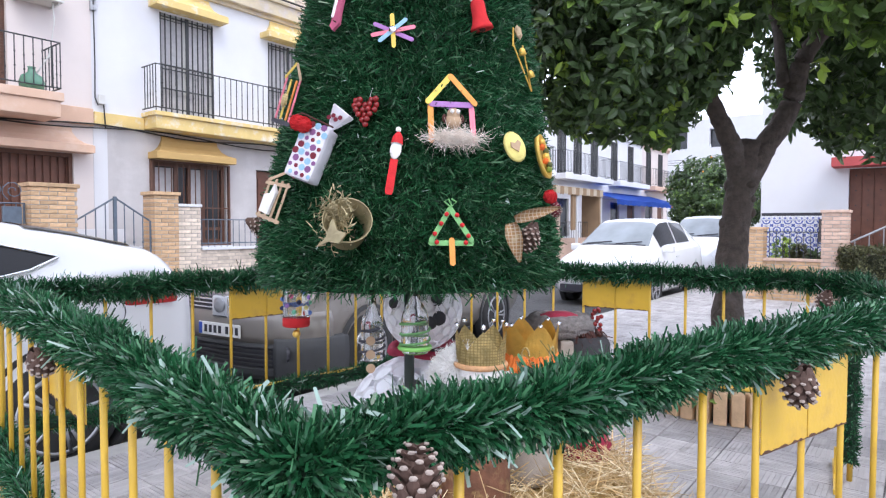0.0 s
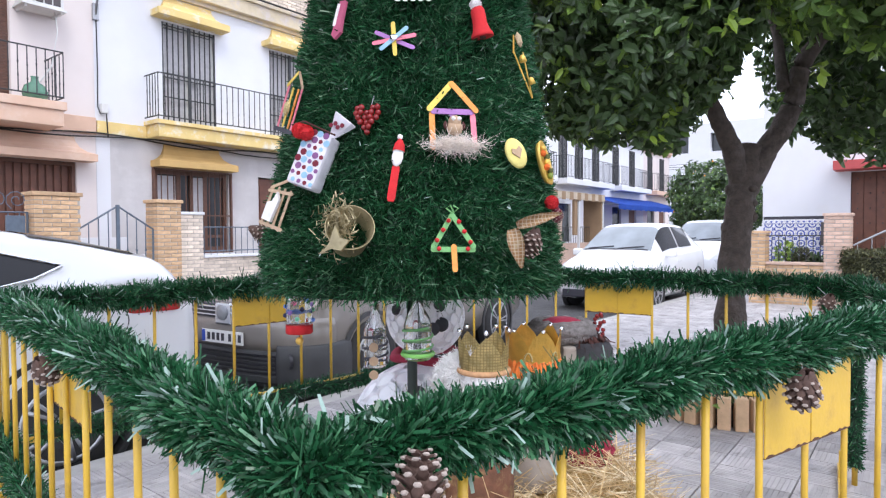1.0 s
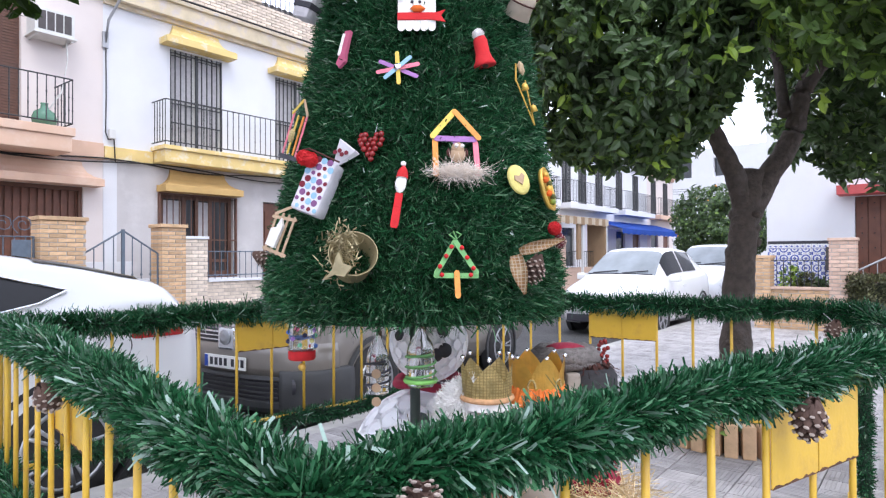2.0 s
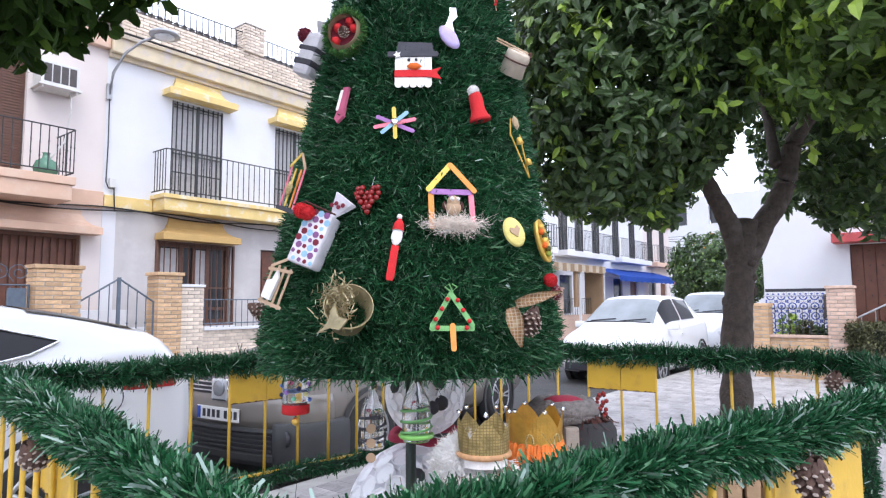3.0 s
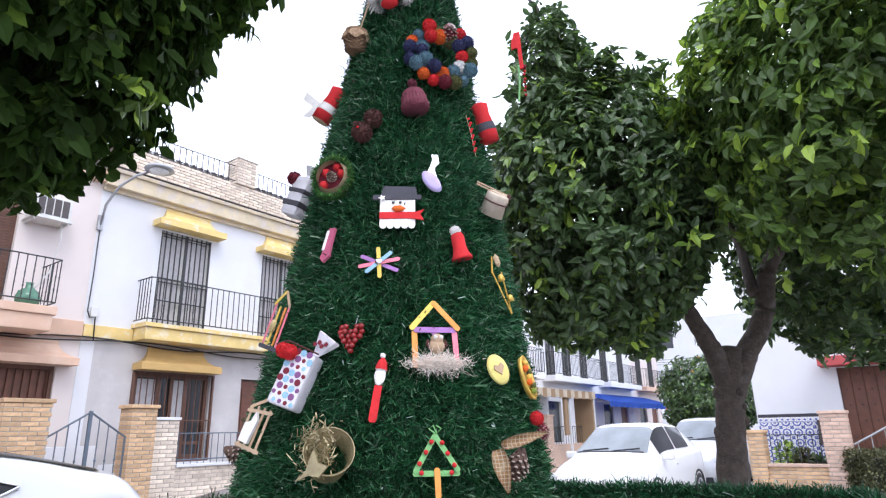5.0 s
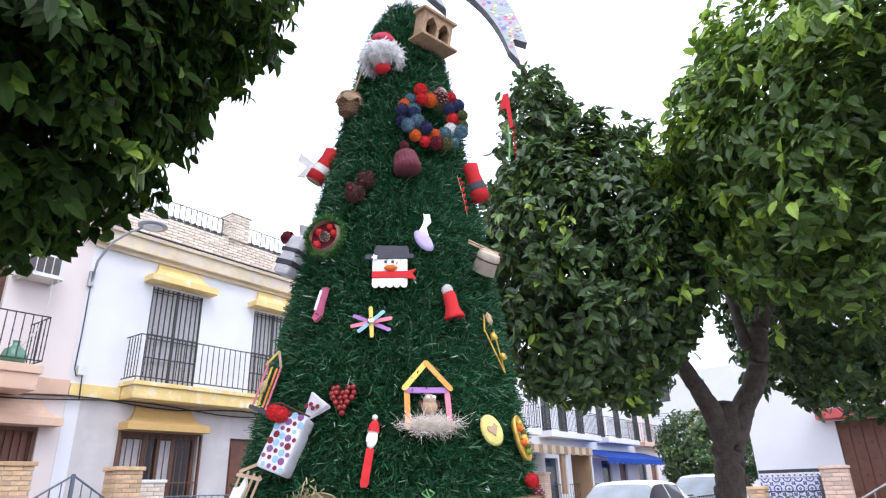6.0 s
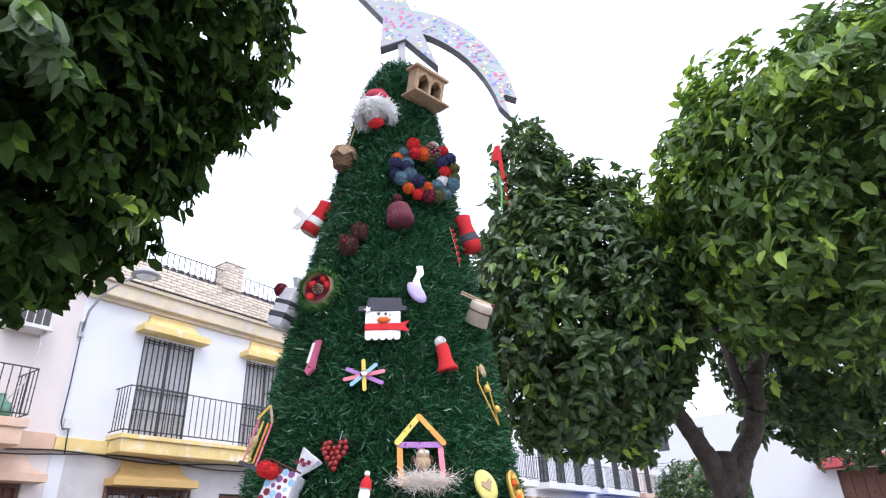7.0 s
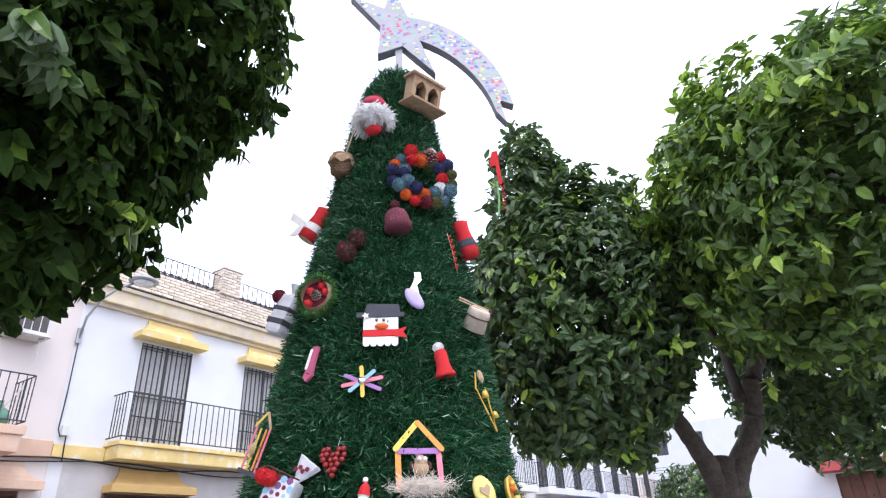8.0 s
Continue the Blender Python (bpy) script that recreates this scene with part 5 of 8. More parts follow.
sedan = [(0, 0.32, 0.7, 0.72, 0.62, 0.5), (0.03, 0.24, 0.8, 0.83, 0.82, 0.62), (0.12, 0.22, 0.95, 0.98, 0.91, 0.7), (0.25, 0.21, 1.02, 1.06, 0.93, 0.7), (0.34, 0.21, 1.05, 1.32, 0.93, 0.64), (0.42, 0.21, 1.06, 1.54, 0.93, 0.6), (0.52, 0.21, 1.08, 1.6, 0.93, 0.6), (0.65, 0.21, 1.11, 1.58, 0.93, 0.6), (0.78, 0.21, 1.14, 1.5, 0.93, 0.6), (0.86, 0.22, 1.2, 1.44, 0.92, 0.64), (0.92, 0.25, 1.22, 1.36, 0.9, 0.68), (0.975, 0.3, 1.22, 1.32, 0.88, 0.7), (0.992, 0.36, 1.16, 1.27, 0.86, 0.68), (1, 0.42, 0.95, 1.05, 0.8, 0.6)]
ca = car("white saloon car parked along the kerb, tail light red", (2.38 - 4.75, 4.97, GROUND), 0, 4.75, 1.84, 1.45, CAR_WHITE, sedan,
         [("windscreen", 0.29, 0.41, 8, 24, CAR_GLASS), ("rear_window", 0.8, 0.93, 13, 19, CAR_GLASS)], (0.95, 3.87), 0.36)
LOWL = [(0.33, 0.02), (0.74, 0.05), (0.79, 0.14), (0.825, 0.34)]
HIGHL = [(0.33, 0.05), (0.37, 0.4), (0.43, 0.8), (0.5, 0.9), (0.62, 0.88), (0.72, 0.74), (0.79, 0.52), (0.825, 0.36)]
side_window(ca, LOWL, HIGHL, 0.33, 0.56, "front_side_window", CAR_GLASS)
side_window(ca, LOWL, HIGHL, 0.575, 0.825, "rear_side_window", CAR_GLASS)
for side in (-1, 1):
    part("window_trim", tubes([[on_side(ca, q, h, side, 0.012) for q, h in LOWL + HIGHL[::-1]]], 0.009, 6), CHROME, ca, "chrome strip round the side windows", smooth=True)
for sd in (-1, 1):
    lampm = boxes((4.24, 4.62, sd * 0.7, sd * 0.9, 0.955, 1.02), bevel=0.03)
    part("tail_lamp", lampm, LAMP_RED, ca, "red tail lamp")
for side in (-1, 1):
    part("fuel_flap", tubes([[(4.15 + 0.1 * math.cos(k * 0.2618), side * 0.927, 0.93 + 0.1 * math.sin(k * 0.2618)) for k in range(25)]], 0.004, 5), PLASTIC_DARK, ca, "round seam of the fuel flap")
part("bumper", boxes((4.55, 4.78, -0.7, 0.7, 0.28, 0.55), bevel=0.05), CAR_WHITE, ca)

suv = [(0, 0.32, 0.72, 0.74, 0.62, 0.5), (0.02, 0.26, 0.86, 0.88, 0.8, 0.66), (0.08, 0.25, 0.95, 0.98, 0.88, 0.74), (0.22, 0.25, 1.02, 1.07, 0.9, 0.74), (0.3, 0.25, 1.05, 1.22, 0.9, 0.68), (0.4, 0.25, 1.07, 1.55, 0.9, 0.62), (0.5, 0.25, 1.08, 1.62, 0.9, 0.62), (0.75, 0.25, 1.1, 1.6, 0.9, 0.6), (0.9, 0.27, 1.1, 1.5, 0.88, 0.58), (0.97, 0.3, 1.05, 1.15, 0.85, 0.6), (1, 0.35, 0.9, 0.95, 0.78, 0.6)]
def swept(a0, a1, rows, n=22):
    """A skin round a car's nose between two angles; rows: (set forward, height)."""
    bm = bmesh.new()
    grid = []
    for i in range(n + 1):
        a = radians(a0 + (a1 - a0) * i / n)
        x, y = 0.6 - 0.68 * abs(math.cos(a)) ** 0.55, 0.88 * math.copysign(abs(math.sin(a)) ** 0.7, a)
        out = Vector((-math.cos(a), math.sin(a), 0))
        grid.append([bm.verts.new(Vector((x, y, z)) + out * o) for o, z in rows])
    for r0, r1 in zip(grid, grid[1:]):
        for k in range(len(rows)):
            bm.faces.new((r0[k], r0[(k + 1) % len(rows)], r1[(k + 1) % len(rows)], r1[k]))
    bm.faces.new(grid[0])
    bm.faces.new(grid[-1][::-1])
    return bm


cs = car("brownish-grey compact off-road car with dark plastic bumpers", (3.12, 4.8, GROUND), 7, 4.35, 1.8, 1.62, CAR_GREY, suv,
         [("side_window", 0.37, 0.55, 8, 12, CAR_GLASS), ("side_window", 0.57, 0.74, 8, 12, CAR_GLASS), ("windscreen", 0.25, 0.38, 8, 24, CAR_GLASS_PALE)], (0.82, 3.42), 0.35, cladding=True)
part("nose_panel", swept(-80, 80, [(-0.1, 0.48), (0.01, 0.48), (0.025, 0.56), (0.02, 0.68), (-0.01, 0.76), (-0.1, 0.78)], 40), CAR_GREY, cs, smooth=True)
part("front_bumper", swept(-42, 42, [(-0.1, 0.2), (0.0, 0.2), (0.03, 0.24), (0.035, 0.29), (0.0, 0.3), (0.0, 0.46), (0.03, 0.47), (0.02, 0.5), (-0.1, 0.5)]), PLASTIC_DARK, cs, "dark grey plastic bumper with a wide air intake")
for sd in (-1, 1):
    part("bumper_corner", swept(sd * 32, sd * 88, [(-0.1, 0.2), (0.02, 0.2), (0.05, 0.26), (0.055, 0.42), (0.045, 0.53), (0.02, 0.555), (-0.1, 0.56)], 18), PLASTIC_DARK, cs, "dark grey plastic bumper corner", smooth=True)
    part("headlamp", swept(sd * 40, sd * 74, [(-0.14, 0.74), (-0.02, 0.74), (-0.03, 0.82), (-0.07, 0.9), (-0.14, 0.92)], 12), LAMP_CLEAR, cs, "clear headlamp", smooth=True)
    part("fog_lamp", spin([(0.06, 0), (0.06, 0.02), (0.045, 0.01), (0.04, -0.01)], 18, Matrix.Translation((-0.02, sd * 0.72, 0.43)) @ Matrix.Rotation(radians(sd * 40), 4, "Z") @ Matrix.Rotation(radians(-90), 4, "Y")), BAR_DARK, cs, "round fog lamp")
grille = part("grille", swept(-32, 32, [(-0.12, 0.74), (0.0, 0.745), (-0.03, 0.86), (-0.12, 0.87)], 16), BAR_DARK, cs, "dark grille with chrome slats")
for k in range(3):
    part("slat", swept(-31, 31, [(0.0 - 0.008 * k, 0.762 + 0.034 * k), (0.012 - 0.008 * k, 0.765 + 0.034 * k), (0.012 - 0.008 * k, 0.776 + 0.034 * k), (0.0 - 0.008 * k, 0.779 + 0.034 * k)], 16), CHROME, grille)
part("badge_surround", boxes((-0.115, -0.05, -0.1, 0.1, 0.69, 0.88), bevel=0.02), CHROME, cs, "chrome grille centre")
part("badge", spin([(0.062, 0), (0.066, 0.012), (0.03, 0.022)], 20, Matrix.Translation((-0.112, 0, 0.8)) @ Matrix.Rotation(radians(-90), 4, "Y")), ALLOY, cs, "round chrome badge")
for k in range(4):
    part("intake_slat", swept(-30, 30, [(-0.02, 0.315 + 0.038 * k), (0.022, 0.318 + 0.038 * k), (0.022, 0.33 + 0.038 * k), (-0.02, 0.333 + 0.038 * k)], 14), PLASTIC_DARK, cs)
part("intake", swept(-31, 31, [(-0.05, 0.3), (0.006, 0.3), (0.006, 0.46), (-0.05, 0.46)], 14), BAR_DARK, cs, "black air intake")
plate = part("number_plate", boxes((-0.124, -0.112, -0.26, 0.26, 0.535, 0.645), bevel=0.002), PLATE_WHITE, cs, "white number plate")
part("plate_band", boxes((-0.1275, -0.123, 0.215, 0.255, 0.54, 0.64)), EU_BLUE, plate)
for k in range(7):
    y = 0.17 - 0.06 * k - (0.03 if k > 3 else 0)
    part("mark", boxes((-0.127, -0.123, y - 0.021, y + 0.015, 0.558, 0.622)), BAR_DARK, plate)

hatch = [(0, 0.3, 0.6, 0.62, 0.6, 0.5), (0.03, 0.2, 0.7, 0.73, 0.8, 0.64), (0.1, 0.19, 0.82, 0.86, 0.87, 0.7), (0.22, 0.18, 0.92, 0.98, 0.88, 0.7), (0.34, 0.18, 0.95, 1.3, 0.88, 0.6), (0.42, 0.18, 0.96, 1.47, 0.88, 0.56), (0.55, 0.18, 0.97, 1.5, 0.88, 0.56), (0.78, 0.18, 1.0, 1.46, 0.88, 0.55), (0.92, 0.2, 1.03, 1.25, 0.86, 0.55), (0.98, 0.26, 0.98, 1.05, 0.82, 0.58), (1, 0.35, 0.85, 0.9, 0.75, 0.55)]
for label, x, mir in (("white five-door hatchback parked by the kerb", 10.55, True), ("white family car parked behind the hatchback", 16.0, False)):
    c = car(label, (x, 4.8, GROUND), 0, 4.25 if mir else 4.5, 1.76, 1.5, CAR_WHITE, [(a, b, cc * 1.05, d * (1.09 if mir else 1.18), e, f) for a, b, cc, d, e, f in hatch],
            [("side_window", 0.33, 0.54, 8, 12, CAR_GLASS), ("side_window", 0.56, 0.76, 8, 12, CAR_GLASS), ("windscreen", 0.235, 0.4, 12, 20, CAR_GLASS_PALE)], (0.85, 3.4), 0.32)
    zf, lf = (1.0, 1.0) if mir else (1.18 / 1.09, 4.5 / 4.25)
    for sd in (-1, 1):
        part("wiper", tubes([[(1.0 * lf, sd * 0.3 + 0.25, 1.14 * zf), (1.05 * lf, sd * 0.3 - 0.25, 1.185 * zf)]], 0.012, 5), BAR_DARK, c)
        part("headlamp", boxes((0.1, 0.5, sd * 0.55, sd * 0.86, 0.62, 0.78), bevel=0.05), LAMP_CLEAR, c, "clear swept headlamp")
        part("door_mirror", boxes((1.3, 1.44, sd * 0.86, sd * 1.06, 0.98, 1.12), bevel=0.035), CAR_WHITE, c)
        part("door_handle", boxes((2.05, 2.22, sd * 0.878, sd * 0.9, 0.86, 0.89), bevel=0.006), CAR_WHITE, c)
    part("cowl", tubes([[(1.0 * lf, -0.64, 1.115 * zf), (0.98 * lf, 0.0, 1.125 * zf), (1.0 * lf, 0.64, 1.115 * zf)]], 0.018, 6), BAR_DARK, c, "dark strip below the windscreen")
    part("lower_grille", boxes((-0.03, 0.1, -0.62, 0.62, 0.26, 0.4), bevel=0.02), BAR_DARK, c, "black lower grille")
    part("upper_grille", boxes((-0.02, 0.1, -0.35, 0.35, 0.56, 0.62), bevel=0.01), BAR_DARK, c)
    part("number_plate", boxes((-0.045, -0.03, -0.25, 0.25, 0.43, 0.53)), PLATE_WHITE, c)

# ---- brick ring of the orange tree ----
ring = thing("planter_ring", "low round planter edged with upright pale bricks", "planter", plan(2.16, 4.72, 0))
part("soil", spin([(0.52, 0), (0.52, 0.15), (0.1, 0.17)], 32), mat("soil", (0.06, 0.045, 0.03), 0.95, var=0.4, scale=15, bump=0.6), ring)
nb = 34
bmr = boxes((-0.042, 0.042, -0.05, 0.05, 0, 0.22), bevel=0.008)
brm = bpy.data.meshes.new("brick")
bmr.to_mesh(brm)
bmr.free()
brm.materials.append(BRICK_TAN)
for k in range(nb):
    b = new("brick", brm)
    b.parent = ring
    a = 2 * math.pi * k / nb
    b.matrix_basis = Matrix.Translation((0.56 * math.cos(a), 0.56 * math.sin(a), 0)) @ Matrix.Rotation(a + math.pi / 2, 4, "Z")
for k, (dx, dy) in enumerate(((0.1, -0.42), (-0.25, -0.36), (0.4, -0.2))):
    bush("ground_plant", "low leafy plant growing in the brick planter", "plant", plan(2.16 + dx, 4.72 + dy, 0.14), (0.16, 0.16, 0.15), 150, 0.07, 70 + k, LEAF)

# ---- ornaments on the christmas tree ----
def cloth(name, c, rough=0.9, **k):
    return mat(name, c, rough, var=k.pop("var", 0.12), scale=k.pop("scale", 25), bump=k.pop("bump", 0.3), bscale=k.pop("bscale", 200), **k)


STICK_Y, STICK_O, STICK_V = cloth("yellow_stick", (0.75, 0.55, 0.1), 0.6), cloth("orange_stick", (0.75, 0.3, 0.06), 0.6), cloth("violet_stick", (0.35, 0.16, 0.42), 0.6)
STICK_P, STICK_B, STICK_W = cloth("pink_stick", (0.75, 0.2, 0.27), 0.6), cloth("blue_stick", (0.25, 0.45, 0.6), 0.6), cloth("white_stick", (0.75, 0.74, 0.72), 0.6)
STICK_G, STICK_N = cloth("green_stick", (0.16, 0.4, 0.14), 0.6), cloth("bare_stick", (0.5, 0.36, 0.24), 0.7)
FELT_RED, FELT_GREY, FELT_WHITE = cloth("red_felt", (0.55, 0.02, 0.025)), cloth("dark_grey_felt", (0.06, 0.06, 0.075)), cloth("white_felt", (0.78, 0.77, 0.76))
WINE, BROWN_WOOL, MAROON = cloth("wine_wool", (0.16, 0.015, 0.03)), cloth("brown_wool", (0.07, 0.025, 0.02)), cloth("maroon_knit", (0.16, 0.035, 0.055), bump=0.8)
ORANGE_W, NAVY, OLIVE, TEAL = cloth("orange_wool", (0.65, 0.13, 0.02)), cloth("navy_wool", (0.03, 0.035, 0.1)), cloth("olive_wool", (0.1, 0.11, 0.035)), cloth("teal_wool", (0.1, 0.19, 0.24))
BURLAP, STRAW, LILAC = cloth("burlap", (0.42, 0.32, 0.2)), leafy("dry_straw", (0.72, 0.53, 0.28), (0.85, 0.73, 0.5), 0.7, 0.3, 0.1, 0.3), cloth("lilac_felt", (0.5, 0.42, 0.72))
RAFFIA = leafy("pale_raffia", (0.78, 0.7, 0.62), (0.84, 0.8, 0.76), 0.7, 0.3, 0.1, 0.2)
GOLD = mat("gold_foil", (0.72, 0.47, 0.1), 0.38, metal=0.3, var=0.2, scale=15, bump=0.3, bscale=60)
GOLD_CLOTH = mat("gold_brocade", (0.6, 0.48, 0.22), 0.45, metal=0.3, var=0.35, scale=35, bump=0.4, bscale=70, stain=(0.3, 0.22, 0.08), amount=0.45, sscale=60)
CONE_DARK, CONE_TAN = mat("pine_scale", (0.085, 0.048, 0.036), 0.8, var=0.3, scale=30), mat("pale_scale_tip", (0.36, 0.3, 0.26), 0.8, var=0.3, scale=30)
CARD = mat("cardboard", (0.4, 0.28, 0.18), 0.9, var=0.15, scale=10)
YELLOW_FELT = cloth("pale_yellow_felt", (0.75, 0.66, 0.22))
CLEAR = mat("clear_plastic", (0.9, 0.93, 0.93), 0.05, var=0.02, bump=0, trans=0.95, spec=0.4)
GREY_WOVEN, ORANGE_CLOTH, RED_CLOTH = cloth("grey_burlap", (0.34, 0.3, 0.26)), cloth("orange_fringe", (0.75, 0.2, 0.04)), cloth("crimson_cloth", (0.3, 0.02, 0.05))
BEIGE_FELT = cloth("cream_linen", (0.62, 0.54, 0.44))


def on_tree(a, z, out=0.045, roll=0.0, lean_back=10.0):
    """Pose on the tree's skin: x to the right along it, y into it, z up."""
    r = float(cone_radius(z)) + out
    c = plan(AXIS[0] + 0.085 * (z - TREE_Z0) / (TREE_Z1 - TREE_Z0) + r * math.cos(radians(a)), AXIS[1] + r * math.sin(radians(a)), z)
    n = (plan(math.cos(radians(a)), math.sin(radians(a))) - plan(0, 0)).normalized()
    y, up = -n, Vector((0, 0, 1))
    x = y.cross(up)
    m = Matrix((x, y, up)).transposed().to_4x4()
    return Matrix.Translation(c) @ m @ Matrix.Rotation(radians(-lean_back), 4, "X") @ Matrix.Rotation(radians(roll), 4, "Y")


def ornament(name, label, category, a, z, out=0.045, roll=0.0, lean_back=10.0, yaw=0.0):
    ob = new(name)
    ob.empty_display_size = 0.05
    ob.matrix_basis = on_tree(a, z, out, 0, lean_back) @ Matrix.Rotation(radians(yaw), 4, "Z") @ Matrix.Rotation(radians(roll), 4, "Y")
    ROOT[ob.name] = ob.matrix_basis.copy()
    tagged(ob, label, category, "ornaments on the christmas tree")
    return ob


def stick(ob, x0, z0, x1, z1, m, w=0.011, y=0.0, t=0.0025, name="stick", label=""):
    """A flat lolly stick with rounded ends."""
    d = Vector((x1 - x0, 0, z1 - z0))
    L, ang = d.length, math.atan2(d.z, d.x)
    out = [(L / 2 - w / 2 + w / 2 * math.cos(q), w / 2 * math.sin(q)) for q in [radians(k) for k in range(-90, 91, 30)]]
    out += [(-p[0], -p[1]) for p in out]
    return part(name, prism(out, t, Matrix.Translation(((x0 + x1) / 2, y, (z0 + z1) / 2)) @ Matrix.Rotation(-ang, 4, "Y")), m, ob, label)


def pom(ob, x, y, z, r, m, seed=1, name="pompom", label=""):
    """A woolly ball: a core bristling with short yarn ends."""
    rng = np.random.default_rng(seed)
    k = 900
    u = unit(rng.normal(size=(k, 3)))
    v, f = strips(u * r * 0.7 + [x, y, z], unit(u + rng.normal(0, 0.3, u.shape)), rng.uniform(0.24, 0.34, k) * r, np.full(k, r * 0.09), rng, 0.3, 0.45)
    bm = bmesh.new()
    bmesh.ops.create_icosphere(bm, subdivisions=2, radius=r * 0.88, matrix=Matrix.Translation((x, y, z)))
    me = bpy.data.meshes.new(name)
    bm.verts.index_update()
    b = [tuple(q.co) for q in bm.verts]
    fc = [[q.index for q in g.verts] for g in bm.faces]
    bm.free()
    n0 = len(b)
    me.from_pydata(b + v.tolist(), [], fc + (f + n0).tolist())
    return link(name, me, m, ob, label)


def ball(bm, x, y, z, r, sx=1, sy=1, sz=1, sub=2):
    bmesh.ops.create_icosphere(bm, subdivisions=sub, radius=r, matrix=Matrix.Translation((x, y, z)) @ Matrix.Diagonal((sx, sy, sz, 1)))
    return bm


def pine_cone(ob, at, size, m=CONE_DARK, tips=True, name="cone"):
    """Overlapping woody scales in spiral rows round a core; at: pose, its tip along -z."""
    bm, tp = bmesh.new(), bmesh.new()
    ball(bm, 0, 0, 0, size * 0.34, 0.62, 0.62, 1.3)
    for i in range(52):
        h = 0.5 - i / 52
        a = i * 2.39996
        w = math.cos((h - 0.06) * 2.7) * 0.5 + 0.05
        q = Matrix.Rotation(a, 4, "Z") @ Matrix.Translation((size * w * 0.5, 0, size * h)) @ Matrix.Rotation(radians(38 + 50 * h), 4, "Y")
        sc = size * (0.1 + 0.09 * w)
        bmesh.ops.create_icosphere(bm, subdivisions=1, radius=sc, matrix=q @ Matrix.Diagonal((1.3, 0.72, 0.26, 1)))
        if tips:
            bmesh.ops.create_icosphere(tp, subdivisions=1, radius=sc, matrix=q @ Matrix.Translation((sc * 1.06, 0, sc * 0.04)) @ Matrix.Diagonal((0.3, 0.5, 0.25, 1)))
    bm.transform(at)
    tp.transform(at)
    c = part(name, bm, m, ob)
    if tips:
        tagged(part("tip_layer", tp, CONE_TAN, c, "paler worn scale tips"), kind="stuff")
    else:
        tp.free()
    return c


# snowman of lolly sticks
o = ornament("stick_snowman", "white lolly-stick snowman face with grey hat and red scarf", "ornament", -90, 2.2)
for k in range(5):
    stick(o, -0.05 + 0.026 * k, -0.075, -0.05 + 0.026 * k, 0.06, STICK_W, 0.0255)
part("hat_brim", boxes((-0.09, 0.09, -0.006, 0.004, 0.045, 0.065), bevel=0.002), FELT_GREY, o)
part("hat_crown", prism([(-0.06, 0.065), (0.075, 0.065), (0.068, 0.1), (-0.05, 0.105)], 0.007), FELT_GREY, o)
part("scarf", boxes((-0.064, 0.085, -0.006, 0.003, -0.035, -0.008), bevel=0.002), FELT_RED, o)
part("scarf_end", prism([(0.06, -0.012), (0.1, 0.0), (0.085, -0.02), (0.1, -0.045), (0.05, -0.036)], 0.004, Matrix.Translation((0, -0.006, 0))), FELT_RED, o)
part("carrot_nose", spin([(0.002, 0.0), (0.011, 0.012), (0.012, 0.035), (0.001, 0.052)], 10, Matrix.Translation((-0.02, -0.008, 0.004)) @ Matrix.Rotation(radians(90), 4, "Y")), ORANGE_W, o, smooth=True)
for x in (-0.014, 0.012):
    part("eye", ball(bmesh.new(), x, -0.004, 0.032, 0.006, sub=1), FELT_GREY, o)
part("star_button", prism([(0.014 * (1 if k % 2 else 0.5) * math.cos(k * math.pi / 5) - 0.055, 0.014 * (1 if k % 2 else 0.5) * math.sin(k * math.pi / 5) + 0.05) for k in range(10)], 0.004, Matrix.Translation((0, -0.008, 0))), FELT_WHITE, o)

# six-pointed stick star
o = ornament("stick_star", "star of coloured lolly sticks with a glitter centre", "ornament", -96, 1.99)
for ang, m in ((95, STICK_Y), (40, STICK_B), (10, STICK_P), (155, STICK_V)):
    r = 0.075 if m in (STICK_P, STICK_V) else 0.06
    c, s = math.cos(radians(ang)) * r, math.sin(radians(ang)) * r
    stick(o, -c, -s, c, s, m, 0.014, -0.003 * (ang % 7))
part("glitter", ball(bmesh.new(), 0, -0.02, 0, 0.014, 1, 0.5, 1, 1), CHROME, o)

# little house with nest
o = ornament("stick_house", "little house frame of coloured lolly sticks with a straw nest", "ornament", -74, 1.71)
stick(o, -0.085, 0.04, 0.005, 0.142, STICK_Y, 0.019)
stick(o, -0.005, 0.142, 0.085, 0.04, STICK_O, 0.019, -0.003)
stick(o, -0.075, 0.04, 0.075, 0.042, STICK_V, 0.019, 0.003)
stick(o, -0.072, -0.09, -0.07, 0.04, STICK_O, 0.019, 0.006)
stick(o, 0.072, -0.085, 0.07, 0.04, STICK_P, 0.019, 0.006)
stick(o, 0.0, 0.0, 0.0, 0.04, STICK_V, 0.016, 0.006)
bird = part("bird", ball(ball(bmesh.new(), 0, -0.012, -0.02, 0.027, 1, 0.8, 1), 0, -0.015, 0.0, 0.022), CARD, o, "small round brown bird figure", smooth=True)
for x in (-1, 1):
    part("eye", ball(bmesh.new(), x * 0.01, -0.035, 0.004, 0.008, sub=1), STICK_W, bird)
    part("wing", ball(bmesh.new(), x * 0.03, -0.01, -0.012, 0.014, 0.6, 0.6, 1.2, 1), BROWN_WOOL, bird)
rng = np.random.default_rng(77)
k = 1500
p = rng.normal(0, 1, (k, 3)) * [0.04, 0.014, 0.011] + [0.005, -0.015, -0.078]
v, f = strips(p, unit(rng.normal(size=(k, 3)) * [1.5, 0.5, 0.35]), rng.uniform(0.015, 0.036, k), np.full(k, 0.0013), rng, 0.9)
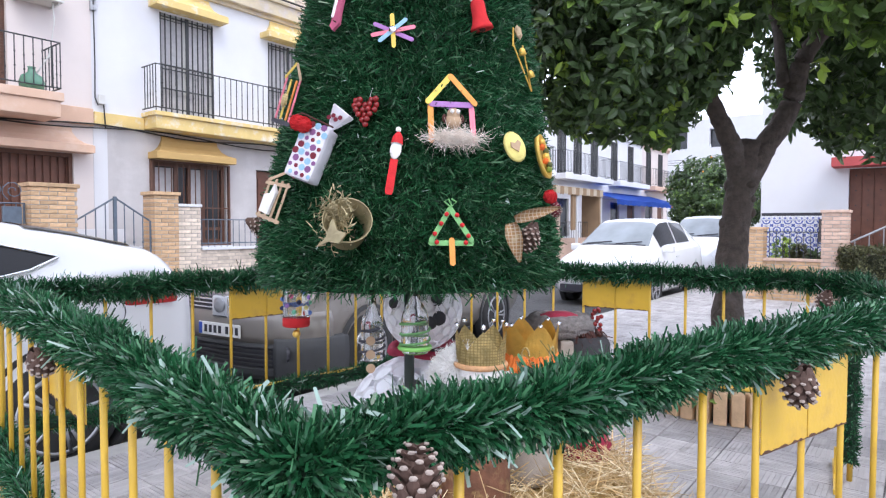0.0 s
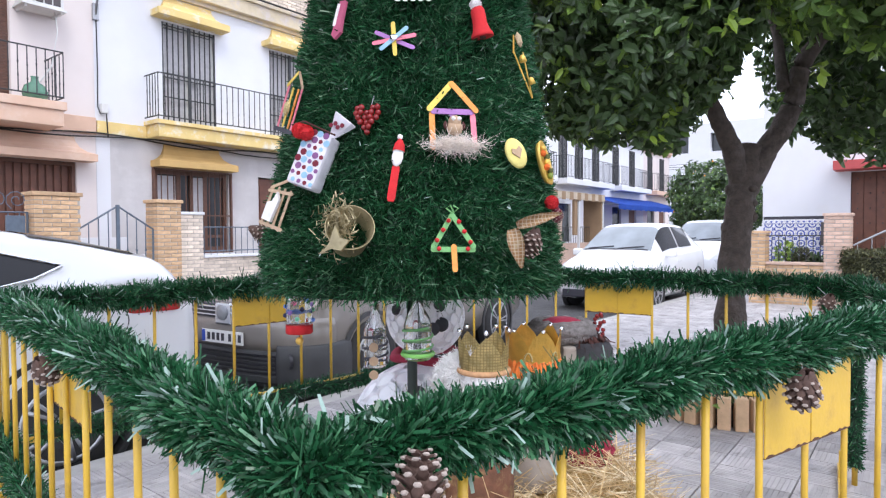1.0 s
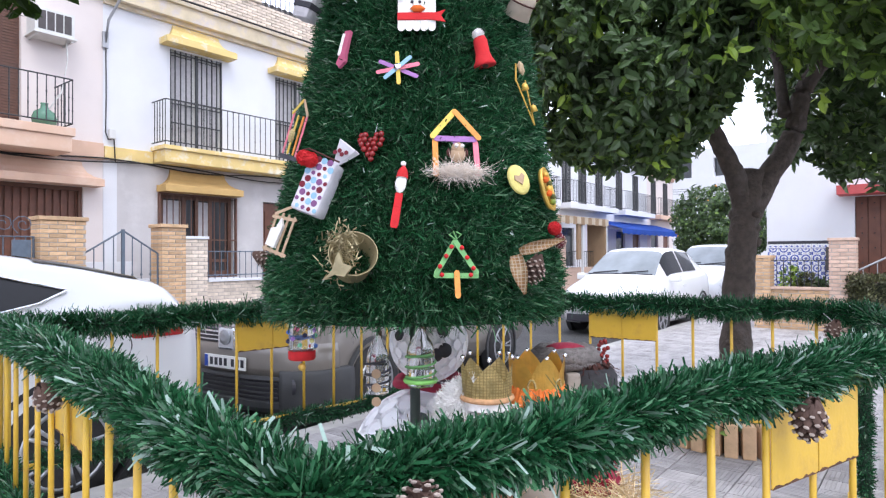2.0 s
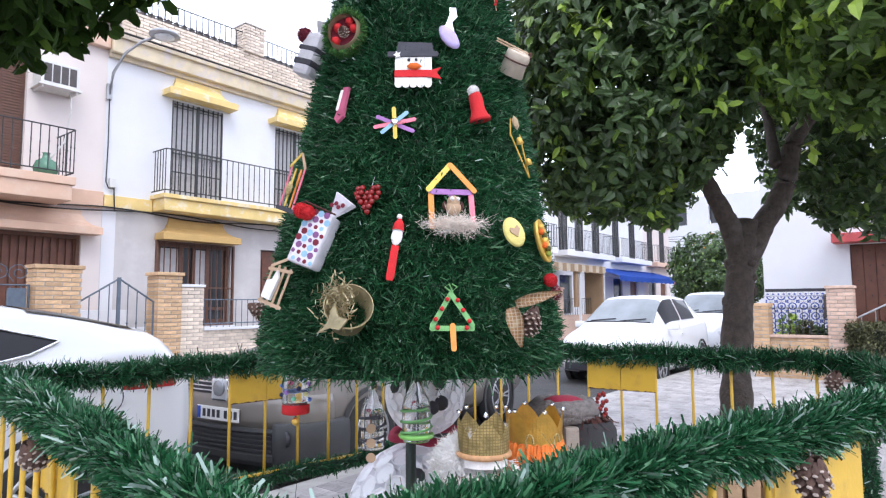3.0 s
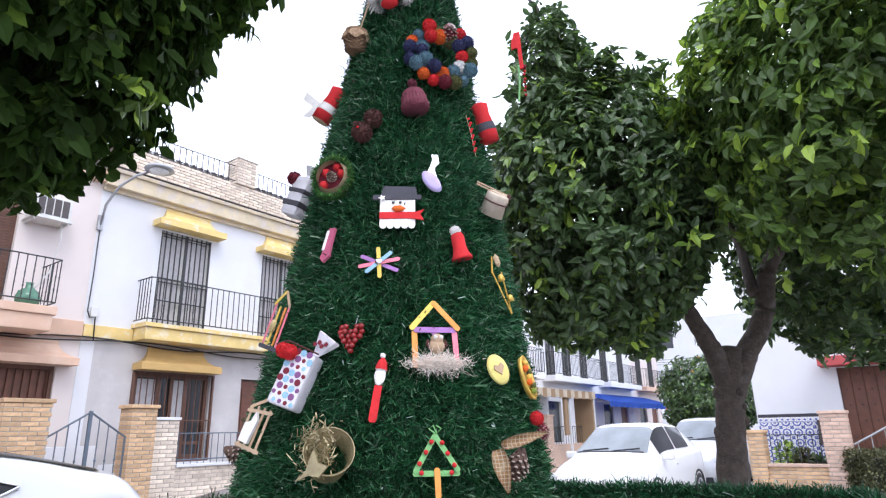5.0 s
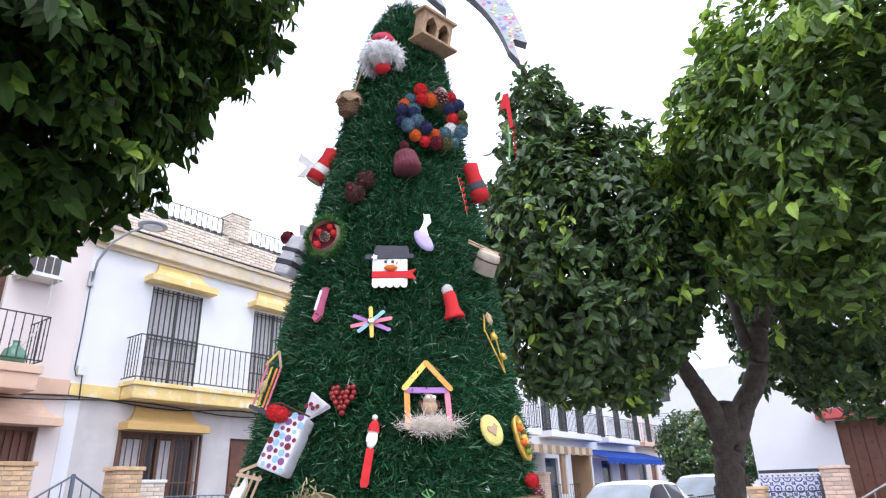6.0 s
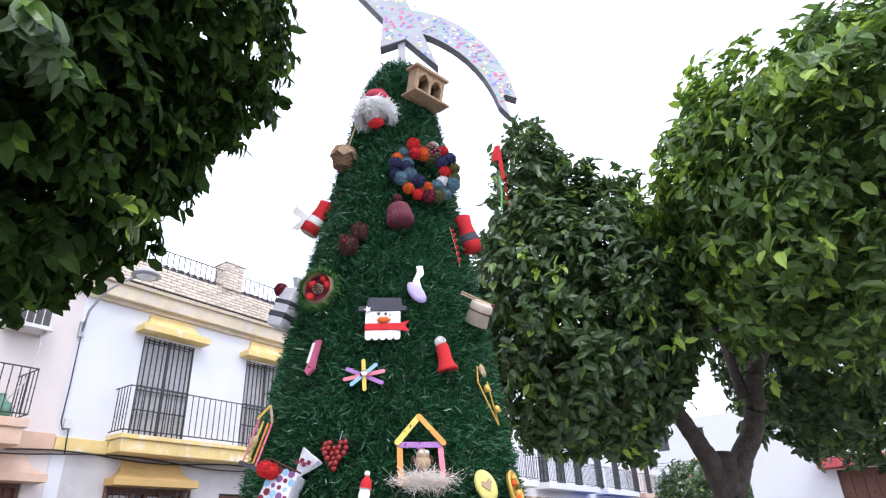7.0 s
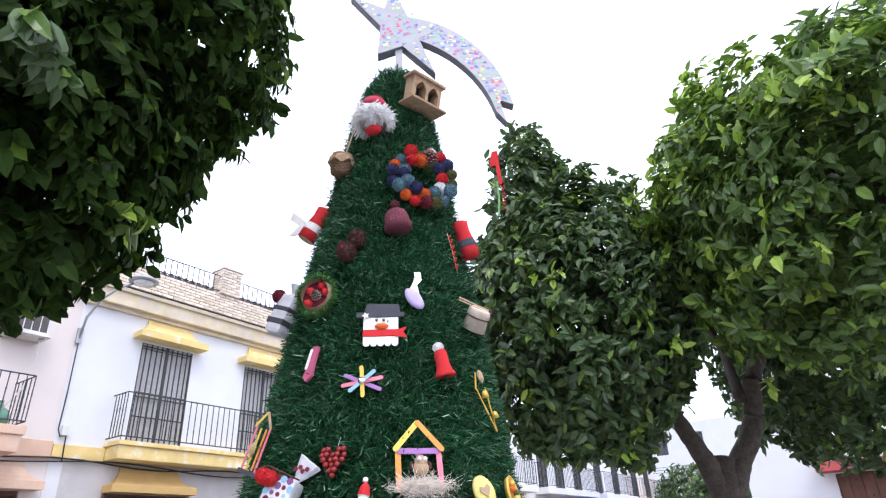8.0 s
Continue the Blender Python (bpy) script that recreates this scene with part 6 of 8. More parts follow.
tagged(raw("straw_nest", v, f.tolist(), RAFFIA, o, "pale shredded raffia"), kind="stuff")

# triangle tree of sticks
o = ornament("stick_tree", "green lolly-stick triangle tree with red beads", "ornament", -75, 1.345)
stick(o, -0.07, -0.045, 0.004, 0.07, STICK_G, 0.017)
stick(o, -0.004, 0.07, 0.07, -0.045, STICK_G, 0.017, -0.003)
stick(o, -0.075, -0.045, 0.075, -0.048, STICK_G, 0.017, 0.003)
stick(o, 0.0, -0.12, 0.0, -0.03, STICK_O, 0.018, -0.004)
for x, z in ((-0.05, -0.045), (0.045, -0.047), (-0.055, -0.018), (-0.033, 0.015), (-0.014, 0.045), (0.02, 0.042), (0.036, 0.01), (0.055, -0.025)):
    part("bead", ball(bmesh.new(), x, -0.008, z, 0.0085, sub=1), FELT_RED, o, smooth=True)
part("bow", tubes([[(0, -0.006, 0.07), (-0.02, -0.008, 0.085), (-0.005, -0.006, 0.095), (0.005, -0.006, 0.07), (0.02, -0.008, 0.085), (0.004, -0.006, 0.095)]], 0.003, 5), STICK_G, o)

# bearded stick figure stays one plain form
bm = bmesh.new()
prism([(-0.013, -0.105), (-0.009, -0.116), (0.009, -0.116), (0.013, -0.105), (0.012, -0.0), (-0.012, -0.0)], 0.006, bm=bm)
ball(bm, 0, -0.004, 0.03, 0.021, 0.9, 0.5, 1.5, 2)
spin([(0.02, 0.05), (0.016, 0.075), (0.006, 0.09)], 10, bm=bm)
ball(bm, -0.002, -0.002, 0.098, 0.01, sub=1)
me = part("stick_figure", bm, FELT_RED, None, smooth=False)
me.data.materials.append(FELT_WHITE)
for pg in me.data.polygons:
    pg.material_index = 1 if 0.0 < pg.center.z < 0.055 or pg.center.z > 0.089 else 0
me.matrix_basis = on_tree(-93, 1.565, 0.05, 8)
tagged(me, "slim red and white lolly-stick figure with a pointed cap", "ornament", "ornaments on the christmas tree")

# polka-dot gift
DOT = [WINE, STICK_B, cloth("plum_dot", (0.2, 0.08, 0.2))]
PAPER = cloth("white_gift_paper", (0.64, 0.63, 0.68), 0.5)
o = ornament("gift_parcel", "white gift parcel with coloured polka dots and red pompom", "ornament", -122, 1.6, 0.06, 17, yaw=16)
part("box", boxes((-0.052, 0.052, -0.04, 0.03, -0.105, 0.085), bevel=0.012), PAPER, o, "white polka-dot paper")
rnd = random.Random(6)
for i in range(5):
    for j in range(8):
        x, z = -0.046 + 0.023 * i + (0.0115 if j % 2 else 0) - 0.004, -0.09 + 0.024 * j
        if abs(x) < 0.044:
            r = rnd.choice((0.0075, 0.0115))
            part("dot", spin([(r, 0), (r, 0.0012)], 10, Matrix.Translation((x, -0.04, z)) @ Matrix.Rotation(radians(90), 4, "X")), DOT[(i + 2 * j) % 3], o)
bm = spin([(0.016, 0.085), (0.012, 0.095), (0.03, 0.128), (0.047, 0.165), (0.043, 0.168), (0.02, 0.122)], 9, Matrix.Rotation(radians(18), 4, "Y"), close=False)
for q in bm.verts:
    q.co.y *= 0.55
part("paper_twist", bm, PAPER, o)
for k in range(4):
    part("twist_dot", spin([(0.008, 0), (0.008, 0.0015)], 8, Matrix.Translation((0.022 + 0.013 * k, -0.024, 0.12 + 0.01 * (k % 2))) @ Matrix.Rotation(radians(90), 4, "X")), WINE, o)
for x, s in ((-0.06, 1), (-0.035, 2)):
    pom(o, x, -0.055, 0.065, 0.027, FELT_RED, s, label="red wool pompom")
part("twine", tubes([[(-0.12, -0.02, 0.08), (-0.06, -0.05, 0.1), (0.0, -0.045, 0.095), (0.06, -0.04, 0.09)]], 0.003, 5), BROWN_WOOL, o)

# heart of berries
o = ornament("berry_heart", "heart of shiny dark red berries", "ornament", -104, 1.73)
BERRY = mat("red_berry", (0.22, 0.015, 0.015), 0.25, var=0.3, scale=60, bump=0)
i = 0
for row, xs in ((0.03, (-0.032, -0.018, 0.014, 0.03)), (0.015, (-0.036, -0.02, -0.004, 0.012, 0.03)), (0.0, (-0.028, -0.01, 0.008, 0.025)), (-0.015, (-0.02, -0.004, 0.014)), (-0.03, (-0.01, 0.006)), (-0.044, (0.0,))):
    for x in xs:
        part("berry", ball(bmesh.new(), x * 1.15, -0.008 * (i % 2), row * 1.1, 0.0105, sub=2), BERRY, o, smooth=True)
        i += 1
part("hanger", tubes([[(0.01, 0, 0.04), (0.015, 0.005, 0.075)]], 0.0015, 4), METAL_GREY, o)

# gilt tin with dried flowers
GILT = mat("dull_gilt", (0.4, 0.34, 0.2), 0.4, metal=0.6, var=0.25, scale=20, bump=0.3)
o = ornament("gilt_tin", "gold-painted tin filled with gilded dried flowers", "ornament", -106, 1.35, 0.06, 0, 0)
tip = Matrix.Rotation(radians(62), 4, "X") @ Matrix.Rotation(radians(25), 4, "Y")
bm = spin([(0.06, -0.05), (0.075, 0.05), (0.078, 0.05), (0.07, 0.045), (0.055, -0.04)], 24, tip, close=False)
part("tin", bm, GILT, o, smooth=True)
rng = np.random.default_rng(3)
k = 420
p = rng.normal(0, 1, (k, 3)) * [0.03, 0.014, 0.035] + [-0.015, -0.05, 0.025]
v, f = strips(p, unit(rng.normal(size=(k, 3)) + [0, -0.3, 0.5]), rng.uniform(0.01, 0.035, k), rng.uniform(0.002, 0.005, k), rng, 0.4)
tagged(raw("dried_sprig", v, f.tolist(), GILT, o, "gilded dried flower heads"), kind="stuff")
part("gilt_bird", prism([(-0.06, -0.06), (-0.03, -0.035), (-0.005, 0.03), (0.01, -0.01), (0.04, -0.02), (0.015, -0.05), (-0.02, -0.045)], 0.01, Matrix.Translation((0, -0.085, 0))), GILT, o)

# sled of bare sticks
o = ornament("stick_sled", "small sled of bare wooden sticks with a white tag", "ornament", -139, 1.45, 0.06, 14, yaw=22)
for k in range(4):
    stick(o, -0.045 + 0.028 * k, -0.085, -0.045 + 0.028 * k, 0.065, STICK_N, 0.01)
stick(o, -0.06, 0.04, 0.055, 0.055, STICK_N, 0.012, -0.004)
stick(o, -0.055, -0.075, 0.06, -0.075, STICK_N, 0.012, -0.004)
stick(o, -0.055, 0.05, 0.05, 0.12, STICK_N, 0.01, -0.002)
part("tag", prism([(-0.03, -0.06), (0.012, -0.062), (0.018, 0.02), (0.0, 0.045), (-0.008, 0.01), (-0.03, 0.0)], 0.012, Matrix.Translation((-0.005, -0.012, 0))), FELT_WHITE, o)
pom(o, 0.055, -0.005, 0.1, 0.014, STICK_P, 4)

# picture frame of sticks
o = ornament("stick_lantern", "small house-shaped lantern of coloured lolly sticks", "ornament", -147, 1.825, 0.05, 14, yaw=12)
stick(o, -0.05, -0.1, -0.05, 0.07, STICK_P, 0.012)
stick(o, 0.05, -0.1, 0.05, 0.07, STICK_P, 0.012)
stick(o, -0.07, -0.1, 0.07, -0.1, FELT_GREY, 0.016, -0.003)
stick(o, -0.06, 0.06, 0.0, 0.12, STICK_Y, 0.012, -0.003)
stick(o, 0.06, 0.06, 0.0, 0.12, STICK_N, 0.012, -0.003)
stick(o, -0.02, -0.09, -0.02, 0.06, STICK_Y, 0.012, 0.003)
stick(o, 0.02, -0.09, 0.02, 0.06, STICK_O, 0.012, 0.003)
part("flower", ball(bmesh.new(), 0.0, -0.012, -0.02, 0.022, 1, 0.4, 1.4, 1), GOLD_CLOTH, o)

for a, z, sz, lab in ((-163, 1.35, 0.09, "dark pine cone wired to the tree's side"),):
    o = ornament("pine_cone", lab, "pine cone", a, z, 0.04)
    pine_cone(o, Matrix.Rotation(radians(70), 4, "X"), sz)

# ribbon with cone
o = ornament("ribbon_bow", "checked brown ribbon loops round a pine cone", "ornament", -53, 1.325, 0.06, 0, 5, yaw=-25)
BROWN_CLOTH = cloth("coarse_brown_sackcloth", (0.4, 0.27, 0.17), scale=40, bump=0.7, bscale=150, var=0.2)
PLAID = mat("checked_ribbon", (0.42, 0.24, 0.11), 0.8, var=0.3, scale=60, bump=0.2, stain=(0.6, 0.48, 0.3), amount=0.8, sscale=45)


def checks(m, colour, scale, thick):
    """Woven cross lines laid over a cloth."""
    n, l = m.node_tree.nodes, m.node_tree.links
    p = n["Principled BSDF"]
    old = p.inputs["Base Color"].links[0].from_socket
    co = n.new("ShaderNodeTexCoord")
    for axis in ("X", "Z"):
        w = n.new("ShaderNodeTexWave")
        w.bands_direction = axis
        w.inputs["Scale"].default_value, w.inputs["Distortion"].default_value = scale, 0.6
        l.new(co.outputs["Object"], w.inputs["Vector"])
        cut = n.new("ShaderNodeMapRange")
        cut.inputs[1].default_value, cut.inputs[2].default_value, cut.inputs[4].default_value = thick, thick + 0.1, 0.8
        l.new(w.outputs["Fac"], cut.inputs[0])
        mix = n.new("ShaderNodeMixRGB")
        mix.inputs[2].default_value = (*colour, 1)
        l.new(cut.outputs[0], mix.inputs[0])
        l.new(old, mix.inputs[1])
        old = mix.outputs[0]
    l.new(old, p.inputs["Base Color"])


checks(PLAID, (0.7, 0.6, 0.45), 28, 0.82)


def loop(ob, x0, z0, ang, length, w, name="ribbon_loop"):
    bm = bmesh.new()
    rows = []
    for i in range(9):
        s = i / 8
        half = w * math.sin(math.pi * min(1, 0.12 + s * 0.83)) ** 0.7 * (1 - 0.55 * s)
        rows.append([(s * length, -0.02 * math.sin(math.pi * s) - 0.012 * abs(h), h * half) for h in (-1, -0.5, 0, 0.5, 1)])
    vs = [[bm.verts.new(p) for p in r] for r in rows]
    for r0, r1 in zip(vs, vs[1:]):
        for k in range(4):
            bm.faces.new((r0[k], r0[k + 1], r1[k + 1], r1[k]))
    bmesh.ops.solidify(bm, geom=bm.faces[:], thickness=0.003)
    bm.transform(Matrix.Translation((x0, -0.05, z0)) @ Matrix.Rotation(radians(-18), 4, "Z") @ Matrix.Rotation(radians(-ang), 4, "Y"))
    part(name, bm, PLAID, ob, "checked brown woven ribbon", smooth=True)


loop(o, -0.02, 0.045, 12, 0.15, 0.024)
loop(o, -0.035, 0.035, -80, 0.13, 0.034)
pine_cone(o, Matrix.Translation((0.025, -0.05, -0.015)) @ Matrix.Rotation(radians(25), 4, "Y"), 0.095)

# felt avocado-shaped bauble, tray, flowers
o = ornament("felt_bauble", "pale yellow oval felt bauble with a brown heart", "ornament", -50, 1.62, 0.05, -18, yaw=-20)
part("disc", spin([(0.01, 0), (0.04, 0.003), (0.046, 0.01), (0.04, 0.017), (0.01, 0.02)], 22, Matrix.Diagonal((0.85, 1, 1.2, 1)) @ Matrix.Rotation(radians(90), 4, "X")), YELLOW_FELT, o, smooth=True)
part("heart", prism([(0.0, -0.022), (0.02, 0.004), (0.014, 0.018), (0.0, 0.01), (-0.014, 0.018), (-0.02, 0.004)], 0.006, Matrix.Translation((0, -0.022, 0.0))), CARD, o)
o = ornament("gilt_tray", "gold oval tray holding green and gold baubles", "ornament", -33, 1.6, 0.05, -14)
part("tray", spin([(0.01, -0.005), (0.05, 0.0), (0.055, 0.018), (0.048, 0.018), (0.04, 0.006), (0.01, 0.003)], 24, Matrix.Diagonal((0.75, 1, 1.5, 1)) @ Matrix.Rotation(radians(90), 4, "X")), GOLD, o, smooth=True)
for k in range(7):
    part("bauble", ball(bmesh.new(), 0.013 * math.sin(k * 2.1), -0.02, -0.05 + 0.017 * k, 0.013, sub=1), (mat("green_bauble", (0.16, 0.22, 0.03), 0.3, var=0.2) if k == 0 else (GOLD, OLIVE, ORANGE_W)[k % 3]), o, smooth=True)
o = ornament("red_flower_cone", "small pine cone with a red felt flower", "ornament", -29, 1.43, 0.06)
pom(o, -0.02, 0, 0.03, 0.026, FELT_RED, 8, "flower")
pine_cone(o, Matrix.Translation((0.015, 0, -0.015)), 0.06, WINE)

# bell, slipper, drum
o = ornament("felt_bell", "red felt bell with a white pompom on top", "ornament", -62, 2.07, 0.055, -12, 2)
part("bell", spin([(0.018, 0.048), (0.024, 0.035), (0.025, -0.01), (0.03, -0.03), (0.038, -0.044), (0.039, -0.054), (0.026, -0.05)], 22), FELT_RED, o, smooth=True)
pom(o, -0.003, 0, 0.055, 0.022, FELT_WHITE, 3)
part("clapper", ball(bmesh.new(), 0, 0, -0.05, 0.012, sub=1), BROWN_WOOL, o)
o = ornament("felt_slipper", "tiny lilac felt slipper with a silver bow", "ornament", -74, 2.36, 0.05, 18)
part("sole", spin([(0.005, 0), (0.03, 0.003), (0.034, 0.012), (0.026, 0.022), (0.005, 0.024)], 20, Matrix.Translation((0.01, 0, -0.04)) @ Matrix.Rotation(radians(38), 4, "Y") @ Matrix.Diagonal((1.5, 1.1, 0.95, 1)) @ Matrix.Rotation(radians(80), 4, "X")), LILAC, o, smooth=True)
part("silver_bow", prism([(-0.02, 0.085), (0.004, 0.095), (0.018, 0.06), (0.006, 0.03), (0.022, 0.0), (0.035, -0.03), (0.012, -0.045), (0.0, -0.03), (-0.018, -0.02), (-0.012, 0.03), (-0.01, 0.06)], 0.012), CHROME, o, "crumpled silver ribbon")
o = ornament("linen_drum", "cream linen drum with two wooden sticks", "ornament", -36, 2.29, 0.07, 10, 0, yaw=-30)
part("drum", spin([(0.01, 0.045), (0.045, 0.045), (0.048, 0.04), (0.048, 0.012), (0.044, 0.008), (0.052, -0.045), (0.04, -0.045)], 20, Matrix.Rotation(radians(38), 4, "X")), BEIGE_FELT, o, smooth=True)
part("cord", spin([(0.049, 0.008), (0.052, 0.011), (0.049, 0.014)], 20, Matrix.Rotation(radians(38), 4, "X"), close=False), BROWN_WOOL, o)
for k in (0, 1):
    st = part("drumstick", tubes([[(-0.1, -0.02, 0.06 - 0.01 * k), (0.03, -0.045, 0.03 - 0.012 * k)]], 0.003, 6), STICK_N, o)
    part("knob", ball(bmesh.new(), 0.035, -0.047, 0.028 - 0.012 * k, 0.01, sub=1), BROWN_WOOL, st, smooth=True)
o = ornament("gilt_triangle", "gold stick triangle hung with small bells", "ornament", -40, 1.95, 0.05, -12, yaw=6)
stick(o, -0.035, 0.05, 0.03, -0.12, GOLD, 0.008)
stick(o, 0.045, 0.05, 0.03, -0.12, GOLD, 0.008)
stick(o, -0.04, 0.04, 0.0, 0.11, GOLD, 0.008)
for x, z in ((0.0, 0.02), (0.03, -0.06)):
    part("bell", spin([(0.004, 0.014), (0.01, 0.008), (0.014, -0.012)], 12, Matrix.Translation((x, -0.012, z))), GOLD, o, smooth=True)
part("bow", ball(bmesh.new(), 0.012, -0.01, 0.09, 0.022, 0.9, 0.5, 1.3, 1), BURLAP, o)

# ring of moss with cone, teddy, black and white parcel, stocking
o = ornament("moss_ring", "round tin edged with green moss holding a cone", "ornament", -125, 2.37, 0.07, 20, 0, yaw=25)
rng = np.random.default_rng(12)
k = 1500
a = rng.uniform(0, 2 * np.pi, k)
p = np.stack([np.cos(a) * 0.066, rng.uniform(-0.03, 0.03, k), np.sin(a) * 0.074], 1)
v, f = strips(p, unit(np.stack([np.cos(a), rng.normal(0, 0.5, k), np.sin(a)], 1)), rng.uniform(0.01, 0.022, k), np.full(k, 0.003), rng)
tagged(raw("moss", v, f.tolist(), leafy("moss", (0.03, 0.12, 0.02), (0.1, 0.25, 0.05), 0.8, 0.2, 0.1), o, "green moss edging"), kind="stuff")
part("tin", spin([(0.055, 0.03), (0.066, -0.032), (0.062, -0.032), (0.052, 0.025)], 24, Matrix.Diagonal((1, 1, 1.1, 1)) @ Matrix.Rotation(radians(-90), 4, "X") @ Matrix.Scale(-1, 4, (0, 0, 1)), close=False), BURLAP, o)
part("backing", spin([(0.06, 0.0), (0.06, 0.004)], 20, Matrix.Translation((0, 0.01, 0)) @ Matrix.Rotation(radians(90), 4, "X")), WINE, o)
for x, z in ((-0.02, -0.04), (0.03, 0.025), (-0.03, 0.01), (0.005, 0.045)):
    part("red_ball", ball(bmesh.new(), x, -0.005, z, 0.019, sub=1), FELT_RED, o, smooth=True)
pine_cone(o, Matrix.Translation((0.0, -0.015, 0)) @ Matrix.Rotation(radians(80), 4, "X"), 0.05)
o = ornament("pompom_bear", "little bear made of two dark brown pompoms", "ornament", -110, 2.58, 0.05)
pom(o, 0.02, 0, 0.045, 0.04, BROWN_WOOL, 21)
pom(o, -0.015, -0.015, -0.025, 0.044, BROWN_WOOL, 22)
part("muzzle", ball(bmesh.new(), -0.015, -0.055, -0.03, 0.006, sub=1), FELT_RED, o, smooth=True)
for x in (-0.045, 0.015):
    part("ear", ball(bmesh.new(), x, -0.02, 0.02, 0.012, sub=1), BROWN_WOOL, o)
o = ornament("cloth_parcel", "white cloth parcel with black ribbons and red pompom", "ornament", -163, 2.39, 0.07, 14, yaw=45)
part("box", boxes((-0.045, 0.045, -0.04, 0.04, -0.1, 0.08), bevel=0.02), PAPER, o)
part("ribbon", boxes((-0.047, 0.047, -0.042, 0.042, 0.0, 0.02), (-0.047, 0.047, -0.042, 0.042, -0.06, -0.035), bevel=0.004), FELT_GREY, o, "black net ribbon")
part("cloth_top", spin([(0.04, 0.07), (0.015, 0.09), (0.035, 0.13), (0.03, 0.132)], 10), PAPER, o)
pom(o, -0.05, -0.03, 0.06, 0.032, WINE, 31, label="dark red wool pompom")
o = ornament("felt_stocking", "flat pink felt stocking", "ornament", -121, 2.09, 0.05, 10)
part("stocking", prism([(-0.014, 0.06), (0.012, 0.062), (0.016, -0.01), (0.022, -0.05), (0.0, -0.075), (-0.018, -0.06), (-0.012, -0.02)], 0.012), cloth("pink_felt", (0.45, 0.1, 0.18)), o)
part("cuff", boxes((-0.02, -0.008, -0.009, 0.009, -0.03, 0.05), bevel=0.003), FELT_WHITE, o)

# upper ornaments
o = ornament("pompom_wreath", "wreath of many coloured wool pompoms", "wreath", -63, 2.955, 0.06, yaw=-12)
COL = [FELT_RED, TEAL, NAVY, ORANGE_W, OLIVE, WINE, TEAL, FELT_WHITE, NAVY, FELT_RED]
rnd = random.Random(9)
i = 0
for ring, cnt, rr in ((0.09, 12, 0.03), (0.138, 18, 0.03)):
    for k in range(cnt):
        a = 2 * math.pi * (k + 0.5 * (ring > 0.12)) / cnt
        pom(o, ring * math.cos(a), -0.012 + rnd.uniform(-0.02, 0.02), ring * 1.05 * math.sin(a), rr * rnd.uniform(0.85, 1.12), COL[(i * 7 + rnd.randrange(3)) % 10], 100 + i)
        i += 1
pine_cone(o, Matrix.Translation((0.04, -0.03, 0.11)), 0.09, WINE)
o = ornament("knitted_beanie", "small maroon knitted beanie hat with pompom", "ornament", -83, 2.7, 0.06, -8, 5)
bm = spin([(0.05, -0.05), (0.056, -0.03), (0.055, -0.02), (0.05, -0.017), (0.05, 0.008), (0.042, 0.034), (0.02, 0.052), (0.004, 0.056)], 66)
for q in bm.verts:
    a = math.atan2(q.co.y, q.co.x)
    q.co.x *= 1 + 0.05 * math.cos(a * 22)
    q.co.y *= 1 + 0.05 * math.cos(a * 22)
part("hat", bm, MAROON, o, smooth=True)
pom(o, 0, -0.02, 0.066, 0.02, MAROON, 41)
o = ornament("yarn_beard_head", "white yarn-bearded felt head with a red knitted cap", "ornament", -109, 3.34, 0.06, -4)
bm = ball(bmesh.new(), 0, 0, 0.0, 0.06, 1, 0.8, 1.1)
part("cap", spin([(0.074, 0.03), (0.077, 0.05), (0.058, 0.095), (0.024, 0.118), (0.004, 0.122)], 22), cloth("red_knit", (0.4, 0.03, 0.06)), o, smooth=True)
part("face", bm, FELT_RED, o, smooth=True)
WHITE_YARN = leafy("white_yarn", (0.85, 0.85, 0.85), (0.9, 0.9, 0.9), 0.95, 0.3, 0.35, 0.06)
pom(o, 0.0, -0.015, -0.02, 0.066, WHITE_YARN, 91, "beard_puff", "fluffy white yarn")
rng = np.random.default_rng(15)
k = 2600
a = rng.uniform(0, 2 * np.pi, k)
p = np.stack([np.cos(a) * 0.062, np.sin(a) * 0.055 - 0.01, rng.uniform(-0.03, 0.035, k)], 1)
v, f = strips(p, unit(np.stack([np.cos(a) * 0.45, np.sin(a) * 0.5, np.full(k, -1.0)], 1) + rng.normal(0, 0.14, (k, 3))), rng.uniform(0.04, 0.075, k), np.full(k, 0.0042), rng, 0.3, 0.45)
tagged(raw("beard", v, f.tolist(), WHITE_YARN, o, "fluffy white yarn"), kind="stuff")
part("chin", ball(bmesh.new(), 0.005, -0.01, -0.1, 0.036, 1.15, 0.8, 0.6), FELT_RED, o, smooth=True)
for x in (-0.02, 0.02):
    part("eye", ball(bmesh.new(), x, -0.086, 0.022, 0.005, sub=1), FELT_GREY, o)
pom(o, 0.02, 0, 0.128, 0.024, cloth("red_yarn", (0.3, 0.03, 0.04)), 44)
WICKER = cloth("wicker", (0.2, 0.12, 0.07), scale=60, bump=0.8, bscale=90)
o = ornament("wicker_basket", "little brown wicker basket with a cloth lid", "ornament", -139, 3.11, 0.06, 8, 0)
bm = spin([(0.04, -0.06), (0.052, 0.02), (0.046, 0.02)], 18)
part("basket", bm, WICKER, o)
for k in range(9):
    r = 0.042 + 0.0014 * k
    part("weave", tubes([[((r + 0.002 * (-1) ** (j + k)) * math.cos(j * math.pi / 12), (r + 0.002 * (-1) ** (j + k)) * math.sin(j * math.pi / 12), -0.055 + 0.0085 * k) for j in range(25)]], 0.0042, 5), WICKER, o)
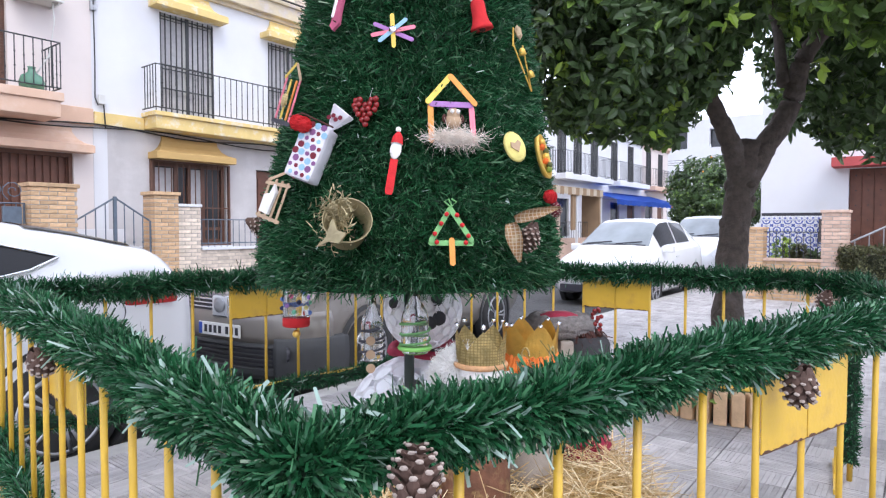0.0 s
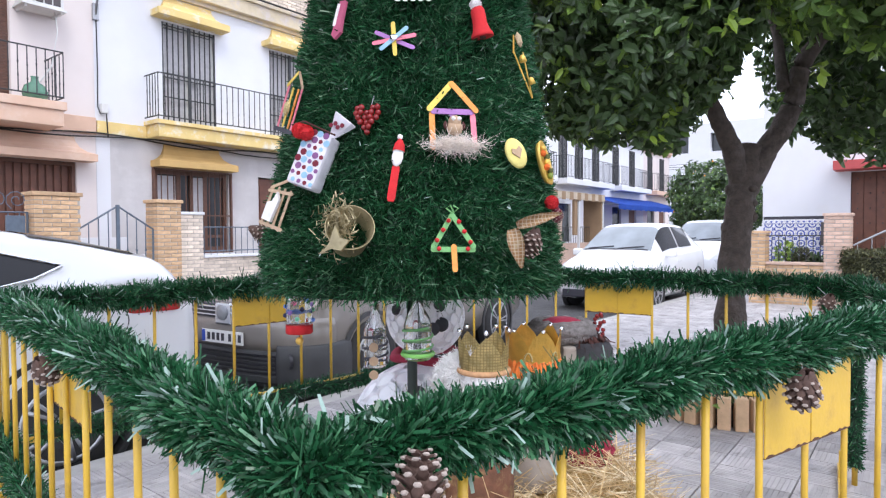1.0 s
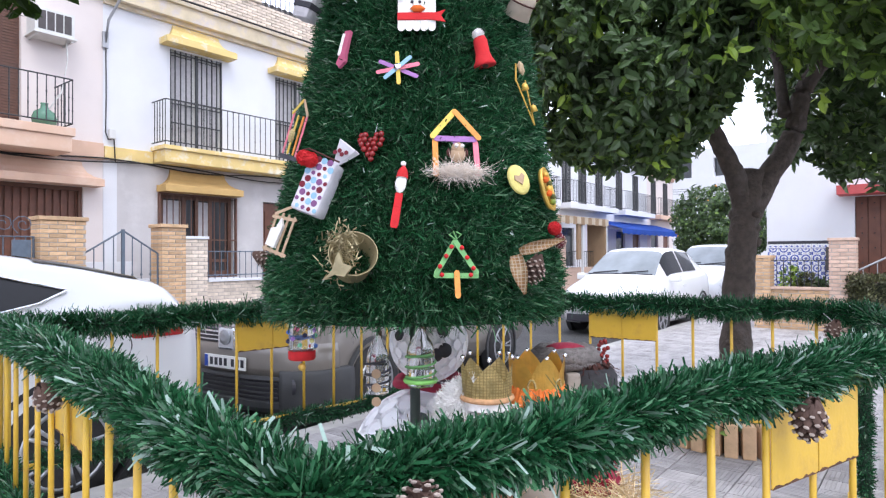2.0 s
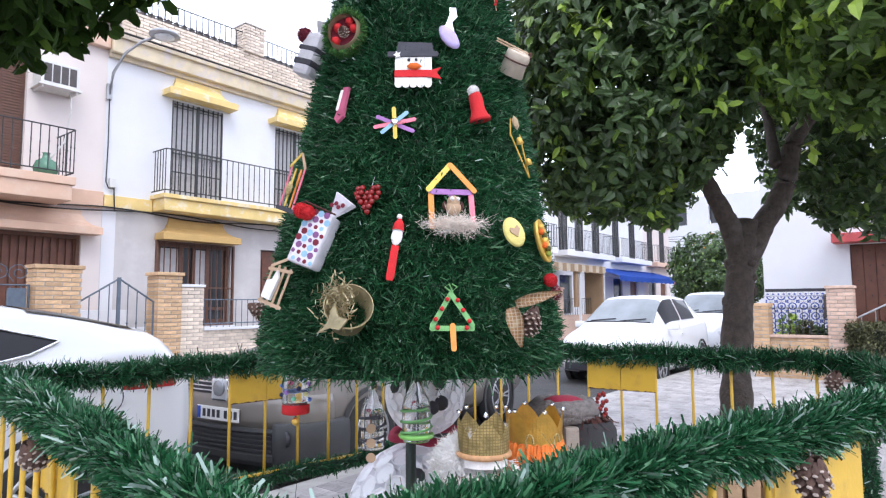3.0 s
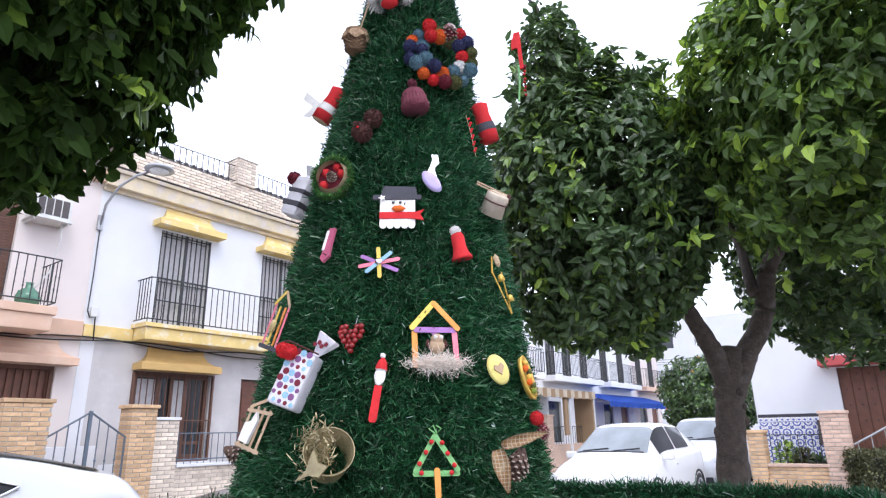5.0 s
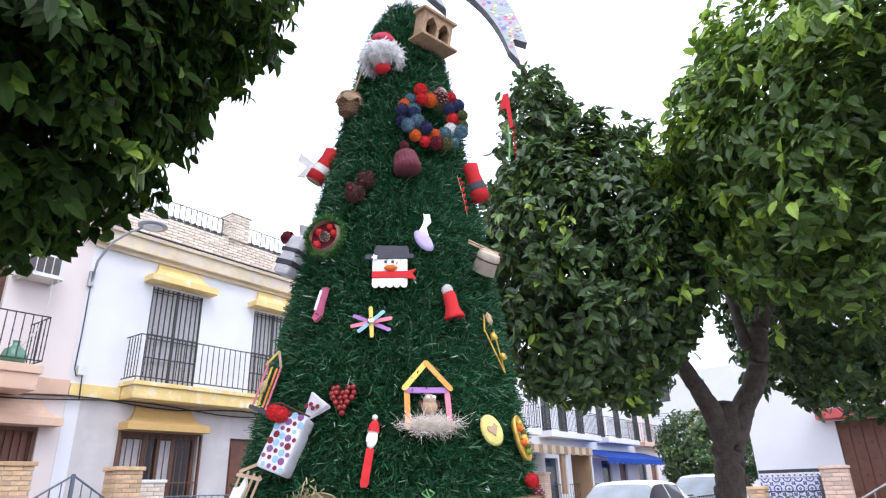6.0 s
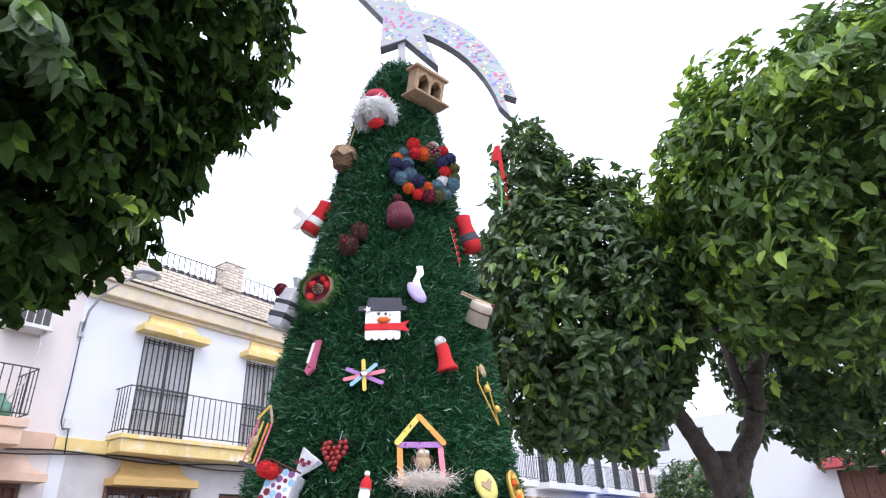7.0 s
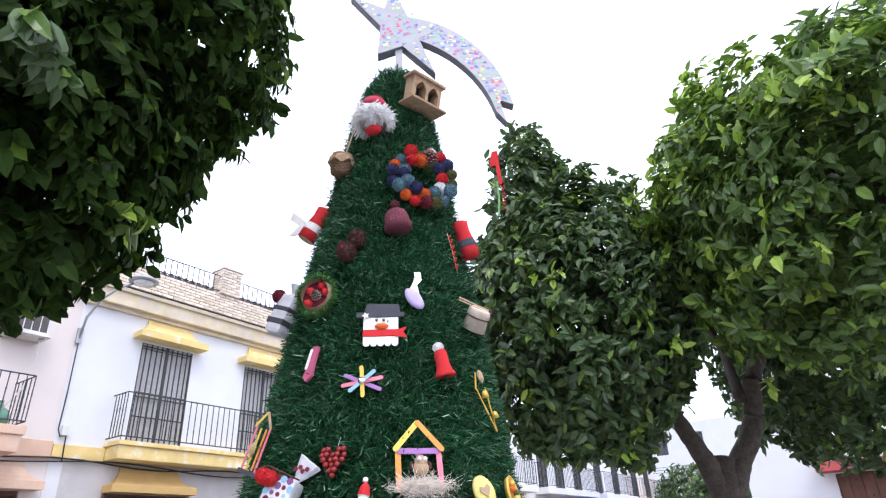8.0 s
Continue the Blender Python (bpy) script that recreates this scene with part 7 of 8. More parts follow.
bm = spin([(0.062, -0.006), (0.06, 0.02), (0.046, 0.03), (0.05, 0.04), (0.01, 0.042)], 30)
for q in bm.verts:
    a = math.atan2(q.co.y, q.co.x)
    if q.co.z < 0.01:
        q.co.z += 0.012 * math.cos(a * 5)
        q.co.x *= 1 + 0.12 * math.cos(a * 7)
        q.co.y *= 1 + 0.12 * math.cos(a * 7)
part("cloth_lid", bm, BROWN_CLOTH, o, "ruffled brown cloth")
part("handle", tubes([[(0.03, 0, 0.05), (0.075, 0, 0.15)]], 0.004, 6), STICK_N, o)
o = ornament("cardboard_crib", "burlap-covered cardboard crib house with arched openings", "ornament", -53, 3.52, 0.07, 2, -12, yaw=2)
part("roof", boxes((-0.105, 0.105, -0.06, 0.03, 0.065, 0.08), bevel=0.004), BROWN_CLOTH, o)
part("house", pierced(bmesh.new(), -0.09, 0.09, -0.045, 0.02, -0.075, 0.066, [(-0.068, -0.006, -0.06, 0.045), (0.01, 0.072, -0.06, 0.045)]), BROWN_CLOTH, o)
for x in (-0.037, 0.041):
    for s in (-1, 1):
        part("arch", prism([(s * 0.032, 0.046), (s * 0.032, 0.0), (s * 0.026, 0.018), (s * 0.015, 0.034), (0.0, 0.046)], 0.01, Matrix.Translation((x, -0.043, 0))), BROWN_CLOTH, o)
# Near-black back sheet: the shade inside the crib, put in as colour
part("inside", boxes((-0.088, 0.088, 0.018, 0.026, -0.07, 0.062)), mat("crib_shade", (0.03, 0.025, 0.02), 0.9), o)
part("floor", boxes((-0.11, 0.11, -0.085, 0.03, -0.085, -0.073), bevel=0.003), BROWN_CLOTH, o)
for x in (-0.035, 0.04):
    part("relief", ball(bmesh.new(), x, 0.012, -0.01, 0.02, 0.8, 0.5, 1.8, 1), BROWN_WOOL, o)
for a, z, lab, s in ((-163, 2.84, "red and white felt boot with a pale ribbon", 1), (-24, 2.72, "red felt boot with a black band", 0)):
    o = ornament("felt_boot", lab, "ornament", a, z, 0.06, 32 if s else -20, 0, yaw=60 if s else -30)
    part("leg", spin([(0.042, -0.09), (0.044, -0.04), (0.034, 0.03), (0.038, 0.075), (0.02, 0.085)], 18), FELT_RED, o, smooth=True)
    part("band", spin([(0.0445, -0.045), (0.046, -0.035), (0.0405, -0.01), (0.038, -0.012)], 18, close=False), FELT_WHITE if s else FELT_GREY, o)
    part("sole", spin([(0.035, -0.095), (0.04, -0.088)], 18), BURLAP if s else FELT_RED, o)
    if s:
        part("ribbon", prism([(-0.03, -0.02), (-0.13, 0.0), (-0.12, -0.04), (-0.06, -0.05), (-0.075, -0.11), (-0.045, -0.1), (-0.02, -0.05)], 0.005, Matrix.Translation((0, -0.02, 0))), FELT_WHITE, o, "pale satin ribbon")
o = ornament("bead_string", "short string of small red beads", "ornament", -44, 2.6, 0.045)
part("thread", tubes([[(0, 0, 0.1), (0.005, -0.004, 0.0), (0.015, 0, -0.1)]], 0.0015, 4), STICK_N, o)
for k in range(11):
    part("bead", ball(bmesh.new(), 0.01 + 0.01 * (k % 2) - 0.005, -0.006, 0.08 - 0.016 * k, 0.0065, sub=1), FELT_RED, o)

# shooting star on the top
o = thing("shooting_star", "silver cardboard shooting star with coloured confetti spots", "star", plan(-0.035, 2.58, 3.75), -52)
SILVER = mat("silver_card", (0.42, 0.43, 0.47), 0.6, metal=0.0, var=0.08, scale=20, bump=0.1)
EDGE = mat("grey_card_edge", (0.17, 0.17, 0.2), 0.6, var=0.15, scale=15)
cx, cz = 0.0, 0.385
tips = [(-0.035, 0.335), (0.245, 0.0), (0.2, -0.34), (-0.118, -0.2), (-0.28, 0.255)]
pts = []
for k in range(5):
    (x0, z0), (x1, z1) = tips[k], tips[(k + 1) % 5]
    pts += [(cx + x0, cz + z0), (cx + 0.5 * (x0 + x1) * 0.52, cz + 0.5 * (z0 + z1) * 0.52)]
star = part("star", prism(pts, 0.055), EDGE, o)
part("star_face", prism([(cx + (x - cx) * 0.985, cz + (z - cz) * 0.985) for x, z in pts], 0.006, Matrix.Translation((0, -0.029, 0))), SILVER, star, "silver star face with confetti")
up, lo = [], []
for k in range(13):
    s = k / 12
    a = radians(80 - 66 * s)
    ax_, az_ = 0.03 + 0.66 * (math.cos(a) - math.cos(radians(80))), 0.40 - 0.86 * (math.sin(radians(80)) - math.sin(a)) * 0.88
    w = 0.085 - 0.012 * s
    up.append((ax_ + w * 0.55, az_ + w * 0.8))
    lo.append((ax_ - w * 0.55, az_ - w * 0.8))
tail_pts = up + [(up[-1][0] + 0.015, up[-1][1] - 0.07), ((up[-1][0] + lo[-1][0]) / 2 - 0.02, (up[-1][1] + lo[-1][1]) / 2 + 0.02), (lo[-1][0] + 0.05, lo[-1][1] - 0.07)] + lo[::-1]
tail = part("tail", prism(tail_pts, 0.05), EDGE, o, "curved silver tail")
part("tail_face", prism(tail_pts, 0.005, Matrix.Translation((0, -0.0265, 0))), SILVER, tail)
SPOT = [mat("spot_%s" % c, v, 0.4, var=0.1) for c, v in (("pink", (0.7, 0.12, 0.3)), ("blue", (0.12, 0.25, 0.7)), ("green", (0.2, 0.6, 0.4)), ("yellow", (0.75, 0.7, 0.3)), ("violet", (0.35, 0.2, 0.6)), ("white", (0.8, 0.8, 0.8)))]
rnd = random.Random(2)
for k in range(230):
    if k < 90:
        q = rnd.random() ** 0.6 * 0.13
        a = rnd.uniform(0, 6.28)
        x, z, y = cx + q * math.cos(a), cz + q * math.sin(a), -0.0325
        if k % 2:
            tx, tz = tips[k // 2 % 5]
            h = rnd.uniform(0.4, 0.8)
            x, z = cx + tx * h + rnd.uniform(-0.02, 0.02), cz + tz * h + rnd.uniform(-0.02, 0.02)
    else:
        i, h, g = rnd.randrange(2, 12), rnd.uniform(0.1, 0.9), rnd.random()
        la, ua = [lo[i][q] + (lo[i + 1][q] - lo[i][q]) * g for q in (0, 1)], [up[i][q] + (up[i + 1][q] - up[i][q]) * g for q in (0, 1)]
        x, z, y = la[0] + (ua[0] - la[0]) * h, la[1] + (ua[1] - la[1]) * h, -0.0295
    r = rnd.uniform(0.007, 0.0125)
    part("confetti", spin([(r, 0), (r, 0.0015)], 7, Matrix.Translation((x, y, z)) @ Matrix.Diagonal((1, 1, 0.75, 1)) @ Matrix.Rotation(radians(90), 4, "X")), SPOT[k % 6], star if k < 90 else tail)
part("stake", boxes((-0.02, 0.02, -0.012, 0.012, -0.1, 0.3)), SILVER, o)

# red ribbon in the orange tree
o = thing("ribbon_hanging", "red ribbon bow with small red bells hung in a tree", "ornament", plan(0.62, 3.62, 3.75))
part("ribbon", prism([(-0.02, 0.27), (0.02, 0.28), (0.035, 0.0), (0.012, -0.01), (0.0, 0.15), (-0.015, 0.15), (-0.04, 0.14), (-0.04, 0.2)], 0.012, Matrix.Rotation(radians(-52), 4, "Z")), FELT_RED, o)
part("sprig", tubes([[(0, 0, 0.02), (0.01, 0.0, -0.1), (0.0, 0.01, -0.25)]], 0.007, 5), STICK_G, o)
for k in range(8):
    part("bead", ball(bmesh.new(), 0.035 + 0.012 * (k % 2), -0.02, 0.02 - 0.03 * k, 0.022 if k == 0 else 0.011, sub=1), WINE if k == 0 else FELT_RED, o, smooth=True)
part("string", tubes([[(0, 0, 0.27), (0.1, 0.02, 0.32), (0.5, -0.1, 0.1)]], 0.003, 4), CABLE, o)

# ---- hanging bottles and figures below the tree ----
def bottle(at, h, r, label, ribbon, sides=18):
    ob = thing("hanging_bottle", label, "bottle", at, -52, "bottles hung below the tree")
    part("bottle", spin([(r * 0.9, 0), (r, 0.01), (r, h * 0.55), (r * 0.85, h * 0.68), (r * 0.4, h * 0.85), (r * 0.36, h), (r * 0.3, h)], sides), CLEAR, ob, smooth=True)
    part("ribbon", tubes([[((r + 0.004) * math.cos(k * 0.42), (r + 0.004) * math.sin(k * 0.42), h * 0.06 + k * h * 0.011) for k in range(44)]], 0.0045, 5), ribbon, ob, smooth=True)
    part("string", tubes([[(0, 0, h * 0.9), (0.0, 0.01, h + 0.12)]], 0.003, 5), CABLE, ob)
    return ob


b1 = bottle(plan(-0.26, 2.3, 0.86), 0.23, 0.042, "clear plastic bottle wound with dark lace ribbon", FELT_GREY)
for z in (0.08, 0.03, -0.02):
    part("wood_disc", spin([(0.017, 0), (0.017, 0.005)], 12, Matrix.Translation((0.0, -0.045, z)) @ Matrix.Rotation(radians(90), 4, "X")), CARD, b1)
b2 = bottle(plan(-0.1, 2.24, 0.9), 0.22, 0.05, "clear plastic bottle tied with bright green ribbon", STICK_G)
part("green_rope", tubes([[(0.055 * math.cos(k * 0.3), 0.055 * math.sin(k * 0.3), 0.02) for k in range(22)]], 0.008, 6), mat("lime_cord", (0.25, 0.6, 0.15), 0.7), b2, "lime green cord")
b3 = thing("jewelled_jar", "clear jar lantern with coloured gems and a red base", "ornament", plan(-0.545, 2.33, 1.0), -52)
part("jar", spin([(0.045, 0), (0.048, 0.02), (0.048, 0.12), (0.04, 0.15), (0.03, 0.17)], 18), CLEAR, b3, smooth=True)
part("red_base", spin([(0.046, -0.02), (0.05, -0.015), (0.05, 0.012), (0.046, 0.016)], 18), FELT_RED, b3, smooth=True)
for k in range(26):
    a = k * 2.4
    part("gem", ball(bmesh.new(), 0.05 * math.cos(a), 0.05 * math.sin(a), 0.03 + 0.0045 * k, 0.01, sub=1), [SPOT[1], SPOT[4], SPOT[2], SPOT[0], NAVY, SPOT[3]][k % 6], b3, smooth=True)
part("bell", ball(bmesh.new(), 0.005, -0.02, -0.045, 0.015), GOLD, b3, smooth=True)
part("string", tubes([[(0, 0, 0.15), (0, 0.0, 0.26)], [(0.005, -0.02, -0.03), (0.0, 0.0, 0.0)]], 0.0025, 5), CABLE, b3)

# straw bed
o = thing("straw_bale", "loose golden straw heaped below the tree", "straw", plan(0.28, 2.15, 0), -52)
rng = np.random.default_rng(8)
part("bale", boxes((-0.58, 0.42, -0.4, 0.5, 0, 0.4), bevel=0.06), mat("packed_straw", (0.4, 0.27, 0.1), 0.9, var=0.4, scale=40, bump=0.8, bscale=120), o)
k = 9000
p = rng.uniform([-0.6, -0.42, 0.02], [0.46, 0.54, 0.44], (k, 3))
side = rng.integers(0, 3, k)
p[side == 0, 2] = 0.41 + rng.random((side == 0).sum()) * 0.05
p[side == 1, 1] = -0.41
p[side == 2, 0] = 0.43
d = unit(rng.normal(size=(k, 3)) * [1, 1, 0.45])
v, f = strips(p, d, rng.uniform(0.06, 0.2, k), rng.uniform(0.002, 0.0045, k), rng, 0.08)
v[:, 2] = np.maximum(v[:, 2], 0.003)
tagged(raw("straw", v, f.tolist(), STRAW, o, "loose straw stalks"), kind="stuff")


def crown_band(bm, r, z0, z1, points, seed=0):
    """A toothed crown of thin bent card."""
    n = points * 8
    lo, hi = [], []
    for k in range(n):
        a = 2 * math.pi * k / n
        tooth = abs(((k / 8) % 1) - 0.5) * 2
        h = z1 - (z1 - z0) * 0.52 * (1 - (1 - tooth) ** 0.8)
        lo.append((r * math.cos(a), r * math.sin(a), z0))
        hi.append((r * 1.06 * math.cos(a), r * 1.06 * math.sin(a), h))
    v0, v1 = [bm.verts.new(q) for q in lo], [bm.verts.new(q) for q in hi]
    for k in range(n):
        bm.faces.new((v0[k], v0[(k + 1) % n], v1[(k + 1) % n], v1[k]))
    bmesh.ops.solidify(bm, geom=bm.faces[:], thickness=0.004)
    return hi


# Body of one of three king figures, built as a plain cloth-covered drum
def drum_king(at, r, base, top, lower, label):
    ob = thing("cloth_drum", label, "decoration", at, -52, "three cloth-covered drums with headdresses")
    part("drum", spin([(r * 0.97, 0), (r, 0.02), (r, top - base - 0.02), (r * 0.95, top - base)], 26), lower, ob, smooth=True)
    return ob


BROCADE = mat("brown_brocade", (0.16, 0.07, 0.04), 0.8, var=0.3, scale=20, bump=0.3, stain=(0.35, 0.24, 0.1), amount=0.7, sscale=18)
o = drum_king(plan(0.11, 2.08, 0.41), 0.115, 0.41, 0.845, BROCADE, "king figure as a brown brocade drum with white fur on top")
part("hem", spin([(0.118, 0.0), (0.121, 0.012), (0.118, 0.05)], 26, close=False), RED_CLOTH, o)
rng = np.random.default_rng(31)
k = 2600
a = rng.uniform(0, 2 * np.pi, k)
p = np.stack([np.cos(a) * 0.112, np.sin(a) * 0.112, rng.uniform(0.3, 0.45, k)], 1)
v, f = strips(p, unit(np.stack([np.cos(a), np.sin(a), np.full(k, -0.5)], 1) + rng.normal(0, 0.3, (k, 3))), rng.uniform(0.014, 0.03, k), np.full(k, 0.0026), rng, 0.6)
tagged(raw("fur", v, f.tolist(), FELT_WHITE, o, "white fur trim"), kind="stuff")
c1 = thing("gold_crown", "gold brocade crown with a braided beige rim", "crown", plan(0.122, 2.03, 0.875), -32)
wig = thing("white_wig", "fluffy white fur wig on the brocade drum", "wig", plan(0.07, 2.1, 0.845), -52)
rng = np.random.default_rng(37)
k = 6500
u = unit(rng.normal(size=(k, 3)))
u[:, 2] = np.abs(u[:, 2])
v, f = strips(u * [0.1, 0.1, 0.1], unit(u * [1, 1, 0.4] + rng.normal(0, 0.6, (k, 3)) + [0, 0, -0.3]), rng.uniform(0.014, 0.03, k), np.full(k, 0.0022), rng, 0.7)
tagged(raw("fur", v, f.tolist(), FELT_WHITE, wig, "white fur"), kind="stuff")
part("cap", spin([(0.1, 0.0), (0.095, 0.05), (0.06, 0.09), (0.01, 0.102)], 20), FELT_WHITE, wig, smooth=True)
checks(GOLD_CLOTH, (0.34, 0.26, 0.1), 34, 0.8)
bm = bmesh.new()
hi = crown_band(bm, 0.078, 0.035, 0.15, 5)
part("band", bm, GOLD_CLOTH, c1)
part("rim", tubes([[(0.08 * math.cos(k * 0.25), 0.08 * math.sin(k * 0.25), 0.034) for k in range(27)]], 0.009, 8), mat("beige_braid", (0.5, 0.28, 0.14), 0.8, var=0.2, scale=60), c1, smooth=True)
part("lining", spin([(0.075, 0.0), (0.075, 0.06)], 22), FELT_WHITE, c1)
for k in range(5):
    q = hi[8 * k + 4]
    part("jewel", ball(bmesh.new(), q[0], q[1], 0.165, 0.009, sub=1), CHROME, c1)
o = drum_king(plan(0.31, 2.33, 0.41), 0.1, 0.41, 0.79, GREY_WOVEN, "king figure as a drum wrapped in coarse grey burlap")
c2 = thing("gold_crown", "ornate gold crown over orange pleated cloth", "crown", plan(0.325, 2.33, 0.79), -40)
bm = bmesh.new()
hi = crown_band(bm, 0.098, 0.09, 0.215, 6)
part("band", bm, GOLD, c2)
bm = spin([(0.09, 0.0), (0.11, 0.0), (0.112, 0.05), (0.1, 0.095), (0.09, 0.1)], 90)
for q in bm.verts:
    a = math.atan2(q.co.y, q.co.x)
    w = 1 + 0.05 * math.cos(a * 22 + 90 * q.co.z) + 0.03 * math.sin(a * 37)
    q.co.x *= w
    q.co.y *= w
part("pleats", bm, ORANGE_CLOTH, c2, "orange pleated cloth")
for k in range(6):
    q = hi[8 * k + 4]
    part("pearl", ball(bmesh.new(), q[0], q[1], 0.206, 0.009, sub=1), CHROME, c2)
    part("scroll", tubes([[(0.101 * math.cos(a), 0.101 * math.sin(a), zz) for a, zz in [(k * 1.047 + 0.14 * math.cos(j * 0.6), 0.1 + 0.03 * math.sin(j * 0.6)) for j in range(9)]]], 0.004, 5), GOLD_CLOTH, c2)
TURBAN_CLOTH = cloth("ribbed_grey_cloth", (0.17, 0.155, 0.15), scale=60, bump=0.8, bscale=120, var=0.3)
KNIT_DARK = cloth("charcoal_knit", (0.035, 0.034, 0.038))
o = drum_king(plan(0.585, 2.6, 0.0), 0.105, 0, 0.57, RED_CLOTH, "king figure as a tall crimson drum with dark knit above")
part("upper_drum", spin([(0.1, 0.57), (0.108, 0.6), (0.108, 0.87), (0.09, 0.9)], 26), KNIT_DARK, o, "charcoal knitted upper half", smooth=True)
part("side_board", boxes((-0.115, -0.06, -0.1, -0.04, 0.57, 0.89), bevel=0.01), GREY_WOVEN, o, "coarse grey woven strip")
# White oval stands for the eye of the king figure
part("button", ball(bmesh.new(), 0.03, -0.105, 0.78, 0.02, 0.8, 0.4, 1.2), FELT_WHITE, o, "white oval eye of the king figure", smooth=True)
for j in range(5):
    part("fold", tubes([[(0.108 * math.cos(k * 0.26 - 3), 0.108 * math.sin(k * 0.26 - 3), 0.1 * j + 0.06 + 0.02 * math.sin(k * 0.7 + j)) for k in range(13)]], 0.012, 6), RED_CLOTH, o, smooth=True)
o = thing("turban", "wide grey cloth turban with a crimson top", "headdress", plan(0.49, 2.64, 0.9), -52)
for j, (zz, rr) in enumerate(((0.022, 0.118), (0.05, 0.125), (0.072, 0.108))):
    bm = tubes([[(rr * math.cos(k * 0.209), rr * 0.85 * math.sin(k * 0.209), zz * 0.8 + 0.003 * math.sin(2 * k + j)) for k in range(31)]], 0.027, 10)
    for q in bm.verts:
        a = math.atan2(q.co.y, q.co.x)
        q.co.z += 0.003 * math.sin(a * 38 + 60 * q.co.z)
    part("roll", bm, TURBAN_CLOTH, o, smooth=True)
part("top", spin([(0.085, 0.04), (0.08, 0.078), (0.05, 0.09), (0.005, 0.093)], 24, Matrix.Diagonal((1, 0.85, 1, 1))), RED_CLOTH, o, smooth=True)
rng = np.random.default_rng(33)
k = 240
a = rng.uniform(-1.6, 0.5, k)
p = np.stack([np.cos(a) * 0.12 + 0.05, np.sin(a) * 0.11, rng.uniform(-0.02, 0.03, k)], 1)
v, f = strips(p, unit(np.stack([np.cos(a) * 0.4, np.sin(a) * 0.5, np.full(k, -0.8)], 1) + rng.normal(0, 0.15, (k, 3))), rng.uniform(0.03, 0.055, k), np.full(k, 0.007), rng, 0.4, 0.45)
tagged(raw("fringe", v, f.tolist(), BROWN_WOOL, o, "dark brown woolly fringe"), kind="stuff")
for k in range(16):
    part("bead", ball(bmesh.new(), 0.15 + 0.016 * math.sin(k * 2.1), -0.03 - 0.03 * math.cos(k * 1.3), 0.02 + 0.006 * k, 0.01, sub=1), BERRY, o, smooth=True)

# snowman of plastic cups: one plain form
bm = bmesh.new()
CUPS = mat("white_plastic_cup", (0.92, 0.92, 0.95), 0.4, var=0.03, scale=10, bump=0.05)
for (cxx, czz, rr) in ((0.0, 0.35, 0.34), (0.03, 0.93, 0.19)):
    ball(bm, cxx, 0, czz, rr * 0.93, sub=3)
    for k in range(150):
        zc = 1 - 2 * (k + 0.5) / 150
        a = k * 2.39996
        q = Vector((math.sqrt(1 - zc * zc) * math.cos(a), math.sqrt(1 - zc * zc) * math.sin(a), zc))
        m = Matrix.Translation(Vector((cxx, 0, czz)) + q * rr * 0.9) @ q.to_track_quat("Z", "Y").to_matrix().to_4x4()
        spin([(rr * 0.14, 0.0), (rr * 0.165, rr * 0.12), (rr * 0.15, rr * 0.125), (rr * 0.13, rr * 0.095)], 10, m, bm)
n_white = len(bm.faces)
for (x, z, r) in ((0.03, 0.88, 0.03), (0.07, 0.895, 0.033), (0.11, 0.915, 0.036), (0.0, 0.6, 0.04), (0.02, 0.45, 0.04), (-0.1, 0.98, 0.03), (0.1, 1.0, 0.03)):
    hx, hz, hr = (0.03, 0.93, 0.19) if z > 0.7 else (0.0, 0.35, 0.34)
    ball(bm, x, -math.sqrt(hr * hr - (x - hx) ** 2 - (z - hz) ** 2) * 1.02, z, r, 1, 0.4, 1, 2)
me = bpy.data.meshes.new("cup_snowman")
bmesh.ops.translate(bm, verts=bm.verts, vec=(0, 0, -min(q.co.z for q in bm.verts)))
bm.to_mesh(me)
bm.free()
snow = link("cup_snowman", me, CUPS, None, "white snowman figure built of plastic cups")
me.materials.append(BAR_DARK)
for pg in me.polygons:
    pg.material_index = 1 if pg.index >= n_white else 0
snow.matrix_basis = Matrix.Translation(plan(-0.13, 3.12, 0.0)) @ Matrix.Rotation(radians(-52), 4, "Z")
tagged(snow, "white snowman figure built of plastic cups", "snowman")
o = thing("scarf", "crimson scarf wound round the cup snowman", "scarf", plan(-0.1, 3.12, 0.72), -52)
part("wrap", tubes([[(0.16 * math.cos(k * 0.3), 0.16 * math.sin(k * 0.3), 0.02 + 0.01 * math.sin(k)) for k in range(23)]], 0.022, 8), RED_CLOTH, o, smooth=True)

# pine cones on the garlands
for i, (right, ahead, z, size, lab, tilt, back) in enumerate(((0.787, 1.4, 1.0, 0.095, "large open pine cone wired to a barrier's plate", 20, (0.05, 0.1)), (-0.035, 0.83, 1.03, 0.09, "chunky pine cone hanging on the near garland", 150, (0.0, 0.06)), (-1.055, 1.66, 0.995, 0.09, "dark pine cone wired to a barrier's bars", 40, (0.05, 0.08)), (1.97, 3.22, 0.97, 0.11, "dark pine cone hanging from the garland's end", 30, (0.0, 0.08)))):
    c = thing("pine_cone", lab, "pine cone", plan(right, ahead, z), -52, "pine cones on the barriers")
    pine_cone(c, Matrix.Rotation(radians(tilt), 4, "X"), size)
    part("wire", tubes([[(0, 0, size * 0.4), (back[0], back[1], 1.05 - z)]], 0.002, 4), METAL_GREY, c)

# ---- paving ----
TILE, RIBS = 0.4, 8
km = bpy.data.meshes.new("kerb_stone")
bm = boxes((0, 0.99, 0, 0.18, GROUND - 0.1, 0.0), bevel=0.015)
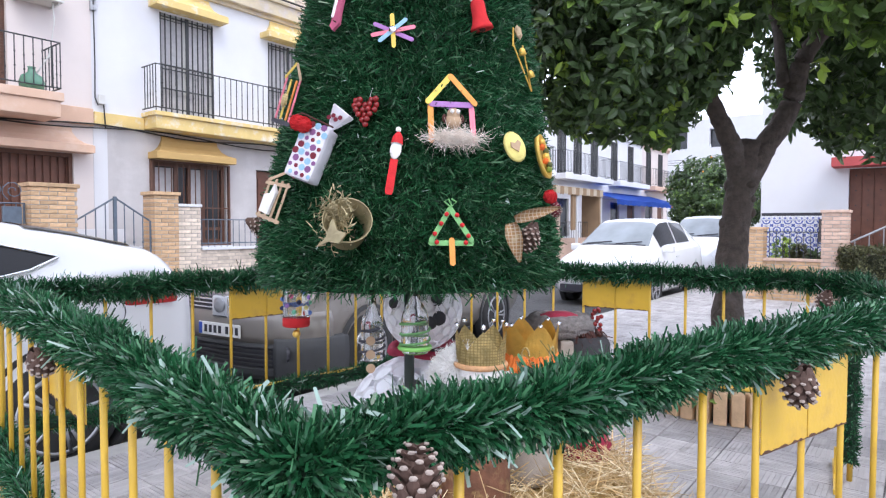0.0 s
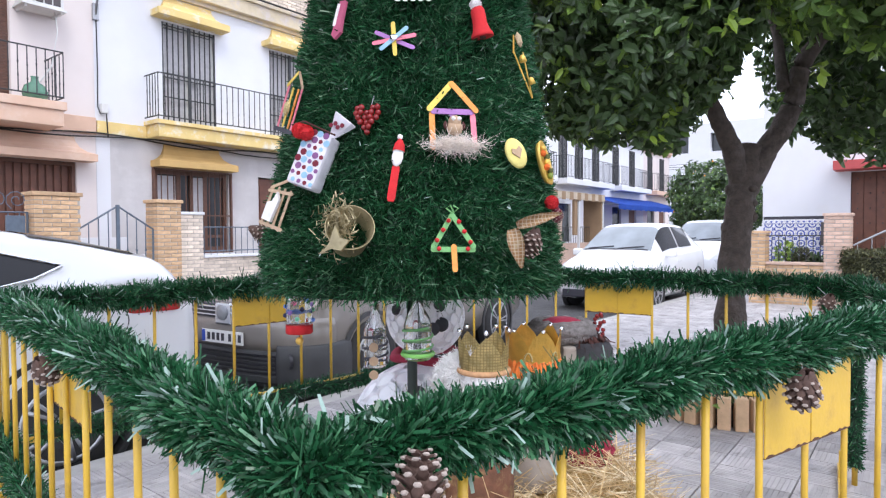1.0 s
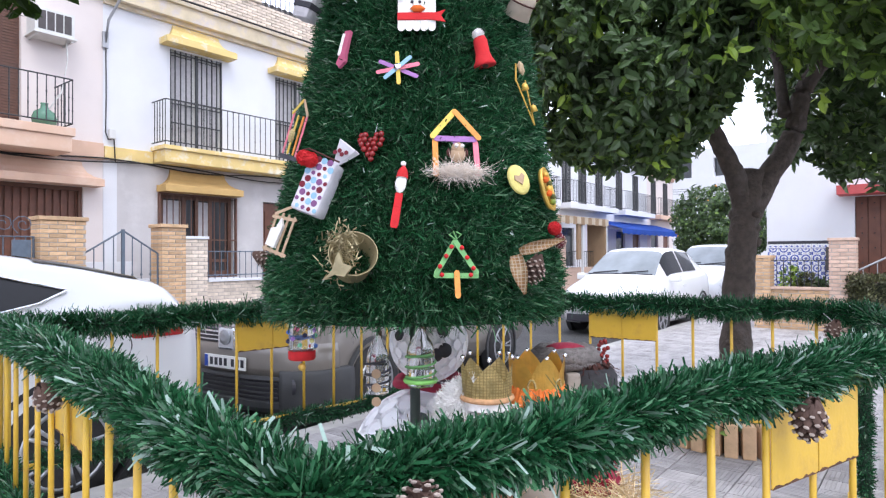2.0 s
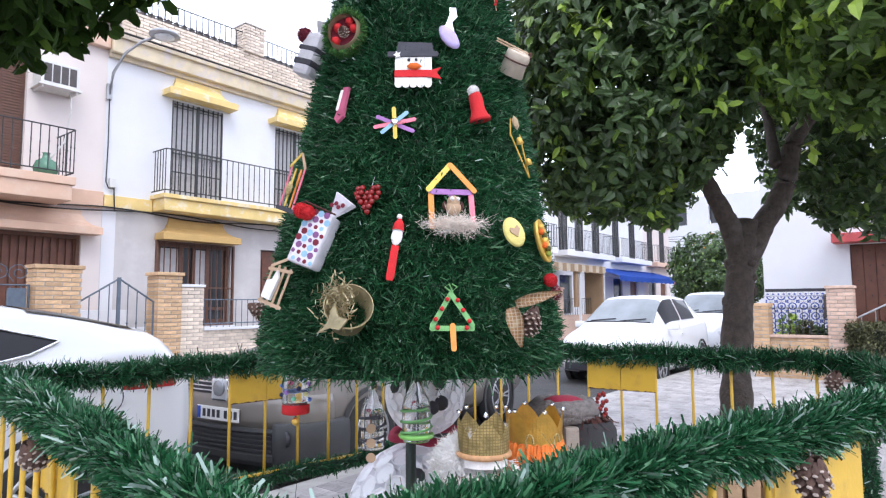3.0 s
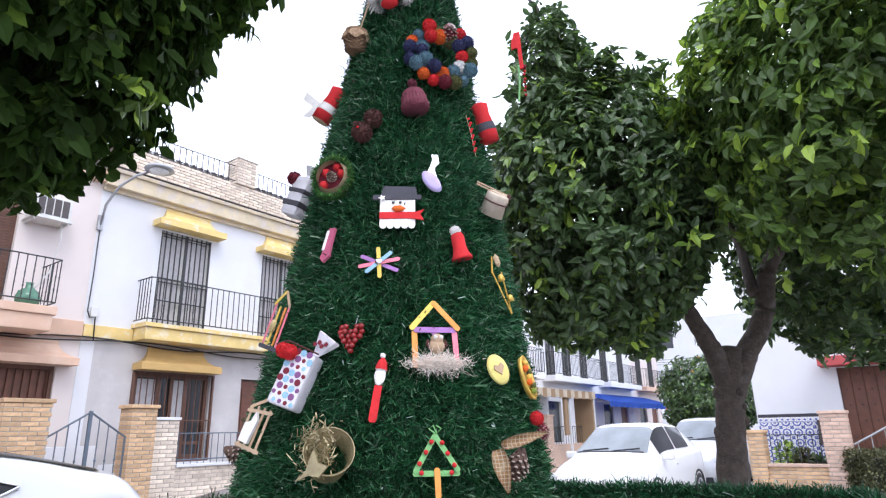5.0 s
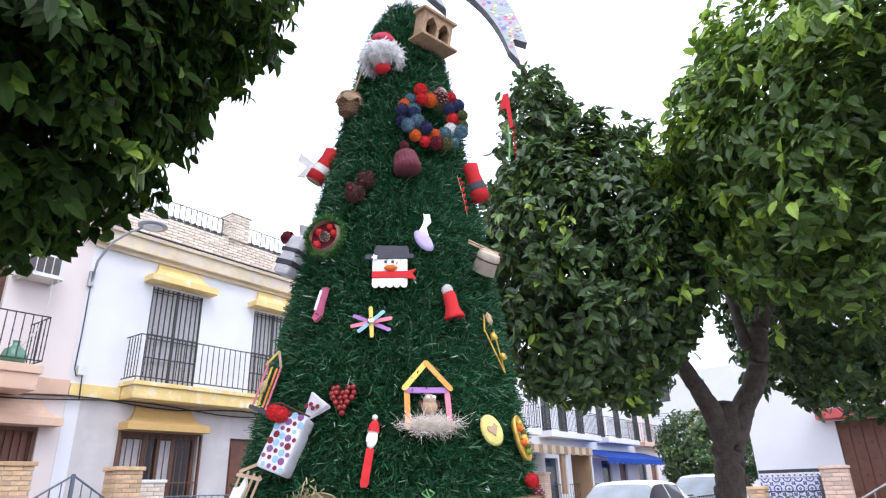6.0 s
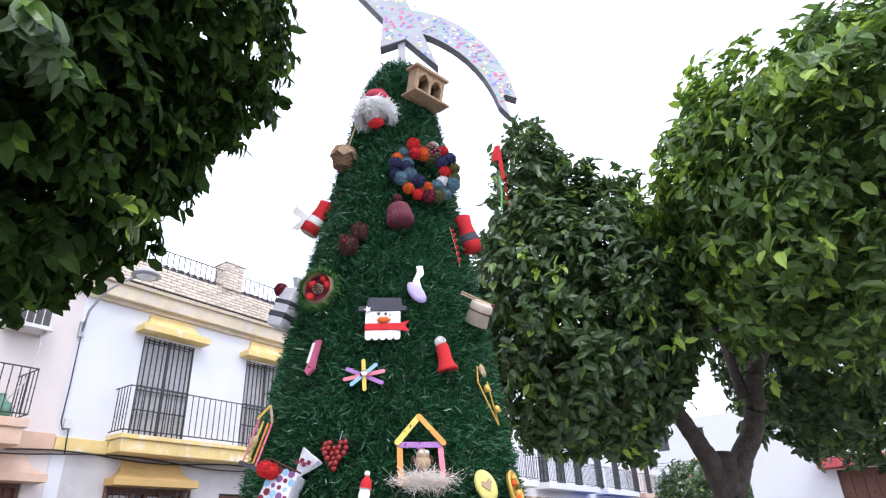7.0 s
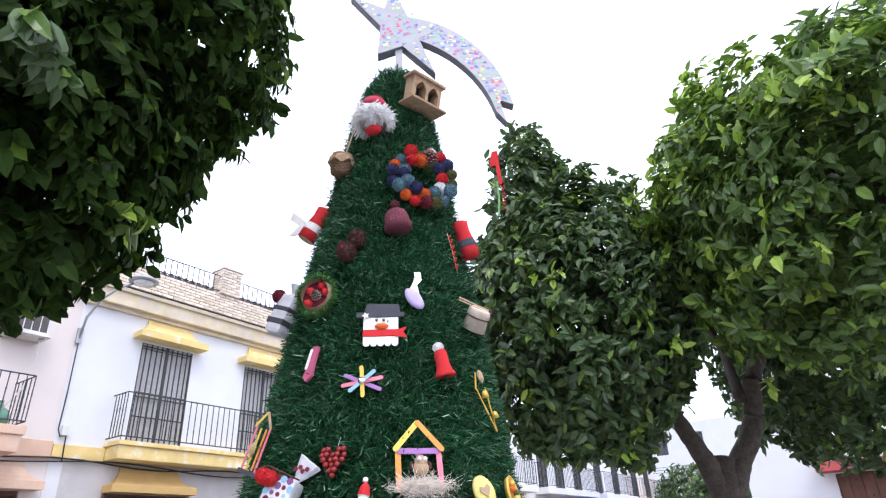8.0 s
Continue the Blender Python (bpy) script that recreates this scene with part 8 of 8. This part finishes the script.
bm.to_mesh(km)
bm.free()
km.materials.append(KERB)
kerb = thing("kerb", "row of concrete kerb stones between square and road", "kerb", (-8, 3.76, 0), kind="structure")
for k in range(30):
    ks = new("kerb_stone", km)
    ks.parent = kerb
    ks.matrix_basis = Matrix.Translation((k * 1.0, 0, 0))


def ribbed(bm, x, y, flip):
    """A ribbed paving tile: four fields with grooves running crosswise."""
    q = TILE / 2
    for i in range(2):
        for j in range(2):
            x0, y0 = x + i * q + 0.003, y + j * q + 0.003
            w = q - 0.006
            if (i + j + flip) % 2:
                for k in range(RIBS):
                    box(bm, x0 + w * k / RIBS + 0.002, x0 + w * (k + 1) / RIBS - 0.002, y0, y0 + w, -0.012, 0.0)
            else:
                for k in range(RIBS):
                    box(bm, x0, x0 + w, y0 + w * k / RIBS + 0.002, y0 + w * (k + 1) / RIBS - 0.002, -0.012, 0.0)


tm = []
for flip in (0, 1):
    bm = bmesh.new()
    ribbed(bm, 0, 0, flip)
    box(bm, 0.004, TILE - 0.004, 0.004, TILE - 0.004, -0.02, -0.0035)
    me = bpy.data.meshes.new("paving_tile")
    bm.to_mesh(me)
    bm.free()
    me.materials.append(PAVE)
    tm.append(me)
far = []
count = 0
for i in range(-15, 42):
    for j in range(-26, 9):
        x, y = i * TILE, 3.76 - (9 - j) * TILE
        near = 0.8 <= x < 6.4 and -0.4 <= y < 3.5
        if near and count < 300:
            t = new("paving_tile", tm[(i + j) % 2])
            t.parent = pavement
            t.matrix_basis = Matrix.Translation((x, y, 0.0))
            count += 1
        else:
            far.append((x, y))
vs, fs = [], []
rib = [([tuple(q.co) for q in me.vertices], [tuple(g.vertices) for g in me.polygons]) for me in tm]
for x, y in far:
    if 6.3 < x < 12.5 and -2.5 < y < 3.5:
        b, (rv, rf) = len(vs), rib[round(x / TILE + y / TILE) % 2]
        vs += [(q[0] + x, q[1] + y, q[2]) for q in rv]
        fs += [tuple(b + q for q in g) for g in rf]
        continue
    b = len(vs)
    vs += [(x + 0.004, y + 0.004, 0), (x + TILE - 0.004, y + 0.004, 0), (x + TILE - 0.004, y + TILE - 0.004, 0), (x + 0.004, y + TILE - 0.004, 0)]
    vs += [(q[0], q[1], -0.02) for q in vs[b:b + 4]]
    fs += [(b, b + 1, b + 2, b + 3)] + [(b + k, b + 4 + k, b + 4 + (k + 1) % 4, b + (k + 1) % 4) for k in range(4)]
tagged(raw("paving_tiles", vs, fs, PAVE, pavement), kind="stuff")
